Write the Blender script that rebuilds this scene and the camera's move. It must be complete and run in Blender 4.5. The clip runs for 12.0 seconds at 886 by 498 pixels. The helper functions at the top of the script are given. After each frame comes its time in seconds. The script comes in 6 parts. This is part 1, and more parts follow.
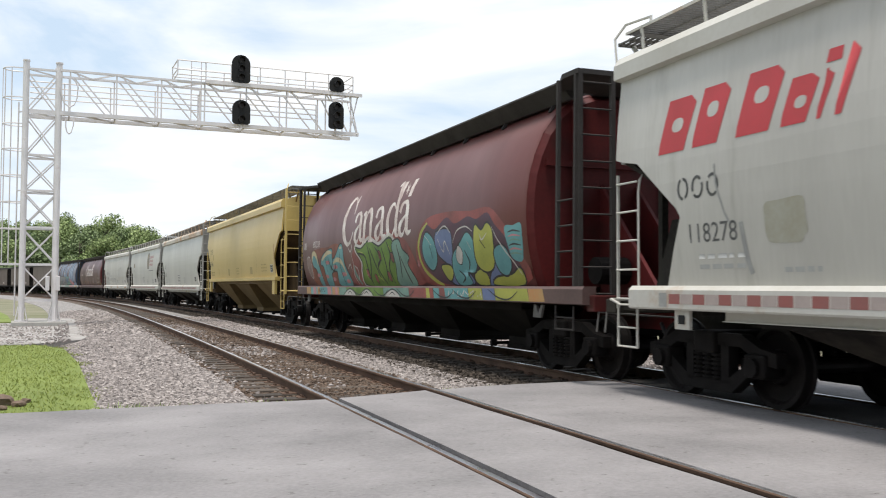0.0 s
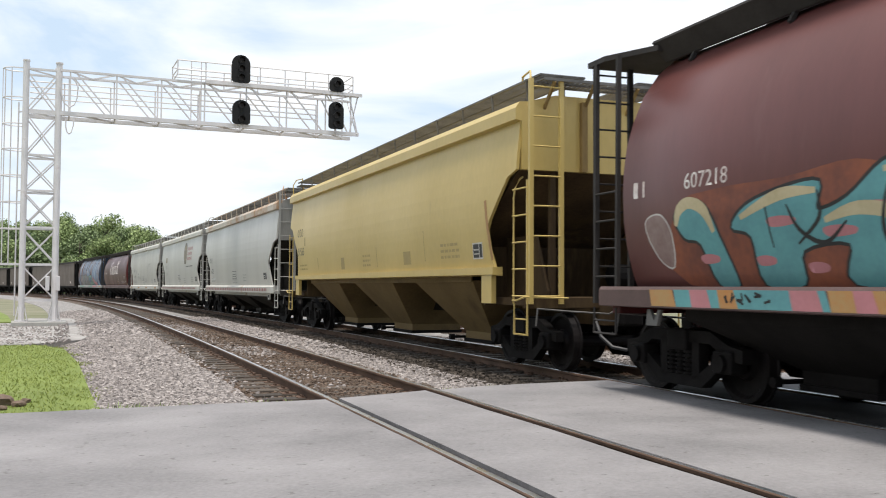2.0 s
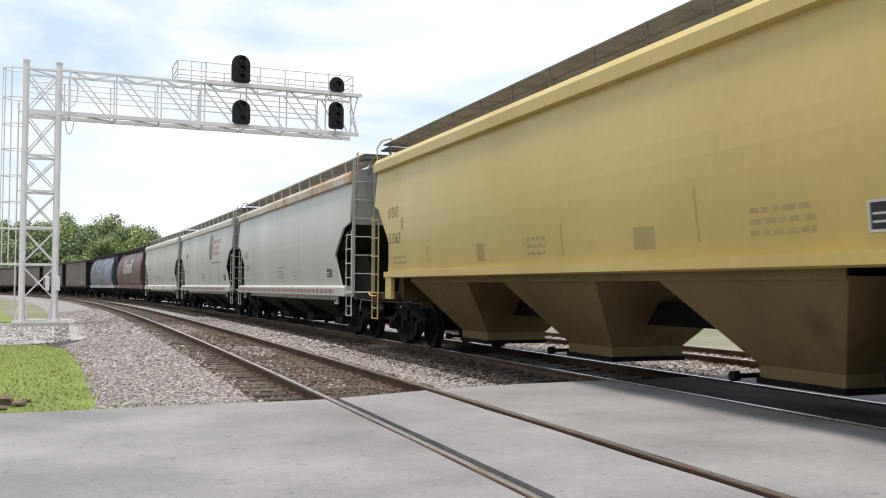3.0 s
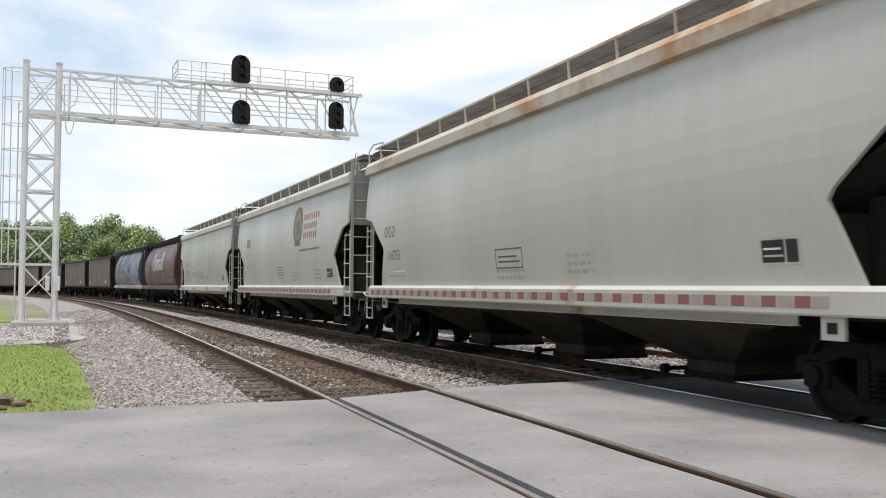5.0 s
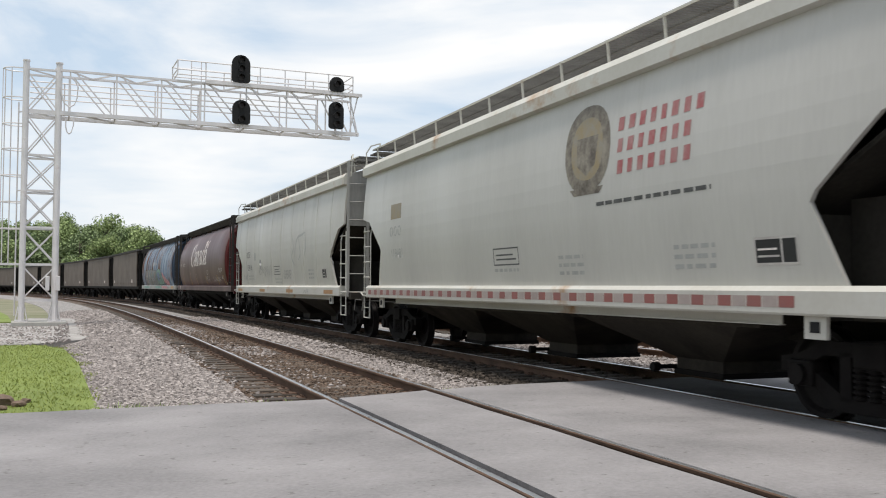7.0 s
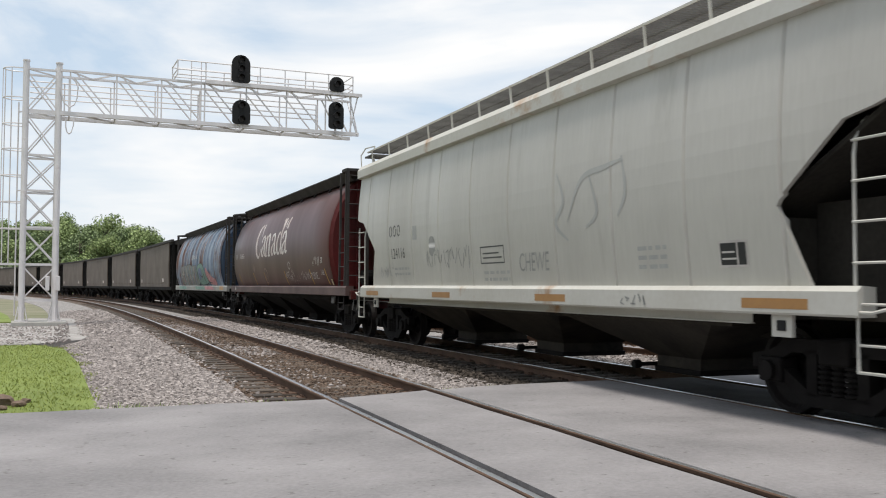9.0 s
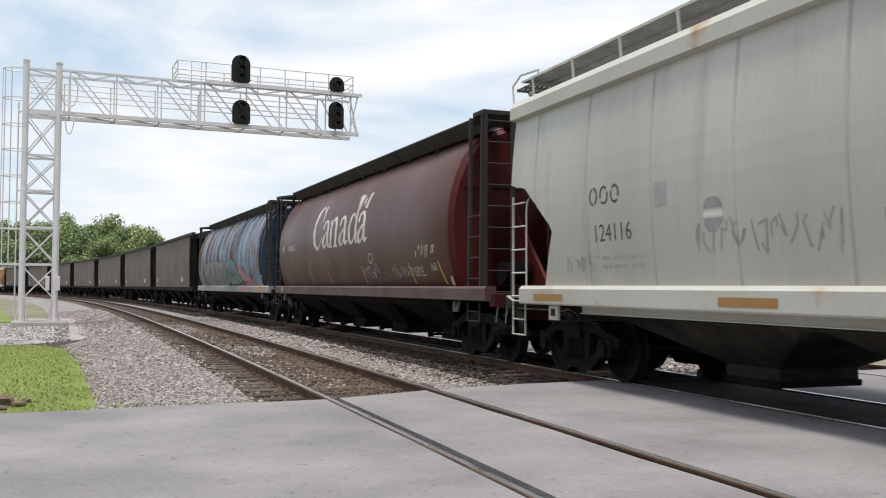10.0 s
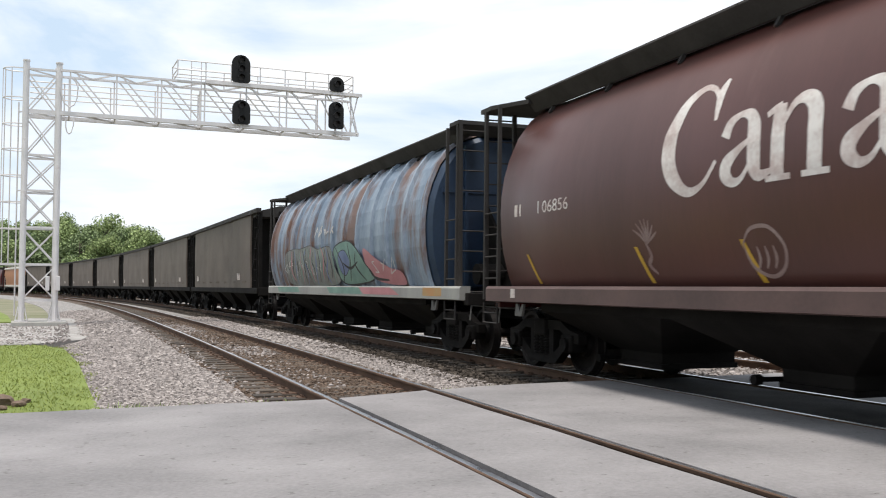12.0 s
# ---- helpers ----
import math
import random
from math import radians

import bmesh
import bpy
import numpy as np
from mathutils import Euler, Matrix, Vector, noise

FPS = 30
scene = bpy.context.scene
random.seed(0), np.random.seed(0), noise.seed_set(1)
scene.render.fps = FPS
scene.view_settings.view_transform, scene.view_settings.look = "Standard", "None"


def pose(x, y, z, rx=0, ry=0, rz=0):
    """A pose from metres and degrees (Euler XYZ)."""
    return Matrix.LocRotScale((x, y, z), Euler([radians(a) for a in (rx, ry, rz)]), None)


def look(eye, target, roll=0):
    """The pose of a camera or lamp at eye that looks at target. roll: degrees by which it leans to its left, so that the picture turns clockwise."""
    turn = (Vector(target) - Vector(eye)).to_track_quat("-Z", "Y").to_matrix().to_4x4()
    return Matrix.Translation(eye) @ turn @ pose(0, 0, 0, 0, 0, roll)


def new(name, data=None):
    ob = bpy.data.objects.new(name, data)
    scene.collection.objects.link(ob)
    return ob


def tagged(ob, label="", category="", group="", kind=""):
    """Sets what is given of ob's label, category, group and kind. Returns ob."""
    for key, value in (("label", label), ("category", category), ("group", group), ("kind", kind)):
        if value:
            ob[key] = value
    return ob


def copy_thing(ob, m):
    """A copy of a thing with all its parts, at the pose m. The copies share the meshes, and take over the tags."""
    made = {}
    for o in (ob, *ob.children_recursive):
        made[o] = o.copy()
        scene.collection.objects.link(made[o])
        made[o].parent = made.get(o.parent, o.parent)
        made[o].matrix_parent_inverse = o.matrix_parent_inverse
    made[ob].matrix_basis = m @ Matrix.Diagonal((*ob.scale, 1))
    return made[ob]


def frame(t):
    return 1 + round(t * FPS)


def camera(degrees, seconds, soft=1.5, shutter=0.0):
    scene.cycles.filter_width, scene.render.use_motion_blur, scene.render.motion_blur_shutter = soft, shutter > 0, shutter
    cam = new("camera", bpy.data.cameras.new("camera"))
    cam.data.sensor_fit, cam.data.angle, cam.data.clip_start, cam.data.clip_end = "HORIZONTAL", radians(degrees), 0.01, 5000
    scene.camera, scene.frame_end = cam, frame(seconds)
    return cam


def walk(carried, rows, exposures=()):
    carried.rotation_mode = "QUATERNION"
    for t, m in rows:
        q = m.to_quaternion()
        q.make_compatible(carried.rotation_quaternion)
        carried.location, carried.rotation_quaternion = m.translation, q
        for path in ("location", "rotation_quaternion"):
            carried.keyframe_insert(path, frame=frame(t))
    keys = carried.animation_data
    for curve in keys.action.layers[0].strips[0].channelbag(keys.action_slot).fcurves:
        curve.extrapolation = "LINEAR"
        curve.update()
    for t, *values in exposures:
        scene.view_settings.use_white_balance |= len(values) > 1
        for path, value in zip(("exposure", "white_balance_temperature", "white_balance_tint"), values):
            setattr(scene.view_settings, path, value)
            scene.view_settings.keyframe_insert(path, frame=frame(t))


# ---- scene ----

# ---------------------------------------------------------------- camera
EYE_Z = 1.302
cam = camera(50.28, 12.0, soft=1.05, shutter=0.12)
YAW, PITCH = radians(19.446), radians(2.312)
AIM = (math.sin(YAW) * math.cos(PITCH), math.cos(YAW) * math.cos(PITCH), EYE_Z + math.sin(PITCH))
CAM_POSE = look((0, 0, EYE_Z), AIM, 0.27)
walk(cam, [(0.0, CAM_POSE), (12.0, CAM_POSE)], [(0.0, 0.0), (3.0, 0.04), (5.0, -0.05), (6.5, -0.17), (9.0, -0.20), (10.5, -0.08), (12.0, 0.02)])

# ---------------------------------------------------------------- sky and sun
SUN_EL, SUN_AZ = 79.0, -145.0          # degrees; azimuth clockwise from +Y


def make_world():
    w = bpy.data.worlds.new("sky")
    scene.world = w
    w.use_nodes = True
    nt = w.node_tree
    nt.nodes.clear()
    out = nt.nodes.new("ShaderNodeOutputWorld")
    bg = nt.nodes.new("ShaderNodeBackground")
    bg.inputs["Strength"].default_value = 0.115
    sky = nt.nodes.new("ShaderNodeTexSky")
    sky.sky_type = "NISHITA"
    sky.sun_disc = False
    sky.sun_elevation, sky.sun_rotation = radians(SUN_EL), radians(SUN_AZ)
    sky.air_density, sky.dust_density = 1.0, 1.5
    co = nt.nodes.new("ShaderNodeTexCoord")
    mp = nt.nodes.new("ShaderNodeMapping")
    mp.inputs["Scale"].default_value = (1.0, 1.0, 3.2)
    mp.inputs["Rotation"].default_value = (0.0, 0.12, 0.5)
    nz = nt.nodes.new("ShaderNodeTexNoise")
    nz.inputs["Scale"].default_value, nz.inputs["Detail"].default_value = 2.3, 8.0
    nz.inputs["Roughness"].default_value, nz.inputs["Distortion"].default_value = 0.55, 0.5
    ramp = nt.nodes.new("ShaderNodeValToRGB")
    ramp.color_ramp.elements[0].position, ramp.color_ramp.elements[1].position = 0.40, 0.66
    ramp.color_ramp.elements[0].color = (0.0, 0.0, 0.0, 1)
    ramp.color_ramp.elements[1].color = (1, 1, 1, 1)
    mix = nt.nodes.new("ShaderNodeMixRGB")
    mix.inputs["Color2"].default_value = (10.3, 10.25, 10.15, 1)
    ln = nt.links.new
    ln(co.outputs["Generated"], mp.inputs["Vector"])
    ln(mp.outputs["Vector"], nz.inputs["Vector"])
    ln(nz.outputs["Fac"], ramp.inputs["Fac"])
    ln(ramp.outputs["Color"], mix.inputs["Fac"])
    haze = nt.nodes.new("ShaderNodeMixRGB")
    haze.inputs["Fac"].default_value = 0.72
    haze.inputs["Color2"].default_value = (6.9, 8.35, 9.9, 1)
    ln(sky.outputs["Color"], haze.inputs["Color1"])
    ln(haze.outputs["Color"], mix.inputs["Color1"])
    ln(mix.outputs["Color"], bg.inputs["Color"])
    ln(bg.outputs["Background"], out.inputs["Surface"])


make_world()
sun_data = bpy.data.lights.new("sun", "SUN")
sun_data.energy, sun_data.angle, sun_data.color = 3.9, radians(14), (1.0, 0.94, 0.86)
sun = new("sun", sun_data)
_sd = (math.cos(radians(SUN_EL)) * math.sin(radians(SUN_AZ)), math.cos(radians(SUN_EL)) * math.cos(radians(SUN_AZ)), math.sin(radians(SUN_EL)))
sun.matrix_world = look(_sd, (0, 0, 0))

# ---------------------------------------------------------------- materials
MATS = {}


def mat(name, color, rough=0.7, metal=0.0, color2=None, scale=3.0, fine=40.0, bump=0.15, stretch=(1, 1, 1), spots=None,
        contrast=0.5, island=0.0, per_object=0.0, depth=0.01, spec=0.5):
    """Procedural surface: two noises mix two colours, optional rust or dirt spots, fine relief."""
    if name in MATS:
        return MATS[name]
    m = bpy.data.materials.new(name)
    m.use_nodes = True
    nt = m.node_tree
    N, ln = nt.nodes.new, nt.links.new
    b = nt.nodes["Principled BSDF"]
    b.inputs["Metallic"].default_value = metal
    b.inputs["Specular IOR Level"].default_value = spec
    co, mp = N("ShaderNodeTexCoord"), N("ShaderNodeMapping")
    mp.inputs["Scale"].default_value = stretch
    ln(co.outputs["Object"], mp.inputs["Vector"])
    big, small = N("ShaderNodeTexNoise"), N("ShaderNodeTexNoise")
    big.inputs["Scale"].default_value, big.inputs["Detail"].default_value = scale, 6
    small.inputs["Scale"].default_value, small.inputs["Detail"].default_value = fine, 4
    for n in (big, small):
        ln(mp.outputs["Vector"], n.inputs["Vector"])
    ad = N("ShaderNodeMath")
    ad.operation = "MULTIPLY_ADD"
    ad.inputs[1].default_value = 0.45
    ln(small.outputs["Fac"], ad.inputs[0])
    ln(big.outputs["Fac"], ad.inputs[2])
    rp = N("ShaderNodeValToRGB")
    rp.color_ramp.elements[0].position = 0.72 - contrast * 0.45
    rp.color_ramp.elements[1].position = 0.72 + contrast * 0.45
    c2 = color2 or tuple(c * 0.72 for c in color)
    rp.color_ramp.elements[0].color = (*c2, 1)
    rp.color_ramp.elements[1].color = (*color, 1)
    ln(ad.outputs[0], rp.inputs["Fac"])
    last = rp.outputs["Color"]
    if spots:
        scol, sscale, lo, hi = spots
        sn = N("ShaderNodeTexNoise")
        sn.inputs["Scale"].default_value, sn.inputs["Detail"].default_value = sscale, 8
        sn.inputs["Roughness"].default_value = 0.65
        ln(mp.outputs["Vector"], sn.inputs["Vector"])
        sr = N("ShaderNodeValToRGB")
        sr.color_ramp.elements[0].position, sr.color_ramp.elements[1].position = lo, hi
        ln(sn.outputs["Fac"], sr.inputs["Fac"])
        mx = N("ShaderNodeMixRGB")
        mx.inputs["Color2"].default_value = (*scol, 1)
        ln(sr.outputs["Color"], mx.inputs["Fac"])
        ln(last, mx.inputs["Color1"])
        last = mx.outputs["Color"]
    if island or per_object:
        hs, mr = N("ShaderNodeHueSaturation"), N("ShaderNodeMapRange")
        amount = island or per_object
        mr.inputs["To Min"].default_value, mr.inputs["To Max"].default_value = 1 - amount, 1 + amount
        if island:
            ln(N("ShaderNodeNewGeometry").outputs["Random Per Island"], mr.inputs["Value"])
        else:
            ln(N("ShaderNodeObjectInfo").outputs["Random"], mr.inputs["Value"])
        ln(mr.outputs["Result"], hs.inputs["Value"])
        ln(last, hs.inputs["Color"])
        last = hs.outputs["Color"]
    ln(last, b.inputs["Base Color"])
    rr = N("ShaderNodeMapRange")
    rr.inputs["To Min"].default_value, rr.inputs["To Max"].default_value = min(1, rough + 0.12), max(0.05, rough - 0.12)
    ln(big.outputs["Fac"], rr.inputs["Value"])
    ln(rr.outputs["Result"], b.inputs["Roughness"])
    if bump:
        bp = N("ShaderNodeBump")
        bp.inputs["Strength"].default_value, bp.inputs["Distance"].default_value = bump, depth
        ln(small.outputs["Fac"], bp.inputs["Height"])
        ln(bp.outputs["Normal"], b.inputs["Normal"])
    MATS[name] = m
    return m


STREAK = (1.0, 1.6, 0.22)
M_ROAD = mat("worn_asphalt", (0.282, 0.268, 0.270), 0.9, color2=(0.168, 0.161, 0.163), scale=0.8, fine=32, bump=1.0, spots=((0.12, 0.115, 0.11), 10.0, 0.615, 0.70), contrast=0.54, stretch=(0.85, 1.0, 1), depth=0.01, spec=0.2)
M_GRAVEL = mat("gravel_bed", (0.33, 0.31, 0.295), 0.95, color2=(0.15, 0.14, 0.135), scale=4, fine=22, bump=1.0, contrast=0.35, depth=0.04)
M_PAD = mat("pale_fine_gravel", (0.37, 0.35, 0.335), 0.95, color2=(0.24, 0.225, 0.212), scale=1.2, fine=26, bump=0.8, contrast=0.4, depth=0.02, spots=((0.20, 0.19, 0.14), 0.7, 0.60, 0.78))
M_STONE = mat("ballast_stone", (0.37, 0.332, 0.314), 0.9, color2=(0.215, 0.19, 0.18), scale=8, fine=60, bump=0.4, island=0.36, spec=0.2)
M_STONE_DARK = mat("oily_ballast_stone", (0.160, 0.116, 0.088), 0.9, color2=(0.085, 0.063, 0.050), scale=8, fine=60, bump=0.4, island=0.35, spec=0.12)
# Near-black stone, bed and asphalt carry the train's shadow in their base colour.
M_STONE_SHADOW = mat("train_shadow_stone", (0.085, 0.07, 0.058), 0.9, color2=(0.045, 0.037, 0.031), scale=8, fine=60, bump=0.4, island=0.5, spec=0.15)
M_BED_SHADOW = mat("train_shadow_bed", (0.06, 0.05, 0.042), 0.95, color2=(0.03, 0.025, 0.022), scale=4, fine=22, bump=1.0, depth=0.04, spec=0.1)
M_ROAD_SHADOW = mat("train_shadow_asphalt", (0.055, 0.053, 0.052), 0.9, color2=(0.028, 0.027, 0.026), scale=1.1, fine=32, bump=1.0, depth=0.01, spec=0.08)
M_BED_DARK = mat("oily_ballast_bed", (0.15, 0.12, 0.10), 0.95, color2=(0.07, 0.055, 0.045), scale=4, fine=22, bump=1.0, depth=0.04, spec=0.15)
M_SOIL = mat("dry_soil", (0.22, 0.20, 0.14), 0.95, color2=(0.12, 0.13, 0.06), scale=0.2, fine=6, bump=0.6, depth=0.05)
M_TURF = mat("turf", (0.19, 0.24, 0.05), 0.95, color2=(0.13, 0.17, 0.038), scale=0.8, fine=18, bump=0.8, spots=((0.27, 0.25, 0.14), 0.9, 0.62, 0.8), depth=0.04)
M_BLADE = mat("grass_blade", (0.245, 0.285, 0.06), 0.7, color2=(0.20, 0.24, 0.046), scale=0.7, fine=5, bump=0, island=0.08)
M_TIE = mat("creosoted_tie", (0.085, 0.065, 0.05), 0.9, color2=(0.05, 0.04, 0.032), scale=3, fine=30, bump=0.6, stretch=(0.4, 3, 3), per_object=0.35, depth=0.01)
M_RAILSIDE = mat("rusty_rail", (0.150, 0.092, 0.063), 0.8, color2=(0.075, 0.047, 0.035), scale=2, fine=40, bump=0.3, spec=0.2)
M_RAILTOP = mat("polished_rail_head", (0.82, 0.82, 0.84), 0.30, 1.0, color2=(0.66, 0.66, 0.68), scale=2, fine=60, bump=0.03)
M_GALV = mat("galvanized_steel", (0.72, 0.69, 0.69), 0.5, 0.05, color2=(0.60, 0.58, 0.58), scale=2, fine=25, bump=0.05, spots=((0.40, 0.31, 0.26), 2.0, 0.64, 0.8))
M_CONCRETE = mat("concrete", (0.45, 0.44, 0.41), 0.9, color2=(0.34, 0.33, 0.31), scale=2, fine=30, bump=0.4)
M_BLACK = mat("black_signal_paint", (0.014, 0.014, 0.015), 0.7, color2=(0.022, 0.022, 0.022), scale=3, fine=30, bump=0.05, spec=0.2)
M_LENS = mat("dark_signal_lens", (0.015, 0.010, 0.010), 0.5, scale=3, fine=30, bump=0)
M_CABLE = mat("black_cable", (0.05, 0.05, 0.055), 0.6, scale=4, fine=30, bump=0)
# Iron, wheel and underframe grime, darkened past its own tone for under-car shade.
M_IRON = mat("grimy_cast_iron", (0.013, 0.0115, 0.011), 0.75, color2=(0.008, 0.007, 0.007), scale=4, fine=40, bump=0.3, spots=((0.035, 0.026, 0.020), 3.0, 0.64, 0.8), spec=0.1)
M_WHEEL = mat("wheel_steel", (0.018, 0.015, 0.015), 0.5, 0.0, color2=(0.009, 0.008, 0.008), scale=4, fine=40, bump=0.15, spec=0.1)
M_UNDER = mat("underframe_grime", (0.017, 0.015, 0.014), 0.85, color2=(0.009, 0.008, 0.0075), scale=1.5, fine=30, bump=0.2, spec=0.12)
M_YELLOW = mat("faded_yellow_paint", (0.585, 0.43, 0.145), 0.38, color2=(0.50, 0.365, 0.12), scale=0.5, fine=12, bump=0.02, stretch=(1, 0.9, 0.5), spots=((0.30, 0.20, 0.09), 2.2, 0.66, 0.9))
# Soiled yellow for the bays, taken darker for the shade down there.
M_YBAY = mat("soiled_shaded_bay_yellow", (0.22, 0.155, 0.072), 0.7, color2=(0.15, 0.105, 0.052), scale=0.8, fine=20, bump=0.03, spots=((0.06, 0.042, 0.026), 0.8, 0.53, 0.80), spec=0.12)
# Grime and the shade of the end recess, both mixed into the yellow.
M_YEND = mat("grimy_shaded_yellow_paint", (0.10, 0.066, 0.034), 0.8, color2=(0.045, 0.030, 0.019), scale=1.2, fine=20, bump=0.05, stretch=STREAK, spots=((0.17, 0.12, 0.05), 1.5, 0.60, 0.8), spec=0.1)
# Dirt-streaked yellow; its darker tone also carries the shade at the ends.
M_YSTREAK = mat("streaked_shaded_yellow_paint", (0.36, 0.25, 0.095), 0.6, color2=(0.20, 0.13, 0.055), scale=1.3, fine=20, bump=0.03, stretch=STREAK, spots=((0.10, 0.06, 0.03), 2.0, 0.58, 0.8), spec=0.2)
M_YFADE = mat("faint_brown_stencil", (0.33, 0.25, 0.11), 0.6, color2=(0.42, 0.32, 0.13), scale=4, fine=30, bump=0)
# Shade inside the hopper ends, put into a near-black paint.
M_RECESS = mat("recess_shade_paint", (0.05, 0.045, 0.038), 0.8, color2=(0.022, 0.02, 0.018), scale=0.8, fine=18, bump=0.05, spec=0.1)
M_WHITE = mat("weathered_grey_paint", (0.545, 0.53, 0.495), 0.38, color2=(0.47, 0.455, 0.425), scale=0.6, fine=14, bump=0.02, stretch=STREAK, spots=((0.29, 0.26, 0.21), 1.4, 0.62, 0.92), spec=0.6)
M_WHITE2 = mat("pale_grey_paint", (0.515, 0.498, 0.455), 0.40, color2=(0.435, 0.418, 0.38), scale=0.6, fine=14, bump=0.02, stretch=STREAK, spots=((0.26, 0.24, 0.20), 1.1, 0.57, 0.88), spec=0.6)
M_ROOFRUST = mat("roof_heavily_rusting", (0.55, 0.52, 0.46), 0.6, color2=(0.47, 0.42, 0.36), scale=0.7, fine=15, bump=0.05, spots=((0.38, 0.20, 0.085), 0.8, 0.47, 0.66))
M_ROOFW = mat("roof_white_rusting", (0.56, 0.55, 0.51), 0.6, color2=(0.48, 0.46, 0.41), scale=0.7, fine=15, bump=0.05, spots=((0.36, 0.20, 0.09), 0.9, 0.58, 0.72))
# Soiled bay paint, with the shade under the car put into its colour.
M_WBAY = mat("soiled_shaded_bay_paint", (0.062, 0.053, 0.043), 0.75, color2=(0.032, 0.028, 0.024), scale=0.6, fine=18, bump=0.04, spots=((0.014, 0.012, 0.011), 0.55, 0.45, 0.6), spec=0.12)
# Darker copy of the grey body paint, with the car ends' shade in it.
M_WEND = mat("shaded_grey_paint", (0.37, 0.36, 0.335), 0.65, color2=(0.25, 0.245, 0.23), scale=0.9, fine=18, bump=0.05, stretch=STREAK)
M_MAROON = mat("faded_maroon_paint", (0.138, 0.043, 0.037), 0.40, color2=(0.105, 0.033, 0.029), scale=0.6, fine=16, bump=0.02, stretch=STREAK, spots=((0.23, 0.12, 0.105), 0.8, 0.62, 0.98), spec=0.5)
M_MAROON2 = mat("brown_maroon_paint", (0.096, 0.033, 0.026), 0.40, color2=(0.068, 0.024, 0.019), scale=0.6, fine=16, bump=0.02, stretch=STREAK, spots=((0.18, 0.10, 0.085), 0.8, 0.62, 0.98), spec=0.5)
M_REDEND = mat("dark_red_end_paint", (0.115, 0.017, 0.017), 0.5, color2=(0.07, 0.012, 0.012), scale=0.8, fine=16, bump=0.04, spots=((0.03, 0.016, 0.014), 1.0, 0.50, 0.75), spec=0.2)
M_BROWNPAINT = mat("brown_sill_paint", (0.12, 0.07, 0.062), 0.6, color2=(0.075, 0.046, 0.042), scale=1.2, fine=20, bump=0.1)
M_DARKROOF = mat("dark_running_board", (0.055, 0.05, 0.048), 0.7, color2=(0.035, 0.032, 0.03), scale=2, fine=30, bump=0.15, spec=0.15)
M_GRATE = mat("weathered_grating", (0.16, 0.155, 0.145), 0.7, color2=(0.09, 0.085, 0.08), scale=2, fine=30, bump=0.1)
M_BLUE = mat("faded_blue_paint", (0.27, 0.325, 0.40), 0.55, color2=(0.15, 0.20, 0.27), scale=1.3, fine=18, bump=0.05, stretch=(1, 1.2, 0.35), spots=((0.15, 0.085, 0.065), 0.9, 0.485, 0.60), contrast=0.35)
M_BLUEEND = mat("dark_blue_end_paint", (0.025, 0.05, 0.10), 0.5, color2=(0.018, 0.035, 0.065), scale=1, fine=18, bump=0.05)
M_COAL = mat("grimy_brown_grey_paint", (0.155, 0.125, 0.102), 0.75, color2=(0.10, 0.08, 0.066), scale=0.7, fine=14, bump=0.08, stretch=(1, 0.6, 0.8), spots=((0.065, 0.052, 0.043), 0.9, 0.55, 0.8))
M_ORANGE = mat("faded_orange_paint", (0.42, 0.20, 0.10), 0.6, color2=(0.32, 0.15, 0.08), scale=1, fine=18, bump=0.05, stretch=STREAK)
M_LETTER_RED = mat("red_lettering", (0.52, 0.045, 0.055), 0.55, color2=(0.44, 0.05, 0.055), scale=2, fine=30, bump=0)
M_LETTER_FADED = mat("faded_red_lettering", (0.36, 0.07, 0.075), 0.6, color2=(0.40, 0.24, 0.23), scale=4, fine=30, bump=0)
M_LETTER_BLACK = mat("black_lettering", (0.045, 0.045, 0.045), 0.6, color2=(0.12, 0.12, 0.115), scale=5, fine=30, bump=0)
M_LETTER_WHITE = mat("white_lettering", (0.72, 0.68, 0.64), 0.55, color2=(0.50, 0.40, 0.37), scale=3, fine=22, bump=0, contrast=0.35)
M_LETTER_GREY = mat("faded_grey_lettering", (0.33, 0.33, 0.32), 0.6, color2=(0.42, 0.42, 0.40), scale=5, fine=30, bump=0)
M_YSTRIPE = mat("yellow_reflector", (0.55, 0.33, 0.03), 0.5, scale=3, fine=30, bump=0)
M_AMBER = mat("amber_reflector", (0.40, 0.21, 0.07), 0.5, color2=(0.33, 0.17, 0.06), scale=3, fine=30, bump=0)
M_REFL_RED = mat("red_reflector", (0.29, 0.085, 0.075), 0.5, color2=(0.24, 0.10, 0.09), scale=3, fine=30, bump=0)
M_REFL_WHITE = mat("pale_reflector", (0.42, 0.35, 0.32), 0.5, color2=(0.34, 0.28, 0.26), scale=3, fine=30, bump=0)
M_LEAF = mat("leaf", (0.21, 0.27, 0.12), 0.7, color2=(0.15, 0.20, 0.09), scale=0.3, fine=3, bump=0, island=0.35)
M_LEAF_BRIGHT = mat("young_leaf", (0.27, 0.33, 0.13), 0.7, color2=(0.20, 0.26, 0.10), scale=0.3, fine=3, bump=0, island=0.3)
M_BARK = mat("bark", (0.12, 0.09, 0.065), 0.9, scale=3, fine=20, bump=0.6)
M_WOODS = mat("wooded_hill", (0.06, 0.10, 0.03), 0.95, color2=(0.035, 0.06, 0.02), scale=0.1, fine=1.5, bump=0.8, depth=0.3)

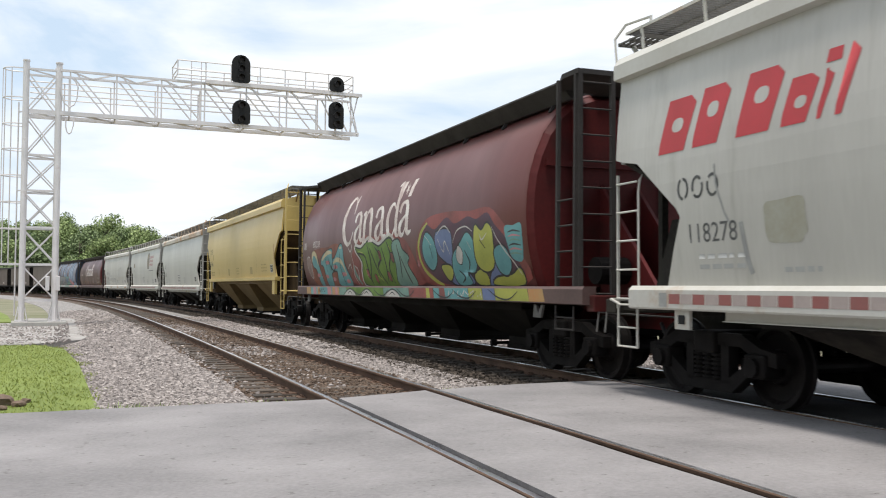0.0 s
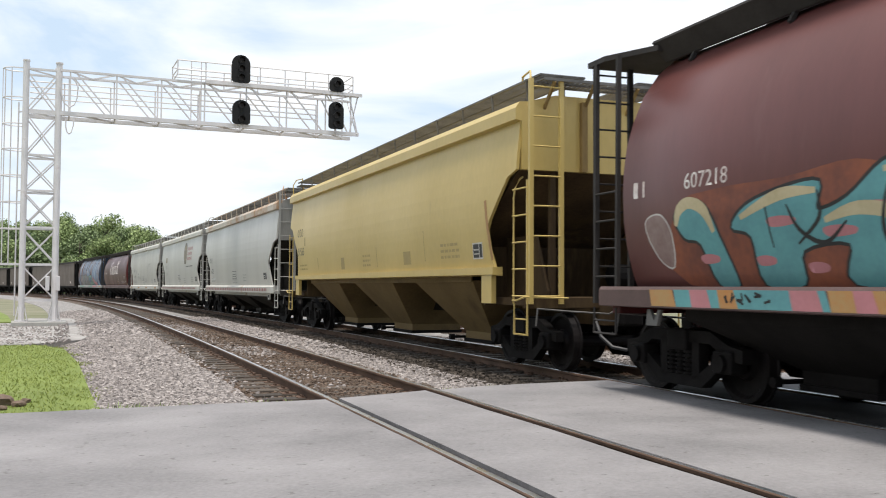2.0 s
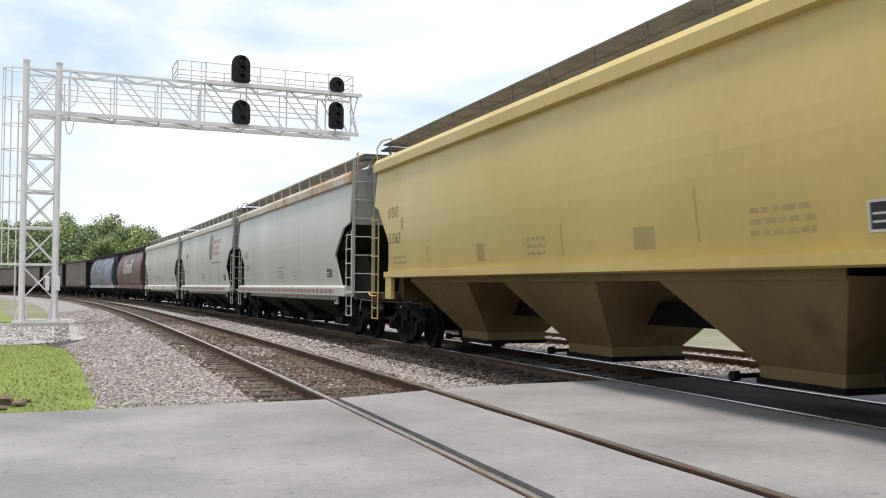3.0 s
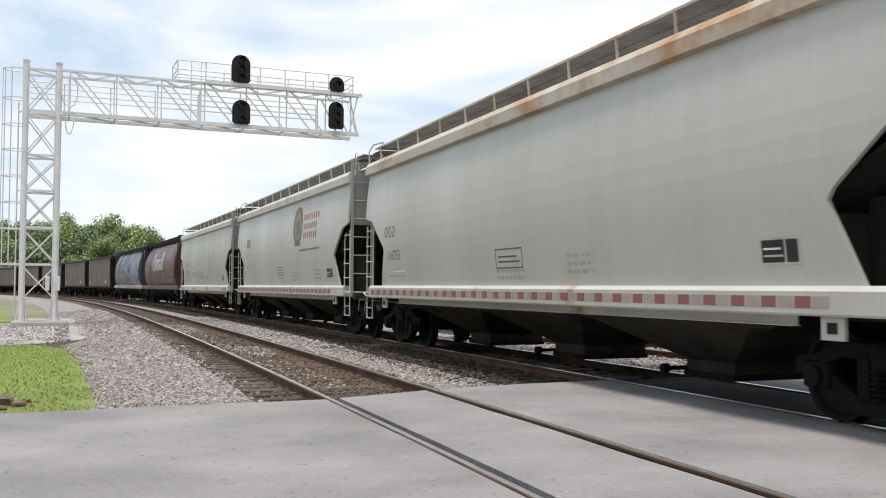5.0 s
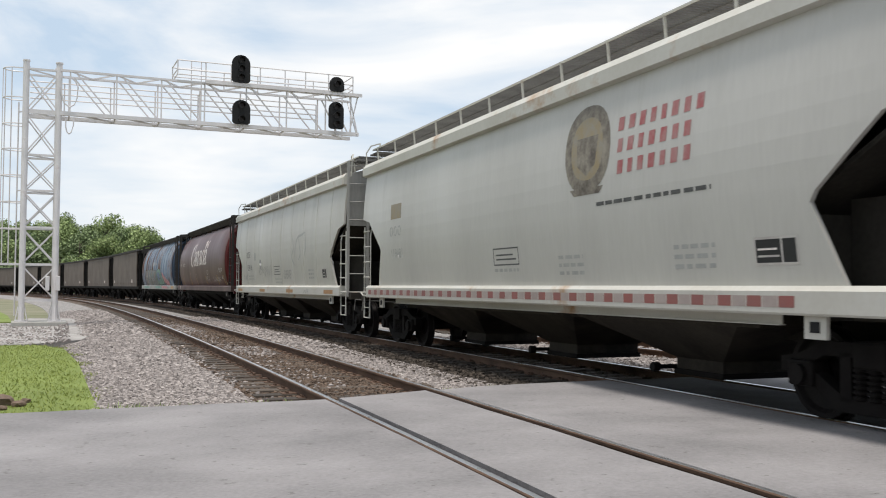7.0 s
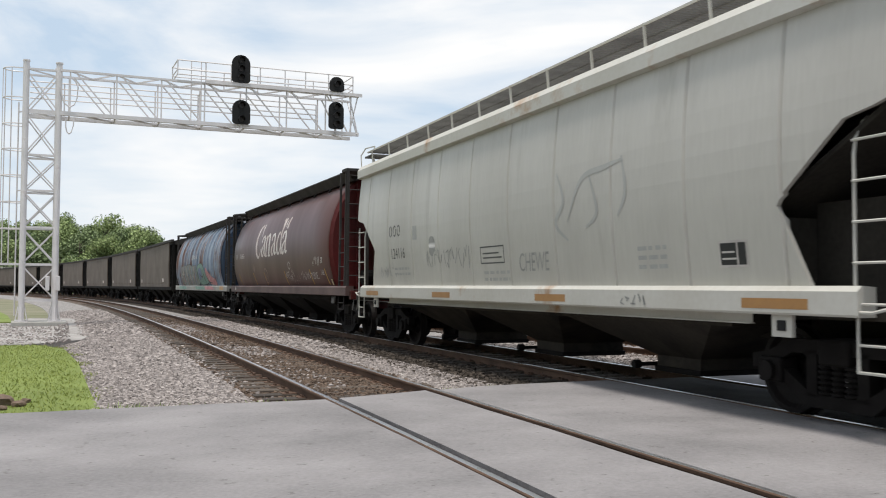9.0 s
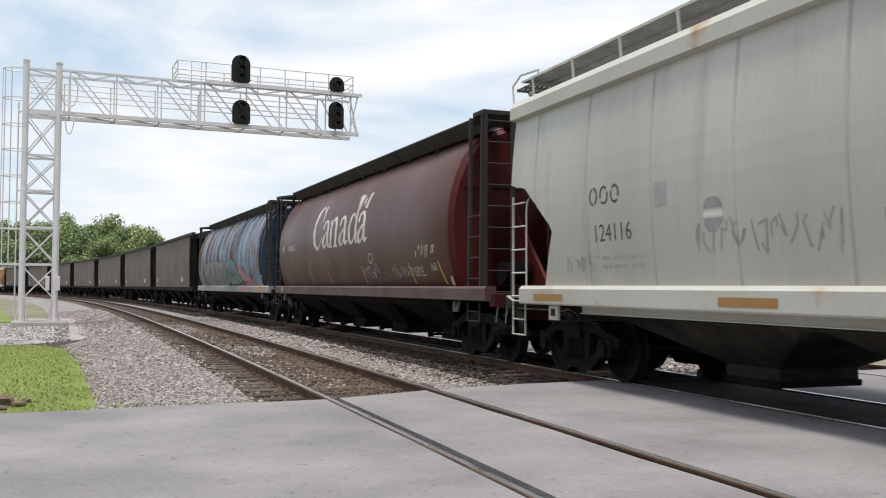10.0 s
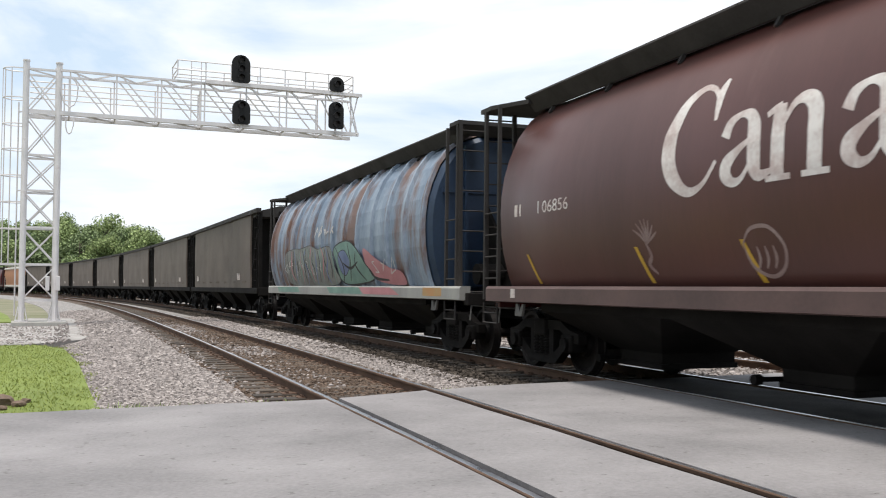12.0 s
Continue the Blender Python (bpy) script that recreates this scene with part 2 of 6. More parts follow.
# ---------------------------------------------------------------- mesh helpers


def mesh_object(name, bm, material, smooth=False):
    me = bpy.data.meshes.new(name)
    bm.normal_update()
    bm.to_mesh(me)
    bm.free()
    if smooth:
        for p in me.polygons:
            p.use_smooth = True
    me.materials.append(material)
    return new(name, me)


def part(name, bm, material, parent, label="", smooth=False):
    ob = mesh_object(name, bm, material, smooth)
    ob.parent = parent
    if label:
        tagged(ob, label)
    return ob


def share(name, ob, parent, m=Matrix()):
    """Another object on the same mesh."""
    o = new(name, ob.data)
    o.parent = parent
    o.matrix_basis = m
    return o


def box(bm, x0, x1, y0, y1, z0, z1):
    vs = [bm.verts.new((x, y, z)) for x in (x0, x1) for y in (y0, y1) for z in (z0, z1)]
    for f in ((0, 1, 3, 2), (4, 6, 7, 5), (0, 4, 5, 1), (2, 3, 7, 6), (0, 2, 6, 4), (1, 5, 7, 3)):
        bm.faces.new([vs[i] for i in f])


def rbox(bm, x0, x1, y0, y1, z0, z1, r=0.015):
    """A box with bevelled edges."""
    t = bmesh.new()
    box(t, x0, x1, y0, y1, z0, z1)
    bmesh.ops.recalc_face_normals(t, faces=t.faces)
    bmesh.ops.bevel(t, geom=t.edges[:], offset=r, segments=2, affect="EDGES", profile=0.5)
    merge(bm, t)


def merge(bm, t):
    me = bpy.data.meshes.new("tmp")
    t.to_mesh(me)
    t.free()
    bm.from_mesh(me)
    bpy.data.meshes.remove(me)


def tube(bm, p, q, r, n=6, r2=None):
    p, q = Vector(p), Vector(q)
    d = (q - p).normalized()
    a = d.orthogonal().normalized()
    b = d.cross(a)
    r2 = r if r2 is None else r2
    rings = [[bm.verts.new(c + (a * math.cos(2 * math.pi * i / n) + b * math.sin(2 * math.pi * i / n)) * rr) for i in range(n)] for c, rr in ((p, r), (q, r2))]
    for i in range(n):
        bm.faces.new((rings[0][i], rings[0][(i + 1) % n], rings[1][(i + 1) % n], rings[1][i]))
    bm.faces.new(rings[0][::-1])
    bm.faces.new(rings[1])


def pipe(bm, pts, r, n=6):
    """One bent rod through the points."""
    pts = [Vector(p) for p in pts]
    ref = Vector((0.31, 0.17, 0.94)).normalized()
    rings = []
    for i, p in enumerate(pts):
        a = (p - pts[i - 1]).normalized() if i else (pts[1] - p).normalized()
        b = (pts[i + 1] - p).normalized() if i + 1 < len(pts) else a
        d = (a + b).normalized() if (a + b).length > 1e-3 else a
        u = d.cross(ref).normalized() if abs(d.dot(ref)) < 0.98 else d.orthogonal().normalized()
        w = d.cross(u)
        k = 1 / max(0.5, d.dot(a))
        rings.append([bm.verts.new(p + (u * math.cos(2 * math.pi * j / n) + w * math.sin(2 * math.pi * j / n)) * r * k) for j in range(n)])
    for x, y in zip(rings, rings[1:]):
        for j in range(n):
            bm.faces.new((x[j], x[(j + 1) % n], y[(j + 1) % n], y[j]))
    bm.faces.new(rings[0][::-1])
    bm.faces.new(rings[-1])


def beam(bm, p, q, w, h):
    """A square bar from p to q, w wide (sideways), h high."""
    p, q = Vector(p), Vector(q)
    d = (q - p).normalized()
    up = Vector((0, 0, 1)) if abs(d.z) < 0.95 else Vector((0, 1, 0))
    s = d.cross(up).normalized() * w / 2
    u = s.cross(d).normalized() * h / 2
    vs = [bm.verts.new(c + i * s + j * u) for c in (p, q) for i, j in ((-1, -1), (1, -1), (1, 1), (-1, 1))]
    for f in ((0, 3, 2, 1), (4, 5, 6, 7), (0, 1, 5, 4), (1, 2, 6, 5), (2, 3, 7, 6), (3, 0, 4, 7)):
        bm.faces.new([vs[i] for i in f])


def prism(bm, outline, axis, a, b):
    """Outline in the two other axes (kept in order), drawn out along axis from a to b."""
    def at(c, u, v):
        return {"x": (c, u, v), "y": (u, c, v), "z": (u, v, c)}[axis]
    lo = [bm.verts.new(at(a, u, v)) for u, v in outline]
    hi = [bm.verts.new(at(b, u, v)) for u, v in outline]
    n = len(outline)
    bm.faces.new(lo[::-1])
    bm.faces.new(hi)
    for i in range(n):
        bm.faces.new((lo[i], lo[(i + 1) % n], hi[(i + 1) % n], hi[i]))
    return lo + hi


def spin_profile(bm, prof, axis_x0, n=28):
    """Profile of (x, radius) turned round the x axis."""
    rings = [[bm.verts.new((axis_x0 + x, r * math.cos(2 * math.pi * i / n), r * math.sin(2 * math.pi * i / n))) for i in range(n)] for x, r in prof]
    for k in range(len(prof) - 1):
        for i in range(n):
            bm.faces.new((rings[k][i], rings[k][(i + 1) % n], rings[k + 1][(i + 1) % n], rings[k + 1][i]))
    bm.faces.new(rings[0][::-1])
    bm.faces.new(rings[-1])


def thing(name, label, category, group="", m=Matrix()):
    e = new(name)
    e.empty_display_size = 0.3
    e.matrix_basis = m
    return tagged(e, label, category, group)


# ---------------------------------------------------------------- line of the tracks
TRAIN_X, SPACING = 7.677, 4.35
KNOTS = (-30, 5, 25, 45, 80, 130, 400)
BENDS = (0.00016, 0.0020, 0.00085, 0.00082, 0.00177, 0.00184, 0.00184)
_S = np.arange(-140.0, 420.0, 1.0)
_k = np.where(_S < -30, 0.0, np.interp(_S, KNOTS, BENDS))
_H = np.cumsum(_k)
_H -= np.interp(0, _S, _H)
_X = -np.cumsum(np.sin(_H))
_Y = np.cumsum(np.cos(_H))
_X -= np.interp(0, _S, _X)
_Y -= np.interp(0, _S, _Y)


def on_track(s, lat=0.0):
    """Place and heading at arc length s, lat metres to the right of the train's track."""
    h = float(np.interp(s, _S, _H))
    return (TRAIN_X + float(np.interp(s, _S, _X)) + lat * math.cos(h), float(np.interp(s, _S, _Y)) + lat * math.sin(h), h)


def travelled(t):
    return 8.7417 * t - 0.0204 * ((t - 6) ** 2 - 36) / 2


def sweep(bm, section, s_list, close=True):
    """Section of (lat, z), carried along the line; section in order round the outline."""
    rows = []
    for s in s_list:
        row = []
        for lat, z in section:
            x, y, _ = on_track(s, lat)
            row.append(bm.verts.new((x, y, z)))
        rows.append(row)
    n = len(section)
    for a, b in zip(rows, rows[1:]):
        for i in range(n if close else n - 1):
            bm.faces.new((a[i], a[(i + 1) % n], b[(i + 1) % n], b[i]))
    if close:
        bm.faces.new(rows[0][::-1])
        bm.faces.new(rows[-1])
    bmesh.ops.recalc_face_normals(bm, faces=bm.faces)
# ---------------------------------------------------------------- ground, road and tracks


def ground():
    bm = bmesh.new()
    R = 2500
    vs = [bm.verts.new((x, y, -0.42)) for x, y in ((-R, -R), (R, -R), (R, R), (-R, R))]
    bm.faces.new(vs)
    tagged(mesh_object("ground", bm, M_SOIL), "dry soil ground with sparse grass", "ground", kind="structure")
    bed = bmesh.new()
    ss = [10.4 + i * 1.5 for i in range(180)]
    sweep(bed, [(-8.6, -0.40), (-7.6, -0.25), (-6.4, -0.17), (2.2, -0.17), (6.6, -0.17), (8.4, -0.40), (8.4, -0.6), (-8.6, -0.6)], ss)
    tagged(mesh_object("ballast_bed", bed, M_GRAVEL), "grey crushed-stone ballast bed under the tracks", "ballast", kind="structure")
    # The second strip's near-black tone stands in for the train's shadow.
    for lat0, lat1 in ((-SPACING - 1.65, -SPACING + 1.2), (-2.3, 1.55)):
        strip = bmesh.new()
        sweep(strip, [(lat0, -0.172), (lat0 + 0.1, -0.163), (lat1 - 0.1, -0.163), (lat1, -0.172)], ss, close=False)
        tagged(mesh_object("oily_ballast", strip, M_BED_SHADOW if lat1 > 0 else M_BED_DARK), "dark ballast strip, oily on the near track, shadow-toned under the train", "ballast", kind="structure")
    pad = bmesh.new()
    prism(pad, [(-16, 27.0), (-1.9, 26.2), (-0.7, 28), (-0.2, 36), (-1.2, 46), (-3.4, 47), (-3.6, 41.2), (-16, 41.7)], "z", -0.6, -0.20)
    tagged(mesh_object("gravel_pad", pad, M_PAD), "pale gravel pad round the signal mast", "gravel", kind="structure")
    for name, pts, z in (("lawn", [(-22, 10.4), (0.05, 10.8), (-0.2, 14), (-0.55, 20), (-1.0, 24.5), (-1.9, 26.6), (-22, 28)], -0.22),
                         ("lawn", [(-40, 41.5), (-3.6, 41.0), (-4.6, 50), (-7, 66), (-12, 80), (-40, 85)], -0.16)):
        bm = bmesh.new()
        prism(bm, pts, "z", -0.6, z)
        tagged(mesh_object(name, bm, M_TURF), "bright green mown grass beside the ballast", "grass", kind="structure")


def road():
    """Asphalt crossing, flush with the rails, with a flangeway beside each rail."""
    def far_edge(x):
        return float(np.interp(x, (-60, -1.1, 0.1, 2.3, 3.75, 5.0, 6.0, 9, 60), (10.6, 11.1, 11.15, 11.0, 11.5, 11.9, 11.95, 12.1, 13.0)))
    lines = []
    for lat in (-SPACING, 0.0, 4.3):
        lines += [lat - 0.7525 - 0.05, lat - 0.7525 + 0.13, lat + 0.7525 - 0.13, lat + 0.7525 + 0.05]
    spans = [(-60.0, lines[0])] + [(lines[i], lines[i + 1]) for i in range(1, 11, 2)] + [(lines[11], 60.0)]
    ys = [-14 + i * 0.5 for i in range(60)]
    road_part = bmesh.new()
    shadowed = bmesh.new()
    for a, b in spans:
        # The span between the train's rails is coloured as if in its shadow.
        bm = shadowed if -0.75 < (a + b) / 2 < 0.75 else road_part
        n = max(2, int((b - a) / 0.6))
        grid = []
        for i in range(n + 1):
            lat = a + (b - a) * i / n
            col = []
            for y in ys:
                x0 = on_track(y, lat)[0]
                top = far_edge(x0)
                yy = min(y, top + 0.06 * noise.noise((x0 * 3.1, 7.0, 0)) + 0.05 * noise.noise((x0 * 9.0, 2.0, 0)))
                x, y2, _ = on_track(yy, lat)
                z = -0.012 + 0.008 * noise.noise((x * 0.7, yy * 0.7, 0))
                if x < 2.4:
                    z -= 0.035 * min(1.0, (2.4 - x) / 3.0)
                col.append((x, y2, z))
                if y > top:
                    break
            while len(col) < len(ys):
                col.append(col[-1])
            grid.append([bm.verts.new(c) for c in col])
        for c0, c1 in zip(grid, grid[1:]):
            for j in range(len(ys) - 1):
                q = [c0[j], c1[j], c1[j + 1], c0[j + 1]]
                if (q[0].co - q[3].co).length > 1e-4 or (q[1].co - q[2].co).length > 1e-4:
                    bm.faces.new(q)
    for name, bm, m, label in (("road", road_part, M_ROAD, "worn pale grey asphalt road across the tracks"), ("road_panel", shadowed, M_ROAD_SHADOW, "asphalt between the train's rails, darkened in colour for its shadow")):
        bmesh.ops.remove_doubles(bm, verts=bm.verts, dist=1e-4)
        r = bmesh.ops.extrude_face_region(bm, geom=bm.faces[:])
        bmesh.ops.translate(bm, verts=[g for g in r["geom"] if isinstance(g, bmesh.types.BMVert)], vec=(0, 0, -0.22))
        bmesh.ops.recalc_face_normals(bm, faces=bm.faces)
        tagged(mesh_object(name, bm, m), label, "road", kind="structure")


RAIL = [(-0.07, -0.172), (0.07, -0.172), (0.07, -0.16), (0.012, -0.14), (0.010, -0.045), (0.036, -0.035), (0.037, -0.012), (0.029, -0.0025), (-0.029, -0.0025), (-0.037, -0.012), (-0.036, -0.035), (-0.010, -0.045), (-0.012, -0.14), (-0.07, -0.16)]
CAP = [(-0.0275, -0.008), (0.0275, -0.008), (0.0265, -0.0010), (0.013, 0.0), (-0.013, 0.0), (-0.0265, -0.0010)]


def track(name, lat, label, ties):
    e = thing(name, label, "railway track")
    e["kind"] = "structure"
    ss = [-20 + i * 1.0 for i in range(50)] + [30 + 2.0 * i for i in range(125)]
    for side in (-1, 1):
        bm = bmesh.new()
        sweep(bm, [(lat + side * 0.7525 + u, z) for u, z in RAIL], ss)
        r = part("rail", bm, M_RAILSIDE, e, "rusty steel rail")
        bm = bmesh.new()
        sweep(bm, [(lat + side * 0.7525 + u, z) for u, z in CAP], ss)
        part("rail_head", bm, M_RAILTOP, r, "polished running surface of the rail")
    bm = bmesh.new()
    rbox(bm, -1.3, 1.3, -0.115, 0.115, -0.33, -0.138, 0.012)
    tie = part("tie", bm, M_TIE, e)
    plate = bmesh.new()
    for side in (-1, 1):
        box(plate, side * 0.7525 - 0.17, side * 0.7525 + 0.17, -0.095, 0.095, -0.14, -0.128)
        for du in (-0.1, 0.1):
            for dv in (-0.05, 0.05):
                box(plate, side * 0.7525 + du - 0.015, side * 0.7525 + du + 0.015, dv - 0.015, dv + 0.015, -0.13, -0.105)
    pl = part("tie_plate", plate, M_RAILSIDE, tie)
    rnd = random.Random(5)
    for i in range(ties):
        s = 11.75 + 0.53 * i
        x, y, h = on_track(s, lat + rnd.uniform(-0.05, 0.05))
        m = pose(x, y, rnd.uniform(0.0, 0.012), 0, 0, math.degrees(h) + rnd.uniform(-0.8, 0.8))
        if i == 0:
            tie.matrix_basis = m
        else:
            share("tie_plate", pl, share("tie", tie, e, m))
    return e


ground()
road()
track("near_track", -SPACING, "empty railway track with rusty rails on dark ties", 130)
track("train_track", 0.0, "railway track under the freight train", 60)
track("far_track", 4.3, "railway track beyond the train", 40)
# ---------------------------------------------------------------- signal bridge
ARM_Y = 38.3


def signal_bridge():
    e = thing("signal_bridge", "pale galvanized cantilever signal bridge with lattice mast and arm", "railway signal", m=pose(-2.50, ARM_Y, -0.12, 0, 0, 4.2))
    base = bmesh.new()
    rbox(base, -0.90, 0.98, -0.8, 0.8, -0.2, 0.08, 0.03)
    part("footing", base, M_CONCRETE, e, "low concrete footing")
    W, H = 0.565, 9.68
    for x in (-W, W):
        for y in (-0.55, 0.55):
            bm = bmesh.new()
            tube(bm, (x, y, 0.08), (x, y, H), 0.11, 14)
            tube(bm, (x, y, H), (x, y, H + 0.06), 0.13, 14)
            tube(bm, (x, y, 0.08), (x, y, 0.12), 0.24, 14)
            for a in range(4):
                u, w = math.cos(math.pi * a / 2), math.sin(math.pi * a / 2)
                beam(bm, (x + u * 0.20, y + w * 0.20, 0.12), (x + u * 0.115, y + w * 0.115, 0.62), 0.03, 0.05)
            part("leg", bm, M_GALV, e)
    levels = [0.86, 2.19, 3.55, 4.91, 6.23, 7.84, 9.42]
    for k, z in enumerate(levels):
        for y in (-0.55, 0.55):
            bm = bmesh.new()
            beam(bm, (-W, y, z), (W, y, z), 0.07, 0.16 if k == 5 else 0.075)
            part("strut", bm, M_GALV, e)
        for x in (-W, W):
            bm = bmesh.new()
            beam(bm, (x, -0.55, z), (x, 0.55, z), 0.06, 0.07)
            part("strut", bm, M_GALV, e)
        bm = bmesh.new()
        beam(bm, (-W, -0.55, z), (W, 0.55, z), 0.045, 0.045)
        part("plan_brace", bm, M_GALV, e)
    for a, b in zip(levels, levels[1:]):
        for y in (-0.55, 0.55):
            for d in (-1, 1):
                bm = bmesh.new()
                beam(bm, (-d * W, y + d * 0.02, a + 0.04), (d * W, y + d * 0.02, b - 0.06), 0.05, 0.045)
                part("cross_brace", bm, M_GALV, e)
        for x in (-W, W):
            bm = bmesh.new()
            beam(bm, (x, -0.55, a), (x, 0.55, b), 0.045, 0.045)
            part("cross_brace", bm, M_GALV, e)
    # arm: two upper and two lower chords, panels of posts and diagonals
    L, zb, zt = 12.3, 7.84, 9.45
    xs = [0.95 + 1.65 * i for i in range(7)] + [11.95]
    for y in (-0.6, 0.6):
        for z, k in ((zb, 0.15), (zt, 0.08)):
            bm = bmesh.new()
            beam(bm, (W, y, z), (L, y, z), 0.10, k)
            part("chord", bm, M_GALV, e)
        for a, b in zip(xs, xs[1:]):
            bm = bmesh.new()
            beam(bm, (a + 0.16, y, zt), (b - 0.14, y, zb + 0.05), 0.045, 0.05)
            part("diagonal", bm, M_GALV, e)
        for x in xs:
            bm = bmesh.new()
            beam(bm, (x, y, zb), (x, y, zt), 0.05, 0.06)
            part("post", bm, M_GALV, e)
    for a, b in zip(xs, xs[1:]):
        for p, q in (((a, -0.6, zt), ((a + b) / 2, 0.6, zt)), (((a + b) / 2, 0.6, zt), (b, -0.6, zt)), ((a, -0.6, zb), (a, 0.6, zb)), ((a, -0.6, zb), (b, 0.6, zb))):
            bm = bmesh.new()
            beam(bm, p, q, 0.045, 0.05)
            part("lacing_bar", bm, M_GALV, e)
    # lower walkway with rails behind
    bm = bmesh.new()
    box(bm, W, L, -0.25, 0.25, zb + 0.05, zb + 0.07)
    part("walkway", bm, M_GALV, e)
    bm = bmesh.new()
    for z in (0.78, 0.99, 1.21, 1.43):
        tube(bm, (W - 1.0, 1.0, zb + z), (L - 1.4, 1.0, zb + z), 0.026, 5)
    for x in (0.8, 2.5, 4.2, 5.9, 7.6, 9.3, 10.9):
        tube(bm, (x, 1.0, zb), (x, 1.0, zb + 1.43), 0.026, 5)
        beam(bm, (x, 0.6, zb), (x, 1.0, zb), 0.04, 0.05)
    part("handrail", bm, M_GALV, e)
    # upper gallery
    g0, g1 = 4.83, 11.99
    bm = bmesh.new()
    box(bm, g0 + 1.08, L + 0.02, -0.75, -0.25, zt + 0.05, zt + 0.075)
    beam(bm, (g0 + 1.08, -0.75, zt + 0.03), (L + 0.1, -0.75, zt + 0.03), 0.06, 0.13)
    part("gallery_deck", bm, M_GALV, e)
    for y, posts in ((-0.75, (g0, 5.91, 6.91, 8.07, 9.09, 9.95, 10.93, g1)), (0.75, (g0, 6.9, 8.3, 9.6, 10.7, g1))):
        bm = bmesh.new()
        for z in (0.24, 0.44, 0.80):
            tube(bm, (g0, y, zt + z), (g1, y, zt + z), 0.026, 5)
        for i, x in enumerate(posts):
            tube(bm, (x, y, zt + (0.04 if i else 0.24)), (x, y, zt + 0.80), 0.026, 5)
        if y < 0:
            for z in (0.24, 0.44, 0.80):
                for x in (g0, g1):
                    tube(bm, (x, -0.75, zt + z), (x, 0.75, zt + z), 0.026, 5)
        part("gallery_rail", bm, M_GALV, e)
    bm = bmesh.new()
    for x in (5.45, 5.84):
        tube(bm, (x, -0.1, zb), (x, -0.1, zt + 0.95), 0.022, 5)
    for i in range(8):
        tube(bm, (5.45, -0.1, zb + 0.2 + i * 0.3), (5.84, -0.1, zb + 0.2 + i * 0.3), 0.014, 5)
    part("arm_ladder", bm, M_GALV, e)
    bm = bmesh.new()
    beam(bm, (L - 0.05, -0.62, zb), (L - 0.42, -0.62, zt), 0.045, 0.045)
    beam(bm, (L - 0.42, -0.62, zb), (L - 0.05, -0.62, zt), 0.045, 0.045)
    beam(bm, (L - 0.1, -0.65, zb), (L - 0.1, 0.65, zt), 0.045, 0.045)
    part("end_brace", bm, M_GALV, e)
    # caged ladder on the mast
    bm = bmesh.new()
    for y in (-0.2, 0.2):
        tube(bm, (-0.80, y, 0.3), (-0.80, y, 8.2), 0.025, 5)
    for i in range(26):
        tube(bm, (-0.80, -0.2, 0.5 + i * 0.305), (-0.80, 0.2, 0.5 + i * 0.305), 0.013, 5)
    for z in (2.19, 4.91, 7.84):
        beam(bm, (-0.80, -0.2, z), (-W, -0.5, z), 0.04, 0.05)
    part("mast_ladder", bm, M_GALV, e)
    bm = bmesh.new()
    cx = -0.95
    ring = [(cx + 0.3, -0.36), (cx - 0.1, -0.36), (cx - 0.32, -0.2), (cx - 0.4, 0), (cx - 0.32, 0.2), (cx - 0.1, 0.36), (cx + 0.3, 0.36)]
    for z in (2.18, 3.51, 4.50, 5.48, 6.46, 7.40, 8.38, 9.47):
        pipe(bm, [(x, y, z) for x, y in ring], 0.022, 5)
    for x, y in ring[1:-1]:
        tube(bm, (x, y, 2.18), (x, y, 9.47), 0.016, 5)
    part("ladder_cage", bm, M_GALV, e)
    bm = bmesh.new()
    beam(bm, (-W, -0.55, 2.19), (-W - 0.95, -0.55, 2.19), 0.06, 0.07)
    part("cage_bracket", bm, M_GALV, e)
    # hanging loops of cable where the arm meets the mast
    for pts in ([(0.63, 8.80), (0.66, 8.50), (0.74, 8.22), (0.93, 8.07), (1.10, 8.18), (1.19, 8.42), (1.22, 8.84), (1.13, 9.05), (1.02, 9.15)],
                [(0.82, 7.70), (0.81, 7.35), (0.86, 7.14), (0.93, 7.07), (1.01, 7.14), (1.08, 7.40), (1.09, 7.70)]):
        bm = bmesh.new()
        pipe(bm, [(x, -0.70, z) for x, z in pts], 0.024, 6)
        part("cable", bm, M_GALV, e, "grey looped cable")
    for x in (0.30, 0.66):
        bm = bmesh.new()
        rbox(bm, x - 0.07, x + 0.07, -0.80, -0.62, 1.22, 1.76, 0.02)
        part("junction_box", bm, M_GALV, e, "small pale junction box")
    # signal heads on the camera side of the arm
    for x, z, hh, w, lamps in ((7.28, zt + 0.10, 1.12, 0.37, 3), (11.27, zt + 0.09, 0.62, 0.32, 1), (7.31, zb + 0.04, 0.98, 0.36, 2), (11.25, zb + 0.13, 1.14, 0.33, 3)):
        bm = bmesh.new()
        n = 18
        pts = [(x + w * math.cos(a), z + hh - w + w * math.sin(a)) for a in [math.pi * i / n for i in range(n + 1)]]
        c = min(0.12, hh - w - 0.02)
        pts += [(x - w + c * 1.2 * (1 - math.cos(a)), z + c * (1 - math.sin(a))) for a in [math.pi / 2 * i / 5 for i in range(6)]]
        pts += [(x + w - c * 1.2 * (1 - math.cos(a)), z + c * (1 - math.sin(a))) for a in [math.pi / 2 * (5 - i) / 5 for i in range(6)]]
        prism(bm, pts, "y", -0.83, -0.80)
        bmesh.ops.recalc_face_normals(bm, faces=bm.faces)
        head = part("signal_head", bm, M_BLACK, e, "black rounded signal backing plate")
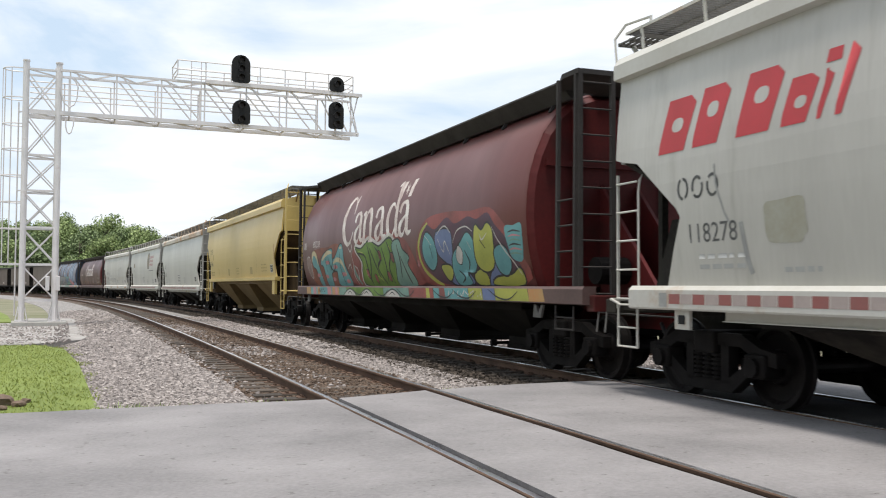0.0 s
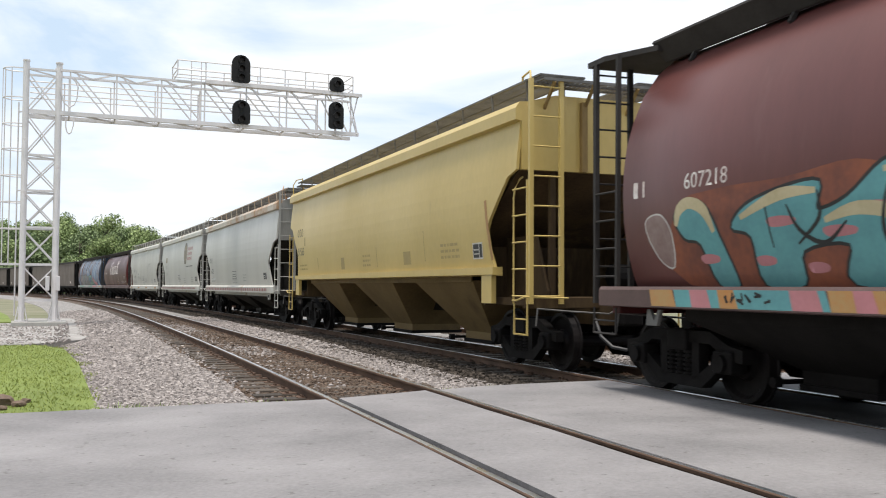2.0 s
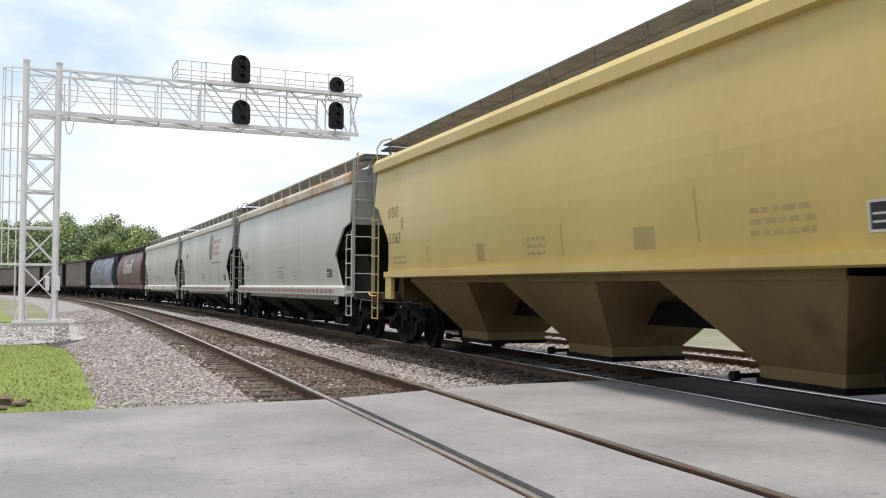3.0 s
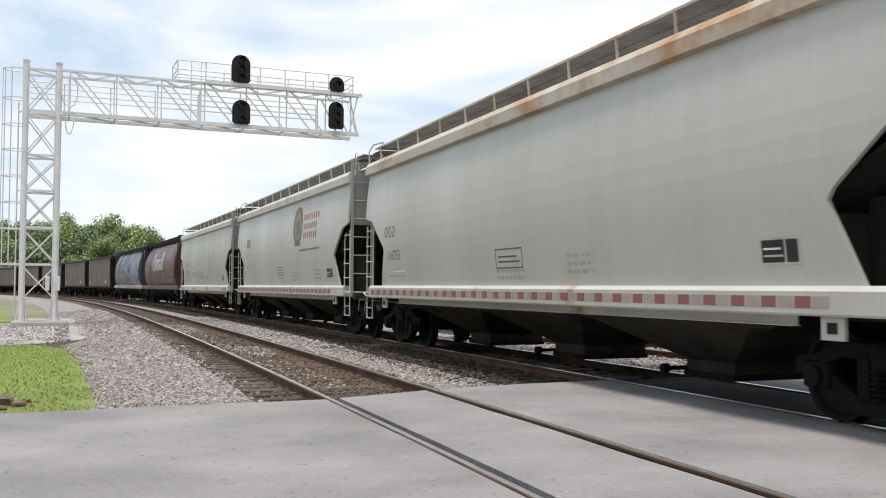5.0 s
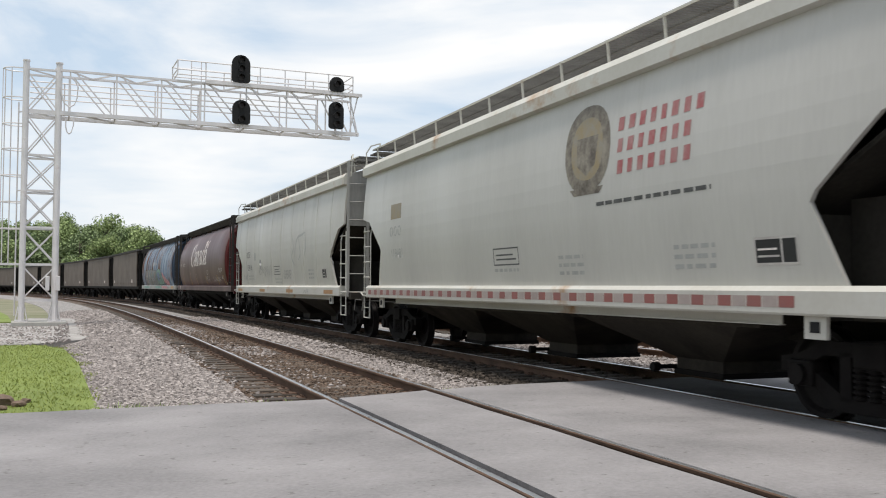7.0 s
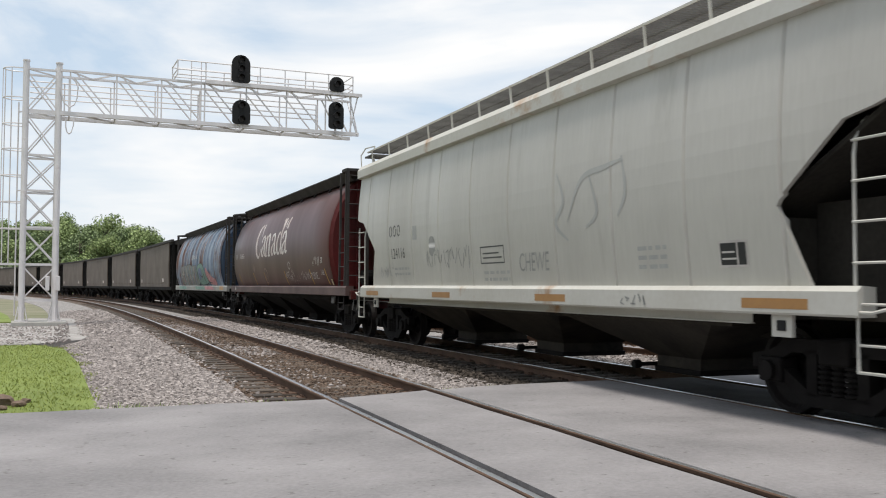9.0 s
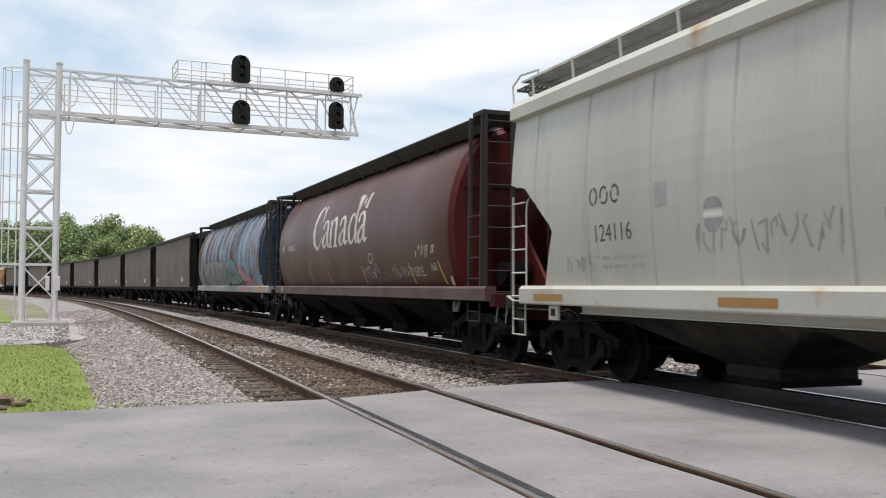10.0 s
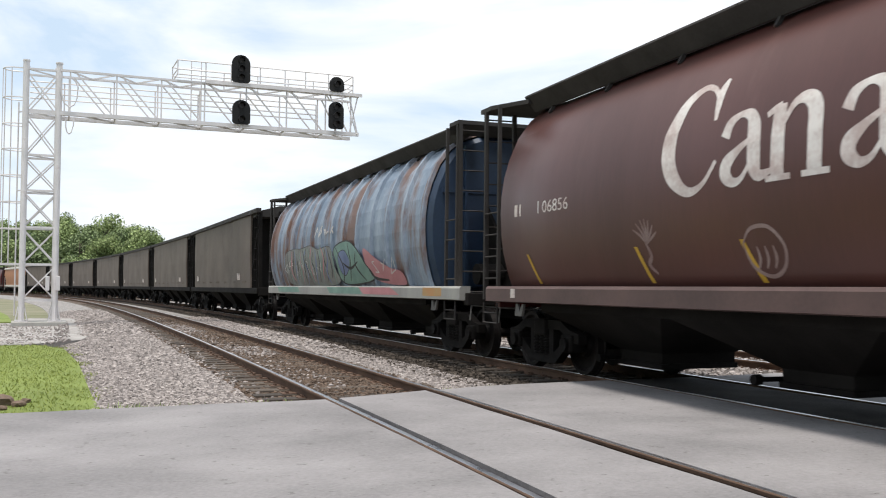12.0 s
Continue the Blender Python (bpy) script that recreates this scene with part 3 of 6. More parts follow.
        for i in range(lamps):
            zz = z + 0.2 + (hh - 0.42) * (i / max(1, lamps - 1) if lamps > 1 else 0.5)
            bm = bmesh.new()
            tube(bm, (x, -0.83, zz), (x, -0.86, zz), 0.105, 14)
            part("lens", bm, M_LENS, head, "unlit dark lens")
            bm = bmesh.new()
            arc = [math.radians(d) for d in range(-10, 191, 20)]
            for a, b in zip(arc, arc[1:]):
                vs = [bm.verts.new((x + r * math.cos(t), y, zz + r * math.sin(t))) for t in (a, b) for r, y in ((0.12, -0.83), (0.12, -1.08), (0.132, -1.08), (0.132, -0.83))]
                for k in range(4):
                    bm.faces.new((vs[k], vs[(k + 1) % 4], vs[4 + (k + 1) % 4], vs[4 + k]))
            part("visor", bm, M_BLACK, head)
        bm = bmesh.new()
        tube(bm, (x, -0.7, z - 0.12), (x, -0.7, z + hh * 0.6), 0.05, 8)
        beam(bm, (x, -0.81, z + 0.12), (x, -0.6, z + 0.12), 0.12, 0.12)
        part("signal_mount", bm, M_GALV, e)
    return e


signal_bridge()
# ---------------------------------------------------------------- freight cars
# a car's own space: y along the track (+ away from the road), x across (camera side is -x), z from the rail top


def flat_profile(z):
    return 1.49 + 0.10 * math.sin(math.pi * min(1, max(0, (z - 1.3) / 2.7)))


TANK = ((1.22, 1.36), (1.45, 1.45), (1.62, 1.50), (1.85, 1.555), (2.1, 1.59), (2.45, 1.605), (2.75, 1.59), (3.05, 1.545), (3.35, 1.455), (3.7, 1.30), (4.0, 1.08), (4.2, 0.84), (4.32, 0.5), (4.36, 0.0))


def tank_profile(z):
    return float(np.interp(z, [p[0] for p in TANK], [p[1] for p in TANK]))


def decal(name, shapes, material, parent, profile, lift=0.006, label=""):
    """Flat painted shapes of (y, z) outlines, laid on the camera side of a car body."""
    bm = bmesh.new()
    for pts in shapes:
        vs = [bm.verts.new((0, y, z)) for y, z in pts]
        bm.faces.new(vs)
    return lay_decal(name, bm, material, parent, profile, lift, label)


def lay_decal(name, bm, material, parent, profile, lift, label):
    bm.normal_update()
    bmesh.ops.triangulate(bm, faces=bm.faces[:])
    zs = [v.co.z for v in bm.verts]
    cuts = [k * 0.12 for k in range(60)] + [p[0] for p in TANK]
    for z in sorted(cuts):
        if not min(zs) < z < max(zs):
            continue
        bmesh.ops.bisect_plane(bm, geom=bm.verts[:] + bm.edges[:] + bm.faces[:], plane_co=(0, 0, z), plane_no=(0, 0, 1))
    for v in bm.verts:
        v.co.x = -profile(v.co.z) - 0.4 * lift - v.co.x
    for f in bm.faces:
        f.normal_update()
        if f.normal.x > 0:
            f.normal_flip()
    ob = part(name, bm, material, parent, label, smooth=True)
    if name in ("stencil", "tag", "number"):
        tagged(ob, kind="stuff")
    return ob


def words(name, body, material, parent, profile, y, z, size, label="", squash=1.0, lift=0.006, slant=0.0):
    """Built-in font laid on the camera side; y, z is the lower left corner as read from outside."""
    cu = bpy.data.curves.new("tmp", "FONT")
    cu.body, cu.size, cu.shear = body, size, slant
    cu.resolution_u = 3
    ob = bpy.data.objects.new("tmp", cu)
    scene.collection.objects.link(ob)
    me = bpy.data.meshes.new_from_object(ob.evaluated_get(bpy.context.evaluated_depsgraph_get()))
    bm = bmesh.new()
    bm.from_mesh(me)
    bpy.data.objects.remove(ob)
    bpy.data.curves.remove(cu)
    bpy.data.meshes.remove(me)
    for v in bm.verts:
        v.co = Vector((0, y - v.co.x * squash, z + v.co.y))
    return lay_decal(name, bm, material, parent, profile, lift, label)


def bars(name, rects, material, parent, profile, lift=0.006, label=""):
    return decal(name, [[(y, z), (y - w, z), (y - w, z + h), (y, z + h)] for y, z, w, h in rects], material, parent, profile, lift, label)


def wheel_mesh(bm, x, out):
    s = out
    prof = [(-0.07, 0.12), (-0.07, 0.17), (-0.02, 0.20), (-0.015, 0.36), (-0.07, 0.40), (-0.07, 0.485), (-0.04, 0.488), (-0.03, 0.462), (0.065, 0.452), (0.065, 0.40), (0.02, 0.36), (0.01, 0.20), (0.07, 0.17), (0.07, 0.12)]
    spin_profile(bm, [(s * a, r) for a, r in prof], x, 30)


def truck(parent, y0):
    t = new("truck")
    t.parent = parent
    t.matrix_basis = pose(0, y0, 0)
    tagged(t, "three-piece cast iron freight truck")
    for sx in (-1, 1):
        bm = bmesh.new()
        x0, x1 = sx * 1.0 - 0.07, sx * 1.0 + 0.07
        top = [(-1.2, 0.47), (-1.2, 0.62), (-0.95, 0.66), (-0.62, 0.80), (0.62, 0.80), (0.95, 0.66), (1.2, 0.62), (1.2, 0.47), (0.95, 0.50), (0.6, 0.66), (-0.6, 0.66), (-0.95, 0.50)]
        prism(bm, top, "x", x0, x1)
        low = [(-0.98, 0.52), (-0.86, 0.57), (-0.34, 0.27), (0.34, 0.27), (0.86, 0.57), (0.98, 0.52), (0.44, 0.14), (-0.44, 0.14)]
        prism(bm, low, "x", x0, x1)
        for c in (-0.33, 0.33):
            box(bm, x0, x1, c - 0.07, c + 0.07, 0.24, 0.70)
        for c in (-0.889, 0.889):
            rbox(bm, sx * 1.0 - 0.12, sx * 1.0 + 0.12, c - 0.17, c + 0.17, 0.34, 0.60, 0.03)
            tube(bm, (sx * 1.0, c, 0.457), (sx * 1.17, c, 0.457), 0.105, 12)
        bmesh.ops.recalc_face_normals(bm, faces=bm.faces)
        part("side_frame", bm, M_IRON, t)
        for c in (-0.17, 0.0, 0.17):
            bm = bmesh.new()
            n, prof = 10, []
            for k in range(6):
                prof += [(0.27 + k * 0.052, 0.055), (0.278 + k * 0.052, 0.078), (0.302 + k * 0.052, 0.078), (0.31 + k * 0.052, 0.055)]
            rings = [[bm.verts.new((sx * 1.03 + r * math.cos(2 * math.pi * i / n), c + r * math.sin(2 * math.pi * i / n), z)) for i in range(n)] for z, r in prof]
            for u, w in zip(rings, rings[1:]):
                for i in range(n):
                    bm.faces.new((u[i], u[(i + 1) % n], w[(i + 1) % n], w[i]))
            part("spring", bm, M_IRON, t)
    bm = bmesh.new()
    rbox(bm, -1.12, 1.12, -0.2, 0.2, 0.56, 0.82, 0.03)
    tube(bm, (0, 0, 0.8), (0, 0, 0.95), 0.2, 14)
    for c in (-0.42, 0.42):
        rbox(bm, -0.9, 0.9, c - 0.05, c + 0.05, 0.38, 0.52, 0.02)
    part("bolster", bm, M_IRON, t)
    for c in (-0.889, 0.889):
        bm = bmesh.new()
        for sx in (-1, 1):
            wheel_mesh(bm, sx * 0.76, sx)
        tube(bm, (-1.1, 0, 0), (1.1, 0, 0), 0.08, 12)
        bmesh.ops.recalc_face_normals(bm, faces=bm.faces)
        w = part("wheelset", bm, M_WHEEL, t, "dark steel wheels on an axle", smooth=False)
        w.matrix_basis = pose(0, c, 0.457)
    return t


def coupler(parent, sy, half):
    bm = bmesh.new()
    rbox(bm, -0.11, 0.11, sy * (half - 0.9) - 0.3, sy * (half - 0.9) + 0.3, 0.72, 0.98, 0.02)
    beam(bm, (0, sy * (half - 0.7), 0.86), (0, sy * (half - 0.12), 0.86), 0.14, 0.16)
    rbox(bm, -0.19, 0.16, sy * (half - 0.1) - 0.14, sy * (half - 0.1) + 0.14, 0.72, 1.0, 0.04)
    part("coupler", bm, M_IRON, parent)
    bm = bmesh.new()
    pipe(bm, [(-0.35, sy * (half - 0.55), 0.82), (-0.36, sy * (half - 0.35), 0.55), (-0.28, sy * (half - 0.15), 0.40), (-0.12, sy * half, 0.36)], 0.028, 6)
    part("air_hose", bm, M_CABLE, parent)
    bm = bmesh.new()
    y = sy * (half - 0.42)
    pipe(bm, [(-1.45, y, 0.72), (-1.42, y, 0.98), (-0.9, y, 0.94), (-0.25, sy * (half - 0.3), 0.90), (-0.12, sy * (half - 0.2), 0.98)], 0.014, 5)
    part("uncoupling_lever", bm, M_GRATE, parent, "thin grey uncoupling lever")


def bay(parent, y, top_len, bot_len, z0, z1, material, w0=1.32, w1=0.62):
    """Hopper pocket: an inverted pyramid with an outlet gate."""
    bm = bmesh.new()
    r = []
    for z, l, w in ((z1, top_len / 2, w0), (z0 + 0.16, bot_len / 2, w1), (z0, bot_len / 2, w1)):
        r.append([bm.verts.new((sx * w, y + sy * l, z)) for sx, sy in ((-1, -1), (1, -1), (1, 1), (-1, 1))])
    for a, b in zip(r, r[1:]):
        for i in range(4):
            bm.faces.new((a[i], a[(i + 1) % 4], b[(i + 1) % 4], b[i]))
    bm.faces.new(r[0])
    bm.faces.new(r[-1][::-1])
    bmesh.ops.recalc_face_normals(bm, faces=bm.faces)
    o = part("hopper_bay", bm, material, parent)
    bm = bmesh.new()
    rbox(bm, -w1 - 0.03, w1 + 0.03, y - bot_len / 2 - 0.03, y + bot_len / 2 + 0.03, z0 - 0.05, z0 + 0.02, 0.01)
    tube(bm, (-w1 - 0.25, y + bot_len / 2 + 0.12, z0 + 0.03), (w1 + 0.25, y + bot_len / 2 + 0.12, z0 + 0.03), 0.03, 6)
    tube(bm, (-w1 - 0.3, y + bot_len / 2 + 0.12, z0 + 0.03), (-w1 - 0.2, y + bot_len / 2 + 0.12, z0 + 0.03), 0.06, 8)
    part("outlet_gate", bm, M_IRON, o)
    return o


def ladder_group(parent, name):
    e = new(name)
    e.empty_display_size = 0.2
    e.parent = parent
    return e


def rungs_of(parent, material, p, q, heights, r):
    """Rungs from p to q (x, y), one object each on one mesh."""
    bm = bmesh.new()
    tube(bm, (p[0], p[1], 0), (q[0], q[1], 0), r, 6)
    first = None
    for z in heights:
        if first is None:
            first = part("rung", bm, material, parent)
            first.matrix_basis = pose(0, 0, z)
        else:
            share("rung", first, parent, pose(0, 0, z))


def ladder(parent, material, x, ya, yb, z0, z1, rungs, r=0.013, name="ladder"):
    """Side ladder in the plane x, between ya and yb."""
    e = ladder_group(parent, name)
    s = 1 if x > 0 else -1
    for k, y in enumerate((ya, yb)):
        bm = bmesh.new()
        if k == 0:
            pipe(bm, [(x, y, z0), (x, y, z1 - 0.25), (x - s * 0.02, y, z1 - 0.1), (x - s * 0.10, y, z1 + 0.05), (x - s * 0.16, y, z1 + 0.1)], 0.016, 6)
        else:
            beam(bm, (x, y, z0), (x, y, z1), 0.03, 0.03)
        part("stile", bm, material, e)
    rungs_of(e, material, (x + s * 0.02, ya), (x + s * 0.02, yb), [z0 + 0.12 + (z1 - z0 - 0.24) * i / max(1, rungs - 1) for i in range(rungs)], r)
    return e


def end_ladder(parent, material, y, xa, xb, z0, z1, rungs, r=0.013):
    e = ladder_group(parent, "end_ladder")
    for x in (xa, xb):
        o = 0.026 if x > 0 else -0.026
        bm = bmesh.new()
        beam(bm, (x, y, z0), (x, y, z1), 0.065, 0.02)
        beam(bm, (x + o, y + 0.025, z0), (x + o, y + 0.025, z1), 0.014, 0.05)
        part("stile", bm, material, e)
    rungs_of(e, material, (xa, y), (xb, y), [z0 + 0.12 + (z1 - z0 - 0.24) * i / max(1, rungs - 1) for i in range(rungs)], r)
    return e


def stirrup(parent, material, x, ya, yb, z0, z1):
    bm = bmesh.new()
    pipe(bm, [(x, ya, z1), (x, ya, z0), (x, yb, z0), (x, yb, z1)], 0.015, 5)
    pipe(bm, [(x, ya, (z0 + z1) / 2), (x, yb, (z0 + z1) / 2)], 0.013, 5)
    part("sill_step", bm, material, parent)


def grating(parent, material, x0, x1, y0, y1, z, pitch=0.11):
    bm = bmesh.new()
    for x in (x0, (x0 + x1) / 2, x1):
        box(bm, x - 0.012, x + 0.012, y0, y1, z - 0.03, z)
    n = int((y1 - y0) / pitch)
    for i in range(n + 1):
        y = y0 + (y1 - y0) * i / n
        box(bm, x0, x1, y - 0.016, y + 0.016, z - 0.022, z - 0.002)
    part("running_board", bm, material, parent, "open steel grating")


def hopper_car(label, m, body, roof, endm, baym, sill="deep", group="", ribs=False, bays=3):
    """Flat-sided covered hopper with sloped ends."""
    c = thing("hopper_car", label, "freight car", group, m)
    yellow = sill == "thin"
    trim = M_ROOFW if roof is M_ROOFRUST else roof
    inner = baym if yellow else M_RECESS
    zs = 1.62 if yellow else 1.31
    E = 8.15 if yellow else 8.05
    side = [(-7.05, zs), (-6.85, 1.75), (-6.68, 2.10), (-6.75, 2.2), (-7.55, 2.80), (-7.9, 2.86), (-E, 2.90), (-E, 3.96)]
    if yellow:
        side = [(-7.25, zs), (-7.12, 1.9), (-7.05, 2.25), (-7.15, 2.40), (-7.84, 3.05), (-E, 3.14), (-E, 3.96)]
    outline = side + [(-y, z) for y, z in reversed(side)]
    for sx in (-1, 1):
        bm = bmesh.new()
        bm.faces.new([bm.verts.new((0, y, z)) for y, z in outline])
        bm.normal_update()
        bmesh.ops.triangulate(bm, faces=bm.faces[:])
        for k in range(1, 12):
            bmesh.ops.bisect_plane(bm, geom=bm.verts[:] + bm.edges[:] + bm.faces[:], plane_co=(0, 0, 1.3 + k * 0.24), plane_no=(0, 0, 1))
        if ribs:
            for k in range(-5, 6):
                for d in (-0.03, 0.0, 0.03):
                    bmesh.ops.bisect_plane(bm, geom=bm.verts[:] + bm.edges[:] + bm.faces[:], plane_co=(0, k * 1.55 - 0.55 + d, 0), plane_no=(0, 1, 0))
        ex = bmesh.ops.extrude_face_region(bm, geom=bm.faces[:])
        moved = {g for g in ex["geom"] if isinstance(g, bmesh.types.BMVert)}
        for v in bm.verts:
            p = flat_profile(v.co.z)
            if ribs and abs(((v.co.y + 0.55 + 100 * 1.55 + 0.775) % 1.55) - 0.775) < 0.01:
                p -= 0.035
            v.co.x = sx * (p if v not in moved else p - 0.05)
        bmesh.ops.recalc_face_normals(bm, faces=bm.faces)
        part("side_sheet", bm, body, c)
        # eave band
        bm = bmesh.new()
        prism(bm, [(sx * 1.50, 3.90), (sx * 1.60, 3.92), (sx * 1.60, 4.10), (sx * 1.53, 4.20), (sx * 1.3, 4.22), (sx * 1.3, 3.9)], "y", -E - 0.03, E + 0.03)
        bmesh.ops.recalc_face_normals(bm, faces=bm.faces)
        part("eave", bm, roof, c)
        # side sill
        bm = bmesh.new()
        if yellow:
            prism(bm, [(sx * 1.42, 1.64), (sx * 1.60, 1.63), (sx * 1.60, 1.51), (sx * 1.42, 1.49)], "y", -7.33, 7.33)
            for y in (-7.05, 7.05):
                prism(bm, [(y - 0.2, 1.5), (y + 0.2, 1.5), (y + 0.2, 1.04), (y - 0.2, 1.04)], "x", sx * 1.5, sx * 1.585)
        else:
            prism(bm, [(sx * 1.40, 1.32), (sx * 1.56, 1.33), (sx * 1.61, 1.28), (sx * 1.61, 1.075), (sx * 1.595, 1.055), (sx * 1.40, 1.055)], "y", -7.72, 7.72)
        bmesh.ops.recalc_face_normals(bm, faces=bm.faces)
        part("side_sill", bm, body if yellow else trim, c)
        if not yellow:
            bm = bmesh.new()
            box(bm, *sorted((sx * 1.36, sx * 1.44)), -6.1, 6.1, 0.945, 0.955)
            box(bm, *sorted((sx * 1.385, sx * 1.40)), -6.1, 6.1, 0.955, 1.06)
            part("sill_flange", bm, trim, c, "thin pale lower flange")
    bm = bmesh.new()
    prism(bm, [(-1.32, 4.19), (-0.72, 4.29), (-0.42, 4.31), (0.42, 4.31), (0.72, 4.29), (1.32, 4.19), (1.32, 3.95), (-1.32, 3.95)], "y", -E, E)
    bmesh.ops.recalc_face_normals(bm, faces=bm.faces)
    part("roof", bm, roof, c)
    bm = bmesh.new()
    rbox(bm, -0.34, 0.34, -7.2, 7.2, 4.30, 4.44, 0.03)
    for k in range(-4, 5):
        box(bm, -0.4, 0.4, k * 1.6 - 0.05, k * 1.6 + 0.05, 4.30, 4.47)
    part("roof_hatch", bm, roof, c)
    for sx in (-1, 1):
        grating(c, M_GRATE, *sorted((sx * 0.50, sx * 1.27)), -E - 0.25, E + 0.25, 4.62, 0.085)
        bm = bmesh.new()
        for k in range(-6, 7):
            y = k * 1.32
            beam(bm, (sx * 1.25, y, 4.19), (sx * 1.29, y, 4.62), 0.03, 0.03)
            beam(bm, (sx * 0.62, y, 4.2), (sx * 0.62, y, 4.60), 0.05, 0.03)
        beam(bm, (sx * 1.29, -E - 0.25, 4.60), (sx * 1.29, E + 0.25, 4.605), 0.02, 0.03)
        part("board_stanchion", bm, M_GRATE if yellow else roof, c)
        for y, d in ((-E - 0.25, -1), (E + 0.25, 1)):
            bm = bmesh.new()
            pipe(bm, [(sx * 1.45, y - d * 0.05, 4.1), (sx * 1.45, y, 4.52), (sx * 1.38, y - d * 0.15, 4.68), (sx * 1.29, y - d * 0.6, 4.68), (sx * 1.29, y - d * 0.6, 4.6)], 0.016, 5)
            part("grab_iron", bm, roof, c)
    for sy in (-1, 1):
        bm = bmesh.new()
        zb = 3.14 if yellow else 2.86
        prism(bm, [(-1.49, zb), (1.49, zb), (1.49, 4.02), (1.36, 4.22), (0.9, 4.34), (-0.9, 4.34), (-1.36, 4.22), (-1.49, 4.02)], "y", *sorted((sy * (E - 0.06), sy * (E + 0.035))))
        bmesh.ops.recalc_face_normals(bm, faces=bm.faces)
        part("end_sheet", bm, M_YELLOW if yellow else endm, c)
        # crosswise walkway over the end
        bm = bmesh.new()
        for i in range(32):
            x = -1.28 + 2.56 * i / 31
            box(bm, x - 0.015, x + 0.015, *sorted((sy * (E - 0.12), sy * (E + 0.42))), 4.50, 4.52)
        for d in (-0.12, 0.15, 0.42):
            box(bm, -1.30, 1.30, sy * (E + d) - 0.015, sy * (E + d) + 0.015, 4.48, 4.525)
        part("end_walkway", bm, M_GRATE, c, "open steel grating over the car end")
        for x in (-1.1, -0.4, 0.4, 1.1):
            bm = bmesh.new()
            beam(bm, (x, sy * (E + 0.03), 4.12), (x, sy * (E + 0.38), 4.48), 0.04, 0.05)
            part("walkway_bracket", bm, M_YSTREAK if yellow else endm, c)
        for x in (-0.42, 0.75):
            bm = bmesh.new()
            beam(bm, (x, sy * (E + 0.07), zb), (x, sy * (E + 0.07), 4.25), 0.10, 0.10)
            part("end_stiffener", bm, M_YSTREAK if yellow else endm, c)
        bm = bmesh.new()
        ze = zs - 0.01
        ye = E - 0.05 - (zb - ze) / (zb - 1.05) * (E - 4.35)
        a = [(-1.49, sy * (E - 0.05), zb), (1.49, sy * (E - 0.05), zb), (1.38, sy * ye, ze), (-1.38, sy * ye, ze)]
        vs = [bm.verts.new(p) for p in a]
        ws = [bm.verts.new((p[0], p[1] - sy * 0.02, p[2] + 0.05)) for p in a]
        bm.faces.new(vs)
        bm.faces.new(ws[::-1])
        for i in range(4):
            bm.faces.new((vs[i], ws[i], ws[(i + 1) % 4], vs[(i + 1) % 4]))
        bmesh.ops.recalc_face_normals(bm, faces=bm.faces)
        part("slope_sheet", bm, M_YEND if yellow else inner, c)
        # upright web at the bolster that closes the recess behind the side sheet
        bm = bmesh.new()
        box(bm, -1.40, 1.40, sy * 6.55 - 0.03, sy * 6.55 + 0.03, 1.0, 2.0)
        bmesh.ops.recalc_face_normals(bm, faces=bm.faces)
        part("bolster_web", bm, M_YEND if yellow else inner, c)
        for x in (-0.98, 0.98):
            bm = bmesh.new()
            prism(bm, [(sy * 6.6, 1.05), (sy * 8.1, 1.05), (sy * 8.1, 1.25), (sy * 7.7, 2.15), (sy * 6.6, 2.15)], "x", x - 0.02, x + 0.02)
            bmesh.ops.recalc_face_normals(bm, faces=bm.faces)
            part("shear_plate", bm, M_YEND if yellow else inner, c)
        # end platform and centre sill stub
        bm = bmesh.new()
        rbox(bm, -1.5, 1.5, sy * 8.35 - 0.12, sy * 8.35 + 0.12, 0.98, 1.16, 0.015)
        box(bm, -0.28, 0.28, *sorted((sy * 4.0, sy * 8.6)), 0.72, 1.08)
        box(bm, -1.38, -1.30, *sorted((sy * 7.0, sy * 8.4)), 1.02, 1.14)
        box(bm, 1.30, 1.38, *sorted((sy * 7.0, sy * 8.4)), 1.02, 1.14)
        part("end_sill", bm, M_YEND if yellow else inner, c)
        bm = bmesh.new()
        tube(bm, (0.35, sy * 7.8, 1.5), (0.95, sy * 7.8, 1.5), 0.2, 12)
        part("brake_reservoir", bm, M_IRON, c)
        for x in (-0.9, 0.9):
            bm = bmesh.new()
            beam(bm, (x, sy * 8.05, 1.1), (x, sy * 8.05, zb), 0.09, 0.09)
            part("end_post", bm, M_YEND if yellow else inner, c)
        coupler(c, sy, 9.0)
        for sx in (-1, 1):
            lm = body if yellow else trim
            la = 7.95 if yellow else 7.60
            ladder(c, lm, sx * 1.53, sy * (la + 0.02), sy * (la + 0.50), 1.05, 2.72 if not yellow else 2.95, 5)
            # Grey cars' end ladders take the shaded end tone in place of trim.
            if sx == sy:
                end_ladder(c, lm if yellow else endm, sy * (la + 0.58), sx * 1.50, sx * 0.98, 1.05, 4.5, 8)
            stirrup(c, lm, sx * 1.53, sy * (la + 0.05), sy * (la + 0.50), 0.58, 1.05)
            bm = bmesh.new()
            pipe(bm, [(sx * 1.56, sy * (la + 0.05), 1.1), (sx * 1.62, sy * (la + 0.3), 1.1), (sx * 1.6, sy * (la + 0.56), 1.16), (sx * 0.9, sy * (la + 0.64), 1.14)], 0.014, 5)
            part("grab_iron", bm, lm, c)
            if not yellow:
                bm = bmesh.new()
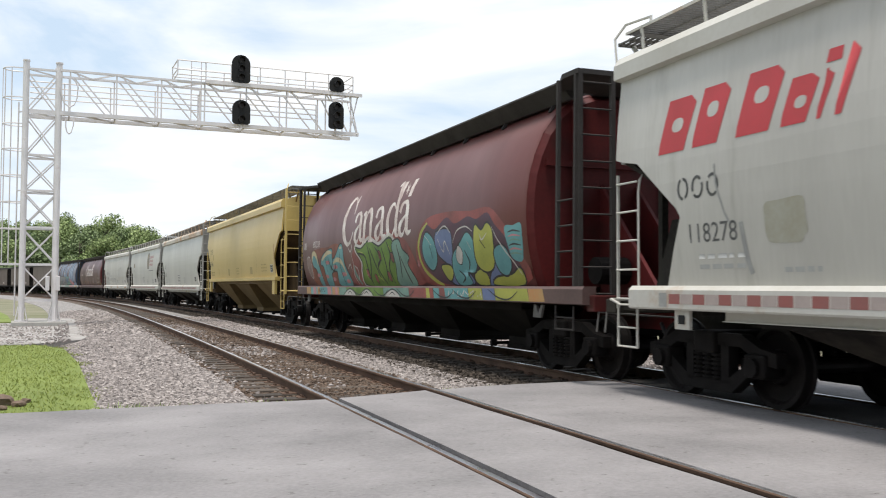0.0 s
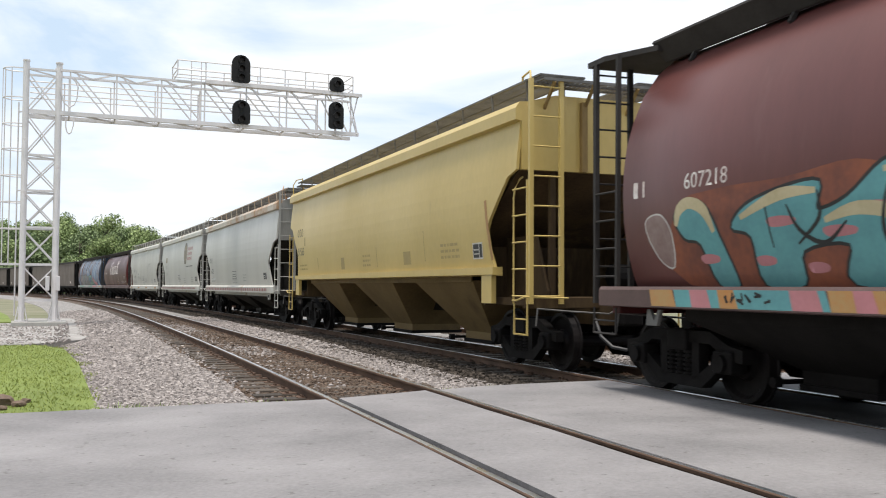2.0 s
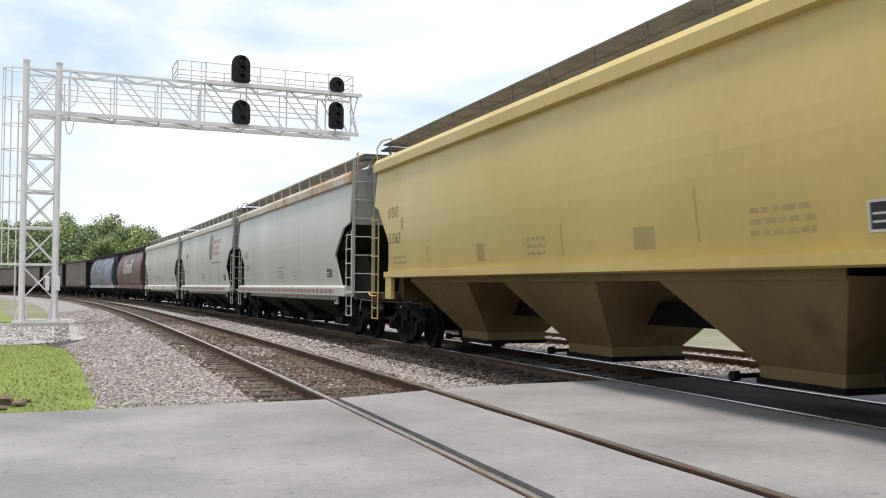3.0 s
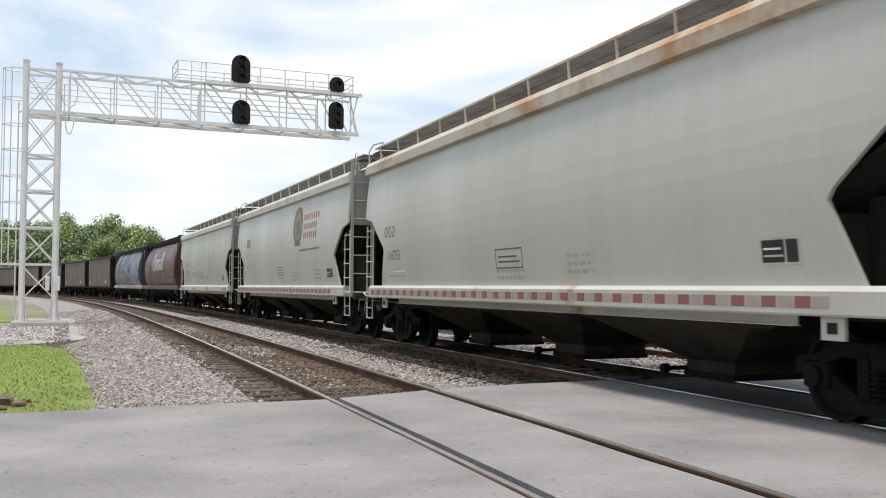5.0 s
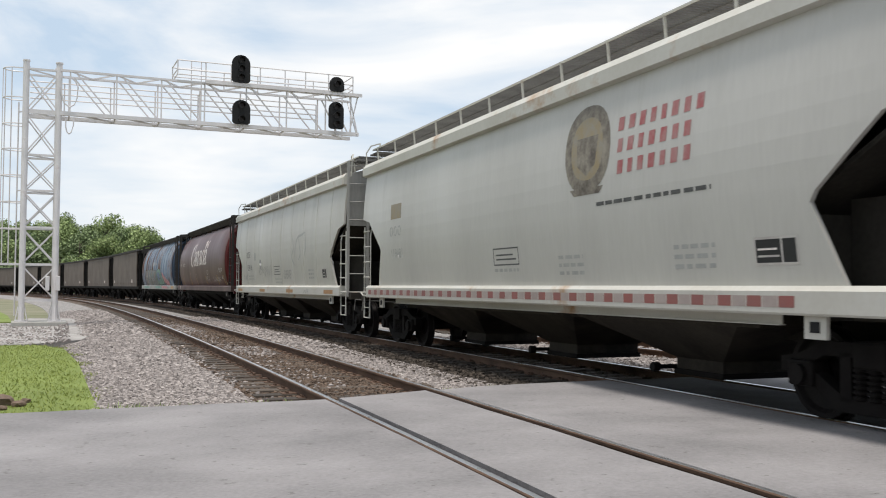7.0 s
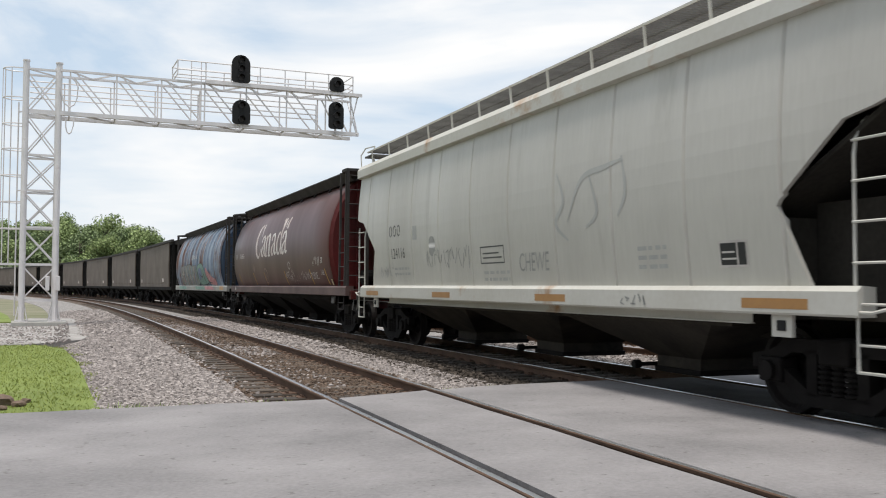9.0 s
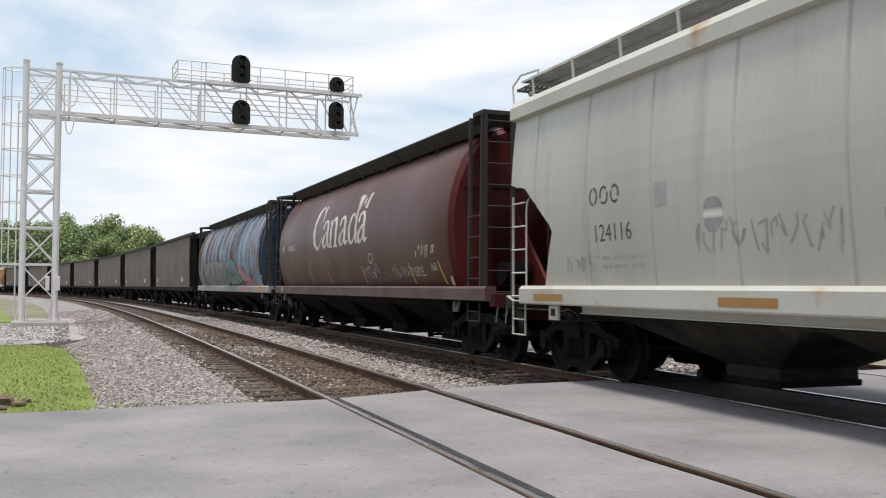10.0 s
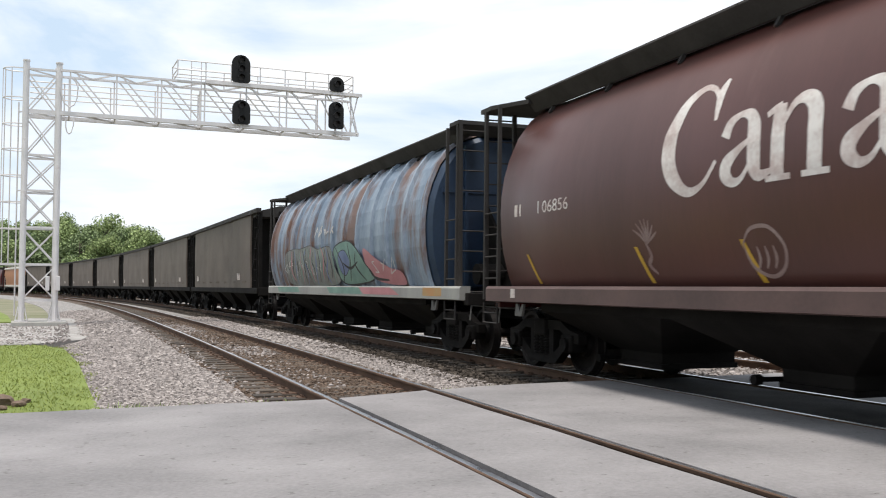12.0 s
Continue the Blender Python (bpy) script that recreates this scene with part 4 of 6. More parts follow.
                prism(bm, [(sy * 6.56, 0.84), (sy * 6.84, 0.84), (sy * 6.84, 1.055), (sy * 6.56, 1.055)], "x", sx * 1.50, sx * 1.54)
                bmesh.ops.recalc_face_normals(bm, faces=bm.faces)
                jp = part("jacking_pad", bm, trim, c, "white jacking pad")
                bm = bmesh.new()
                box(bm, sx * 1.52 - 0.03, sx * 1.52 + 0.03, sy * 6.7 - 0.06, sy * 6.7 + 0.06, 0.90, 1.0)
                part("pad_hole", bm, M_BLACK, jp)
    step = 4.5 if yellow else 3.6
    for k in range(bays):
        y = (k - (bays - 1) / 2) * step
        if yellow:
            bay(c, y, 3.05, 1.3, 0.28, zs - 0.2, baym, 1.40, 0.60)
        else:
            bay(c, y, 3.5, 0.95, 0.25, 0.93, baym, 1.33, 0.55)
    # Plate closing the gaps between bays, kept dark so the notches look shaded.
    bm = bmesh.new()
    if yellow:
        box(bm, -1.38, 1.38, -5.25, 5.25, zs - 0.04, zs)
    else:
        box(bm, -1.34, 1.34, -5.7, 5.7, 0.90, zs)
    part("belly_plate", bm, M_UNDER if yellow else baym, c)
    if yellow:
        for sx in (-1, 1):
            bm = bmesh.new()
            box(bm, *sorted((sx * 1.385, sx * 1.41)), -6.0, 6.0, zs - 0.23, zs - 0.002)
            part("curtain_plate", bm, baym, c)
    bm = bmesh.new()
    box(bm, -0.2, 0.2, -5.5, 5.5, 0.78, 1.1)
    part("centre_sill", bm, M_UNDER, c)
    for sy in (-1, 1):
        truck(c, sy * (7.3 if yellow else 6.9))
    return c


def tank_hopper(label, m, body, endm, sillm, roofm=None, ribs=False, group=""):
    """Cylindrical covered hopper with flat ends, end platforms and four bays."""
    c = thing("cylindrical_hopper_car", label, "freight car", group, m)
    lo, hi = -6.72, 8.20
    bm = bmesh.new()
    sect = [(-x, z) for z, x in TANK] + [(x, z) for z, x in reversed(TANK[:-1])]
    # finer section through the given stations
    if ribs:
        ys = []
        for k in range(14):
            c0 = lo + 0.09 + k * (hi - lo - 0.18) / 13
            ys += [(c0 - 0.085, 0), (c0 - 0.06, 0.07), (c0 + 0.06, 0.07), (c0 + 0.085, 0)]
        ys[0], ys[-1] = (lo, 0), (hi, 0)
    else:
        ys = [(lo, -0.03), (lo + 0.05, 0)] + [(lo + 0.05 + i * (hi - lo - 0.1) / 8, 0) for i in range(1, 9)] + [(hi, -0.03)]
    rows = []
    for y, d in ys:
        row = []
        for x, z in sect:
            v = Vector((x, 0, z - 2.6))
            v = v * (1 + d / max(0.3, v.length))
            row.append(bm.verts.new((v.x, y, v.z + 2.6)))
        rows.append(row)
    n = len(sect)
    for a, b in zip(rows, rows[1:]):
        for i in range(n):
            bm.faces.new((a[i], a[(i + 1) % n], b[(i + 1) % n], b[i]))
    bmesh.ops.recalc_face_normals(bm, faces=bm.faces)
    tank = part("tank", bm, body, c, smooth=not ribs)
    for sy in (-1, 1):
        H = hi if sy > 0 else -lo
        bm = bmesh.new()
        f = [bm.verts.new((x * 0.985, sy * (H - 0.02), z * 0.985 + 0.04)) for x, z in sect]
        g = [bm.verts.new((x * 0.93, sy * (H + 0.10), z * 0.93 + 0.18)) for x, z in sect]
        for i in range(n):
            bm.faces.new((f[i], f[(i + 1) % n], g[(i + 1) % n], g[i]))
        bm.faces.new(g)
        bmesh.ops.recalc_face_normals(bm, faces=bm.faces)
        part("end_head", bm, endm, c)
        for p, q in (((-0.8, 1.2), (-0.8, 4.1)), ((0.8, 1.2), (0.8, 4.1)), ((-1.3, 3.2), (1.3, 3.2))):
            bm = bmesh.new()
            beam(bm, (p[0], sy * (H + 0.13), p[1]), (q[0], sy * (H + 0.13), q[1]), 0.08, 0.10)
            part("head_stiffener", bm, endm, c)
        # sloping end web between head and platform
        bm = bmesh.new()
        prism(bm, [(sy * (H + 0.1), 1.15), (sy * (H + 0.1), 2.9), (sy * 8.5, 1.15)], "x", -0.35, -0.29)
        prism(bm, [(sy * (H + 0.1), 1.15), (sy * (H + 0.1), 2.9), (sy * 8.5, 1.15)], "x", 0.29, 0.35)
        box(bm, -0.5, 0.5, *sorted((sy * 6.6, sy * 8.5)), 0.95, 1.15)
        rbox(bm, -1.5, 1.5, sy * 8.5 - 0.1, sy * 8.5 + 0.1, 0.98, 1.2, 0.015)
        box(bm, -0.28, 0.28, *sorted((sy * 4.0, sy * 8.6)), 0.72, 1.0)
        bmesh.ops.recalc_face_normals(bm, faces=bm.faces)
        part("end_frame", bm, M_UNDER if ribs else endm, c)
        bm = bmesh.new()
        tube(bm, (-0.9, sy * 7.6 + (0.9 if sy > 0 else 0), 1.55), (-0.4, sy * 7.6 + (0.9 if sy > 0 else 0), 1.55), 0.2, 14)
        part("brake_reservoir", bm, M_IRON, c)
        coupler(c, sy, 9.0)
        for sx in (-1, 1):
            lm = roofm or M_DARKROOF
            ya, yb = (-7.62, -8.13) if sy < 0 else (8.42, 8.98)
            lad = ladder_group(c, "ladder")
            for y in (ya, yb):
                bm = bmesh.new()
                beam(bm, (sx * 1.53, y, 1.1), (sx * 1.50, y, 4.27), 0.055, 0.05)
                part("stile", bm, lm, lad)
            rungs_of(lad, lm, (sx * 1.53, ya), (sx * 1.53, yb), [1.45 + k * 0.36 for k in range(4)], 0.014)
            end_ladder(c, lm, yb + sy * 0.06, sx * 1.47, sx * 0.95, 1.1, 4.27, 9)
            stirrup(c, lm, sx * 1.55, ya, yb, 0.72, 1.05)
            bm = bmesh.new()
            jy = -7.0 if sy < 0 else 7.62
            prism(bm, [(jy + 0.12, 0.86), (jy - 0.12, 0.86), (jy - 0.20, 1.05), (jy - 0.14, 1.05), (jy - 0.05, 0.92), (jy + 0.03, 1.05), (jy + 0.09, 1.05)], "x", sx * 1.50, sx * 1.54)
            bmesh.ops.recalc_face_normals(bm, faces=bm.faces)
            part("jacking_pad", bm, M_GRATE, c, "pale worn jacking pad")
        bm = bmesh.new()
        ends = (-8.2, -7.75, -7.0) if sy < 0 else (9.2, 8.75, 8.0)
        plan = [(1.52, ends[0]), (1.52, ends[1]), (1.19, ends[2]), (-1.19, ends[2]), (-1.52, ends[1]), (-1.52, ends[0])]
        prism(bm, plan, "z", 4.265, 4.335)
        bmesh.ops.recalc_face_normals(bm, faces=bm.faces)
        part("roof_platform", bm, M_DARKROOF, c)
    for sx in (-1, 1):
        bm = bmesh.new()
        prism(bm, [(sx * 1.40, 1.32), (sx * 1.58, 1.32), (sx * 1.61, 1.28), (sx * 1.61, 1.08), (sx * 1.40, 1.06)], "y", -8.48, 8.75)
        bmesh.ops.recalc_face_normals(bm, faces=bm.faces)
        part("side_sill", bm, sillm, c)
        bm = bmesh.new()
        prism(bm, [(sx * 0.62, 4.38), (sx * 0.98, 4.145), (sx * 1.01, 4.15), (sx * 1.20, 4.37), (sx * 1.19, 4.40), (sx * 0.62, 4.42)], "y", -7.1, 8.1)
        for k in range(-4, 5):
            y = k * 1.75 + 0.5
            beam(bm, (sx * 0.98, y, 4.16), (sx * tank_profile(4.02), y, 4.03), 0.05, 0.05)
        for k in range(-5, 7):
            y = k * 1.35
            beam(bm, (sx * 1.0, y, 4.155), (sx * 1.2, y, 4.385), 0.03, 0.012)
        bmesh.ops.recalc_face_normals(bm, faces=bm.faces)
        part("running_board", bm, M_DARKROOF, c, "dark roof running board")
    bm = bmesh.new()
    rbox(bm, -0.45, 0.45, -6.9, 6.9, 4.30, 4.44, 0.03)
    for k in range(-4, 5):
        box(bm, -0.5, 0.5, k * 1.5 - 0.04, k * 1.5 + 0.04, 4.3, 4.46)
    part("roof_hatch", bm, M_DARKROOF, c)
    for y in (-4.55, -1.15, 2.25, 5.65):
        bay(c, y, 3.3, 1.05, 0.27, 0.96, M_UNDER, 1.34, 0.58)
    bm = bmesh.new()
    box(bm, -1.35, 1.35, -6.1, 7.2, 0.94, 1.24)
    part("belly_plate", bm, M_UNDER, c)
    bm = bmesh.new()
    box(bm, -0.2, 0.2, -6.0, 7.0, 0.78, 1.1)
    part("centre_sill", bm, M_UNDER, c)
    for y in (-6.9, 7.75):
        truck(c, y)
    return c


def coal_car(label, m, group=""):
    """Grimy flat-sided hopper with dark recessed ends."""
    c = thing("hopper_car", label, "freight car", group, m)
    for sx in (-1, 1):
        bm = bmesh.new()
        rows = []
        ys = [-7.5 + i * 15.0 / 60 for i in range(61)]
        for i, y in enumerate(ys):
            d = 0.012 * noise.noise((y * 1.3, sx, 0))
            rows.append([bm.verts.new((sx * (1.55 + d), y, 1.22)), bm.verts.new((sx * (1.58 + d), y, 2.6)), bm.verts.new((sx * 1.56, y, 4.05))])
        for a, b in zip(rows, rows[1:]):
            for k in range(2):
                bm.faces.new((a[k], a[k + 1], b[k + 1], b[k]))
        ex = bmesh.ops.extrude_face_region(bm, geom=bm.faces[:])
        bmesh.ops.translate(bm, verts=[g for g in ex["geom"] if isinstance(g, bmesh.types.BMVert)], vec=(-sx * 0.06, 0, 0))
        bmesh.ops.recalc_face_normals(bm, faces=bm.faces)
        part("side_sheet", bm, M_COAL, c)
        bm = bmesh.new()
        rbox(bm, *sorted((sx * 1.45, sx * 1.64)), -8.9, 8.9, 4.03, 4.2, 0.02)
        part("top_chord", bm, M_DARKROOF, c)
        bm = bmesh.new()
        rbox(bm, *sorted((sx * 1.40, sx * 1.57)), -8.8, 8.8, 1.02, 1.24, 0.02)
        part("side_sill", bm, M_UNDER, c)
        bm = bmesh.new()
        for k in range(-3, 4):
            for j in range(-1, 2):
                box(bm, *sorted((sx * 1.585, sx * 1.60)), k * 2.1 + j * 0.3 - 0.09, k * 2.1 + j * 0.3 + 0.09, 1.45, 1.5)
        part("side_rib", bm, M_COAL, c)
        for y, w in ((-5.6, 0.7), (5.9, 0.5)):
            bm = bmesh.new()
            for i in range(4):
                box(bm, *sorted((sx * 1.60, sx * 1.607)), y + i * w / 4, y + (i + 0.7) * w / 4, 1.55, 1.82 if i % 2 else 1.75)
            part("faded_mark", bm, M_LETTER_WHITE, c, "faded pale stencil marks")
    bm = bmesh.new()
    prism(bm, [(-1.5, 4.1), (-0.7, 4.32), (0.7, 4.32), (1.5, 4.1), (1.5, 3.9), (-1.5, 3.9)], "y", -8.6, 8.6)
    bmesh.ops.recalc_face_normals(bm, faces=bm.faces)
    part("roof", bm, M_DARKROOF, c)
    for sy in (-1, 1):
        bm = bmesh.new()
        box(bm, -1.5, 1.5, sy * 7.45 - 0.03, sy * 7.45 + 0.03, 1.2, 4.05)
        rbox(bm, -1.5, 1.5, sy * 8.75 - 0.12, sy * 8.75 + 0.12, 0.95, 1.25, 0.02)
        for x in (-1.45, -0.7, 0.7, 1.45):
            beam(bm, (x, sy * 8.75, 1.2), (x, sy * 8.75, 4.1), 0.12, 0.12)
        for x in (-1.45, 1.45):
            beam(bm, (x, sy * 8.7, 3.9), (x, sy * 7.6, 2.0), 0.1, 0.1)
        part("end_frame", bm, M_UNDER, c)
        for sx in (-1, 1):
            ladder(c, M_UNDER, sx * 1.55, sy * 8.2, sy * 8.7, 1.0, 4.0, 8)
        coupler(c, sy, 9.15)
    for y in (-3.3, 0, 3.3):
        bay(c, y, 3.2, 1.0, 0.32, 1.2, M_UNDER, 1.4, 0.8)
    for y in (-7.0, 7.0):
        truck(c, y)
    return c


def car_pose(s):
    """Pose of a car whose middle is at s: carried by its two trucks."""
    x0, y0, _ = on_track(s - 6.9)
    x1, y1, _ = on_track(s + 6.9)
    return pose((x0 + x1) / 2, (y0 + y1) / 2, 0, 0, 0, math.degrees(math.atan2(-(x1 - x0), y1 - y0)))


TRAIN = []          # (car, place of its middle at the start)


def couple(car, s):
    car.matrix_basis = car_pose(s)
    TRAIN.append((car, s))
    return car


I4 = Matrix()
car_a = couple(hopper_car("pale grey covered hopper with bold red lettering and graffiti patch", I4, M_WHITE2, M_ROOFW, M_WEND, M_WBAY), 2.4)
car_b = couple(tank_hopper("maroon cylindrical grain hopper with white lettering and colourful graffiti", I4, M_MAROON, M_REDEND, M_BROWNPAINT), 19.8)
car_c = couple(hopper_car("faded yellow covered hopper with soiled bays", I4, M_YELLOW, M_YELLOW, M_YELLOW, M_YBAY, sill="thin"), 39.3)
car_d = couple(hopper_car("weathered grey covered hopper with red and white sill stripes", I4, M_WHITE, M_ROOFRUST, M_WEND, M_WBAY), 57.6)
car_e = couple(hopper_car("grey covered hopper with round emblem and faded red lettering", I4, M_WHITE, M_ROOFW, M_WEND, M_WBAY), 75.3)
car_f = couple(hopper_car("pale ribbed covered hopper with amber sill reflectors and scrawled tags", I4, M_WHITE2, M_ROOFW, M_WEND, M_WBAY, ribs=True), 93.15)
car_g = couple(tank_hopper("brown maroon cylindrical grain hopper with white lettering and tags", I4, M_MAROON2, M_REDEND, M_BROWNPAINT), 110.7)
car_h = couple(tank_hopper("faded blue ribbed cylindrical hopper patched with rust and graffiti", I4, M_BLUE, M_BLUEEND, M_WEND, ribs=True), 129.1)
coal = couple(coal_car("grimy brown-grey hopper with dark recessed ends", I4, "grimy grey hoppers"), 149.0)
for i in range(6):
    couple(copy_thing(coal, I4), 167.3 + 18.3 * i)
car_i = couple(hopper_car("faded orange covered hopper far down the train", I4, M_ORANGE, M_ROOFW, M_ORANGE, M_WBAY), 277.0)
car_j = couple(tank_hopper("dark maroon cylindrical hopper far down the train", I4, M_MAROON2, M_REDEND, M_BROWNPAINT), 295.0)
# ---------------------------------------------------------------- paint on the cars
G_TEAL = mat("teal_spray", (0.12, 0.34, 0.35), 0.5, color2=(0.09, 0.25, 0.27), scale=2, fine=20, bump=0)
G_GREEN = mat("green_spray", (0.14, 0.255, 0.022), 0.5, color2=(0.07, 0.15, 0.015), scale=2, fine=20, bump=0)
G_LIME = mat("lime_spray", (0.40, 0.40, 0.06), 0.5, color2=(0.30, 0.32, 0.06), scale=2, fine=20, bump=0)
G_BLUE = mat("blue_spray", (0.14, 0.18, 0.34), 0.5, color2=(0.10, 0.14, 0.26), scale=2, fine=20, bump=0)
G_RED = mat("red_spray", (0.30, 0.055, 0.045), 0.5, color2=(0.15, 0.045, 0.038), scale=2, fine=20, bump=0)
G_RUST = mat("rust_orange_overspray", (0.26, 0.075, 0.035), 0.55, color2=(0.14, 0.045, 0.032), scale=1.5, fine=14, bump=0, contrast=0.4)
G_PINK = mat("pink_spray", (0.50, 0.20, 0.22), 0.5, color2=(0.40, 0.16, 0.17), scale=2, fine=20, bump=0)
G_ORANGE = mat("orange_spray", (0.46, 0.20, 0.06), 0.5, color2=(0.40, 0.28, 0.12), scale=2, fine=20, bump=0)
G_CREAM = mat("cream_spray", (0.55, 0.47, 0.30), 0.5, color2=(0.42, 0.35, 0.2), scale=2, fine=20, bump=0)
G_SEA = mat("sea_green_spray", (0.17, 0.30, 0.24), 0.5, color2=(0.12, 0.22, 0.19), scale=2, fine=20, bump=0)
G_PLUM = mat("dark_plum_spray", (0.045, 0.025, 0.045), 0.5, color2=(0.10, 0.03, 0.05), scale=2, fine=20, bump=0)
G_FADED = mat("faded_grey_green_spray", (0.24, 0.27, 0.25), 0.6, color2=(0.17, 0.15, 0.14), scale=1.2, fine=14, bump=0, contrast=0.4)
G_INK = mat("black_spray", (0.02, 0.02, 0.022), 0.5, scale=2, fine=20, bump=0)
G_WHITE = mat("white_spray", (0.60, 0.58, 0.54), 0.5, color2=(0.42, 0.38, 0.36), scale=3, fine=20, bump=0)
G_GHOST = mat("faint_white_spray", (0.30, 0.22, 0.20), 0.5, color2=(0.20, 0.12, 0.11), scale=3, fine=20, bump=0)
G_SCRAWL = mat("grey_marker", (0.24, 0.24, 0.23), 0.6, color2=(0.36, 0.36, 0.34), scale=4, fine=20, bump=0)
G_FAINT = mat("faint_grey_spray", (0.37, 0.37, 0.355), 0.6, color2=(0.42, 0.42, 0.40), scale=4, fine=20, bump=0)
G_TAN = mat("buffed_tan_patch", (0.32, 0.30, 0.22), 0.7, color2=(0.42, 0.42, 0.37), scale=3, fine=20, bump=0, contrast=0.9)
G_EMBLEM = mat("faded_brown_emblem", (0.09, 0.07, 0.055), 0.6, color2=(0.30, 0.27, 0.22), scale=6, fine=30, bump=0)
G_GOLD = mat("faded_gold_emblem", (0.30, 0.23, 0.12), 0.6, color2=(0.28, 0.26, 0.22), scale=6, fine=30, bump=0)


def sill_profile(z):
    return 1.61


def blob(y, z, a, b, lean=0.0, power=2.6, wob=0.10, seed=1, n=26):
    """A rounded, leaning, slightly uneven spray shape."""
    pts = []
    for i in range(n):
        t = 2 * math.pi * i / n
        ct, st = math.cos(t), math.sin(t)
        k = 1 + wob * noise.noise((ct * 1.7 + seed * 7.3, st * 1.7, seed * 3.1))
        u = abs(ct) ** (2 / power) * (1 if ct > 0 else -1) * a * k
        w = abs(st) ** (2 / power) * (1 if st > 0 else -1) * b * k
        pts.append((y - u - lean * w, z + w))
    return pts


def stroke(pts, w):
    """Outline of a line of even width through (y, z) points."""
    l, r = [], []
    for i, (y, z) in enumerate(pts):
        a, b = pts[max(0, i - 1)], pts[min(len(pts) - 1, i + 1)]
        dy, dz = b[0] - a[0], b[1] - a[1]
        n = math.hypot(dy, dz) or 1
        l.append((y - dz / n * w / 2, z + dy / n * w / 2))
        r.append((y + dz / n * w / 2, z - dy / n * w / 2))
    return l + r[::-1]


def scrawl(y, z, width, height, seed, letters=6):
    """Strokes of an unreadable tag."""
    rnd = random.Random(seed)
    out = []
    for k in range(letters):
        c = y - width * (k + 0.5) / letters
        p = [(c + rnd.uniform(-0.5, 0.5) * width / letters, z + rnd.uniform(0, 1) * height) for _ in range(4)]
        for a, b in zip(p, p[1:]):
            out.append((a, b))
    return out


def scrawl_decal(name, y, z, width, height, seed, material, parent, profile, w=0.03, letters=6, label=""):
    shapes = [stroke([a, b], w) for a, b in scrawl(y, z, width, height, seed, letters)]
    decal(name, shapes, material, parent, profile, 0.008 + 0.0007 * (seed % 5), label)


def rounded(pts, steps=4):
    """A closed soft outline through a few (y, z) corners."""
    out, n = [], len(pts)
    for i in range(n):
        a, b, c, d = pts[i - 1], pts[i], pts[(i + 1) % n], pts[(i + 2) % n]
        for k in range(steps):
            s = k / steps
            out.append(tuple(0.5 * (2 * q + (r - o) * s + (2 * o - 5 * q + 4 * r - w) * s * s + (3 * q - o - 3 * r + w) * s ** 3) for o, q, r, w in zip(a, b, c, d)))
    return out


def spray(parent, profile, material, pts, level, ink=0.035, edge=None):
    """A painted field with a dark (or given) outline just behind it; level orders the layers."""
    shape = rounded(pts)
    n = len(shape)
    if ink:
        grown = []
        area = sum(shape[i][0] * shape[(i + 1) % n][1] - shape[(i + 1) % n][0] * shape[i][1] for i in range(n))
        side = 1 if area > 0 else -1
        for i in range(n):
            a, b = shape[i - 1], shape[(i + 1) % n]
            dy, dz = b[0] - a[0], b[1] - a[1]
            l = math.hypot(dy, dz) or 1
            grown.append((shape[i][0] + side * dz / l * ink, max(1.325, shape[i][1] - side * dy / l * ink)))
        decal("spray_outline", [grown], edge or G_INK, parent, profile, 0.006 + 0.002 * level)
    decal("spray_fill", [shape], material, parent, profile, 0.007 + 0.002 * level)


def spray_line(parent, profile, material, pts, level, width=0.05):
    """One sprayed line of swelling width; points (y, z)."""
    bm = bmesh.new()
    last = len(pts) - 1
    pen(bm, [(-y, z, width * (0.45 if i in (0, last) else 1.0)) for i, (y, z) in enumerate(pts)], 0.0, 0.0)
    lay_decal("spray_line", bm, material, parent, profile, 0.007 + 0.002 * level, "")


def pen(bm, pts, y0, lift):
    """A brushed stroke of changing width through (u, z, width) points; u runs to the reader's right from y0."""
    fine = []
    for i in range(len(pts) - 1):
        a, b, c, d = pts[max(0, i - 1)], pts[i], pts[i + 1], pts[min(len(pts) - 1, i + 2)]
        for k in range(5):
            s = k / 5
            fine.append([0.5 * (2 * q + (r - o) * s + (2 * o - 5 * q + 4 * r - w) * s * s + (3 * q - o - 3 * r + w) * s ** 3) for o, q, r, w in zip(a, b, c, d)])
    fine.append(list(pts[-1]))
    rows = []
    for i, (u, z, w) in enumerate(fine):
        a, b = fine[max(0, i - 1)], fine[min(len(fine) - 1, i + 1)]
        du, dz = b[0] - a[0], b[1] - a[1]
        n = math.hypot(du, dz) or 1
        rows.append([bm.verts.new((lift, y0 - (u + e * dz / n * w / 2), z - e * du / n * w / 2)) for e in (-1, 1)])
    for a, b in zip(rows, rows[1:]):
        bm.faces.new((a[0], a[1], b[1], b[0]))


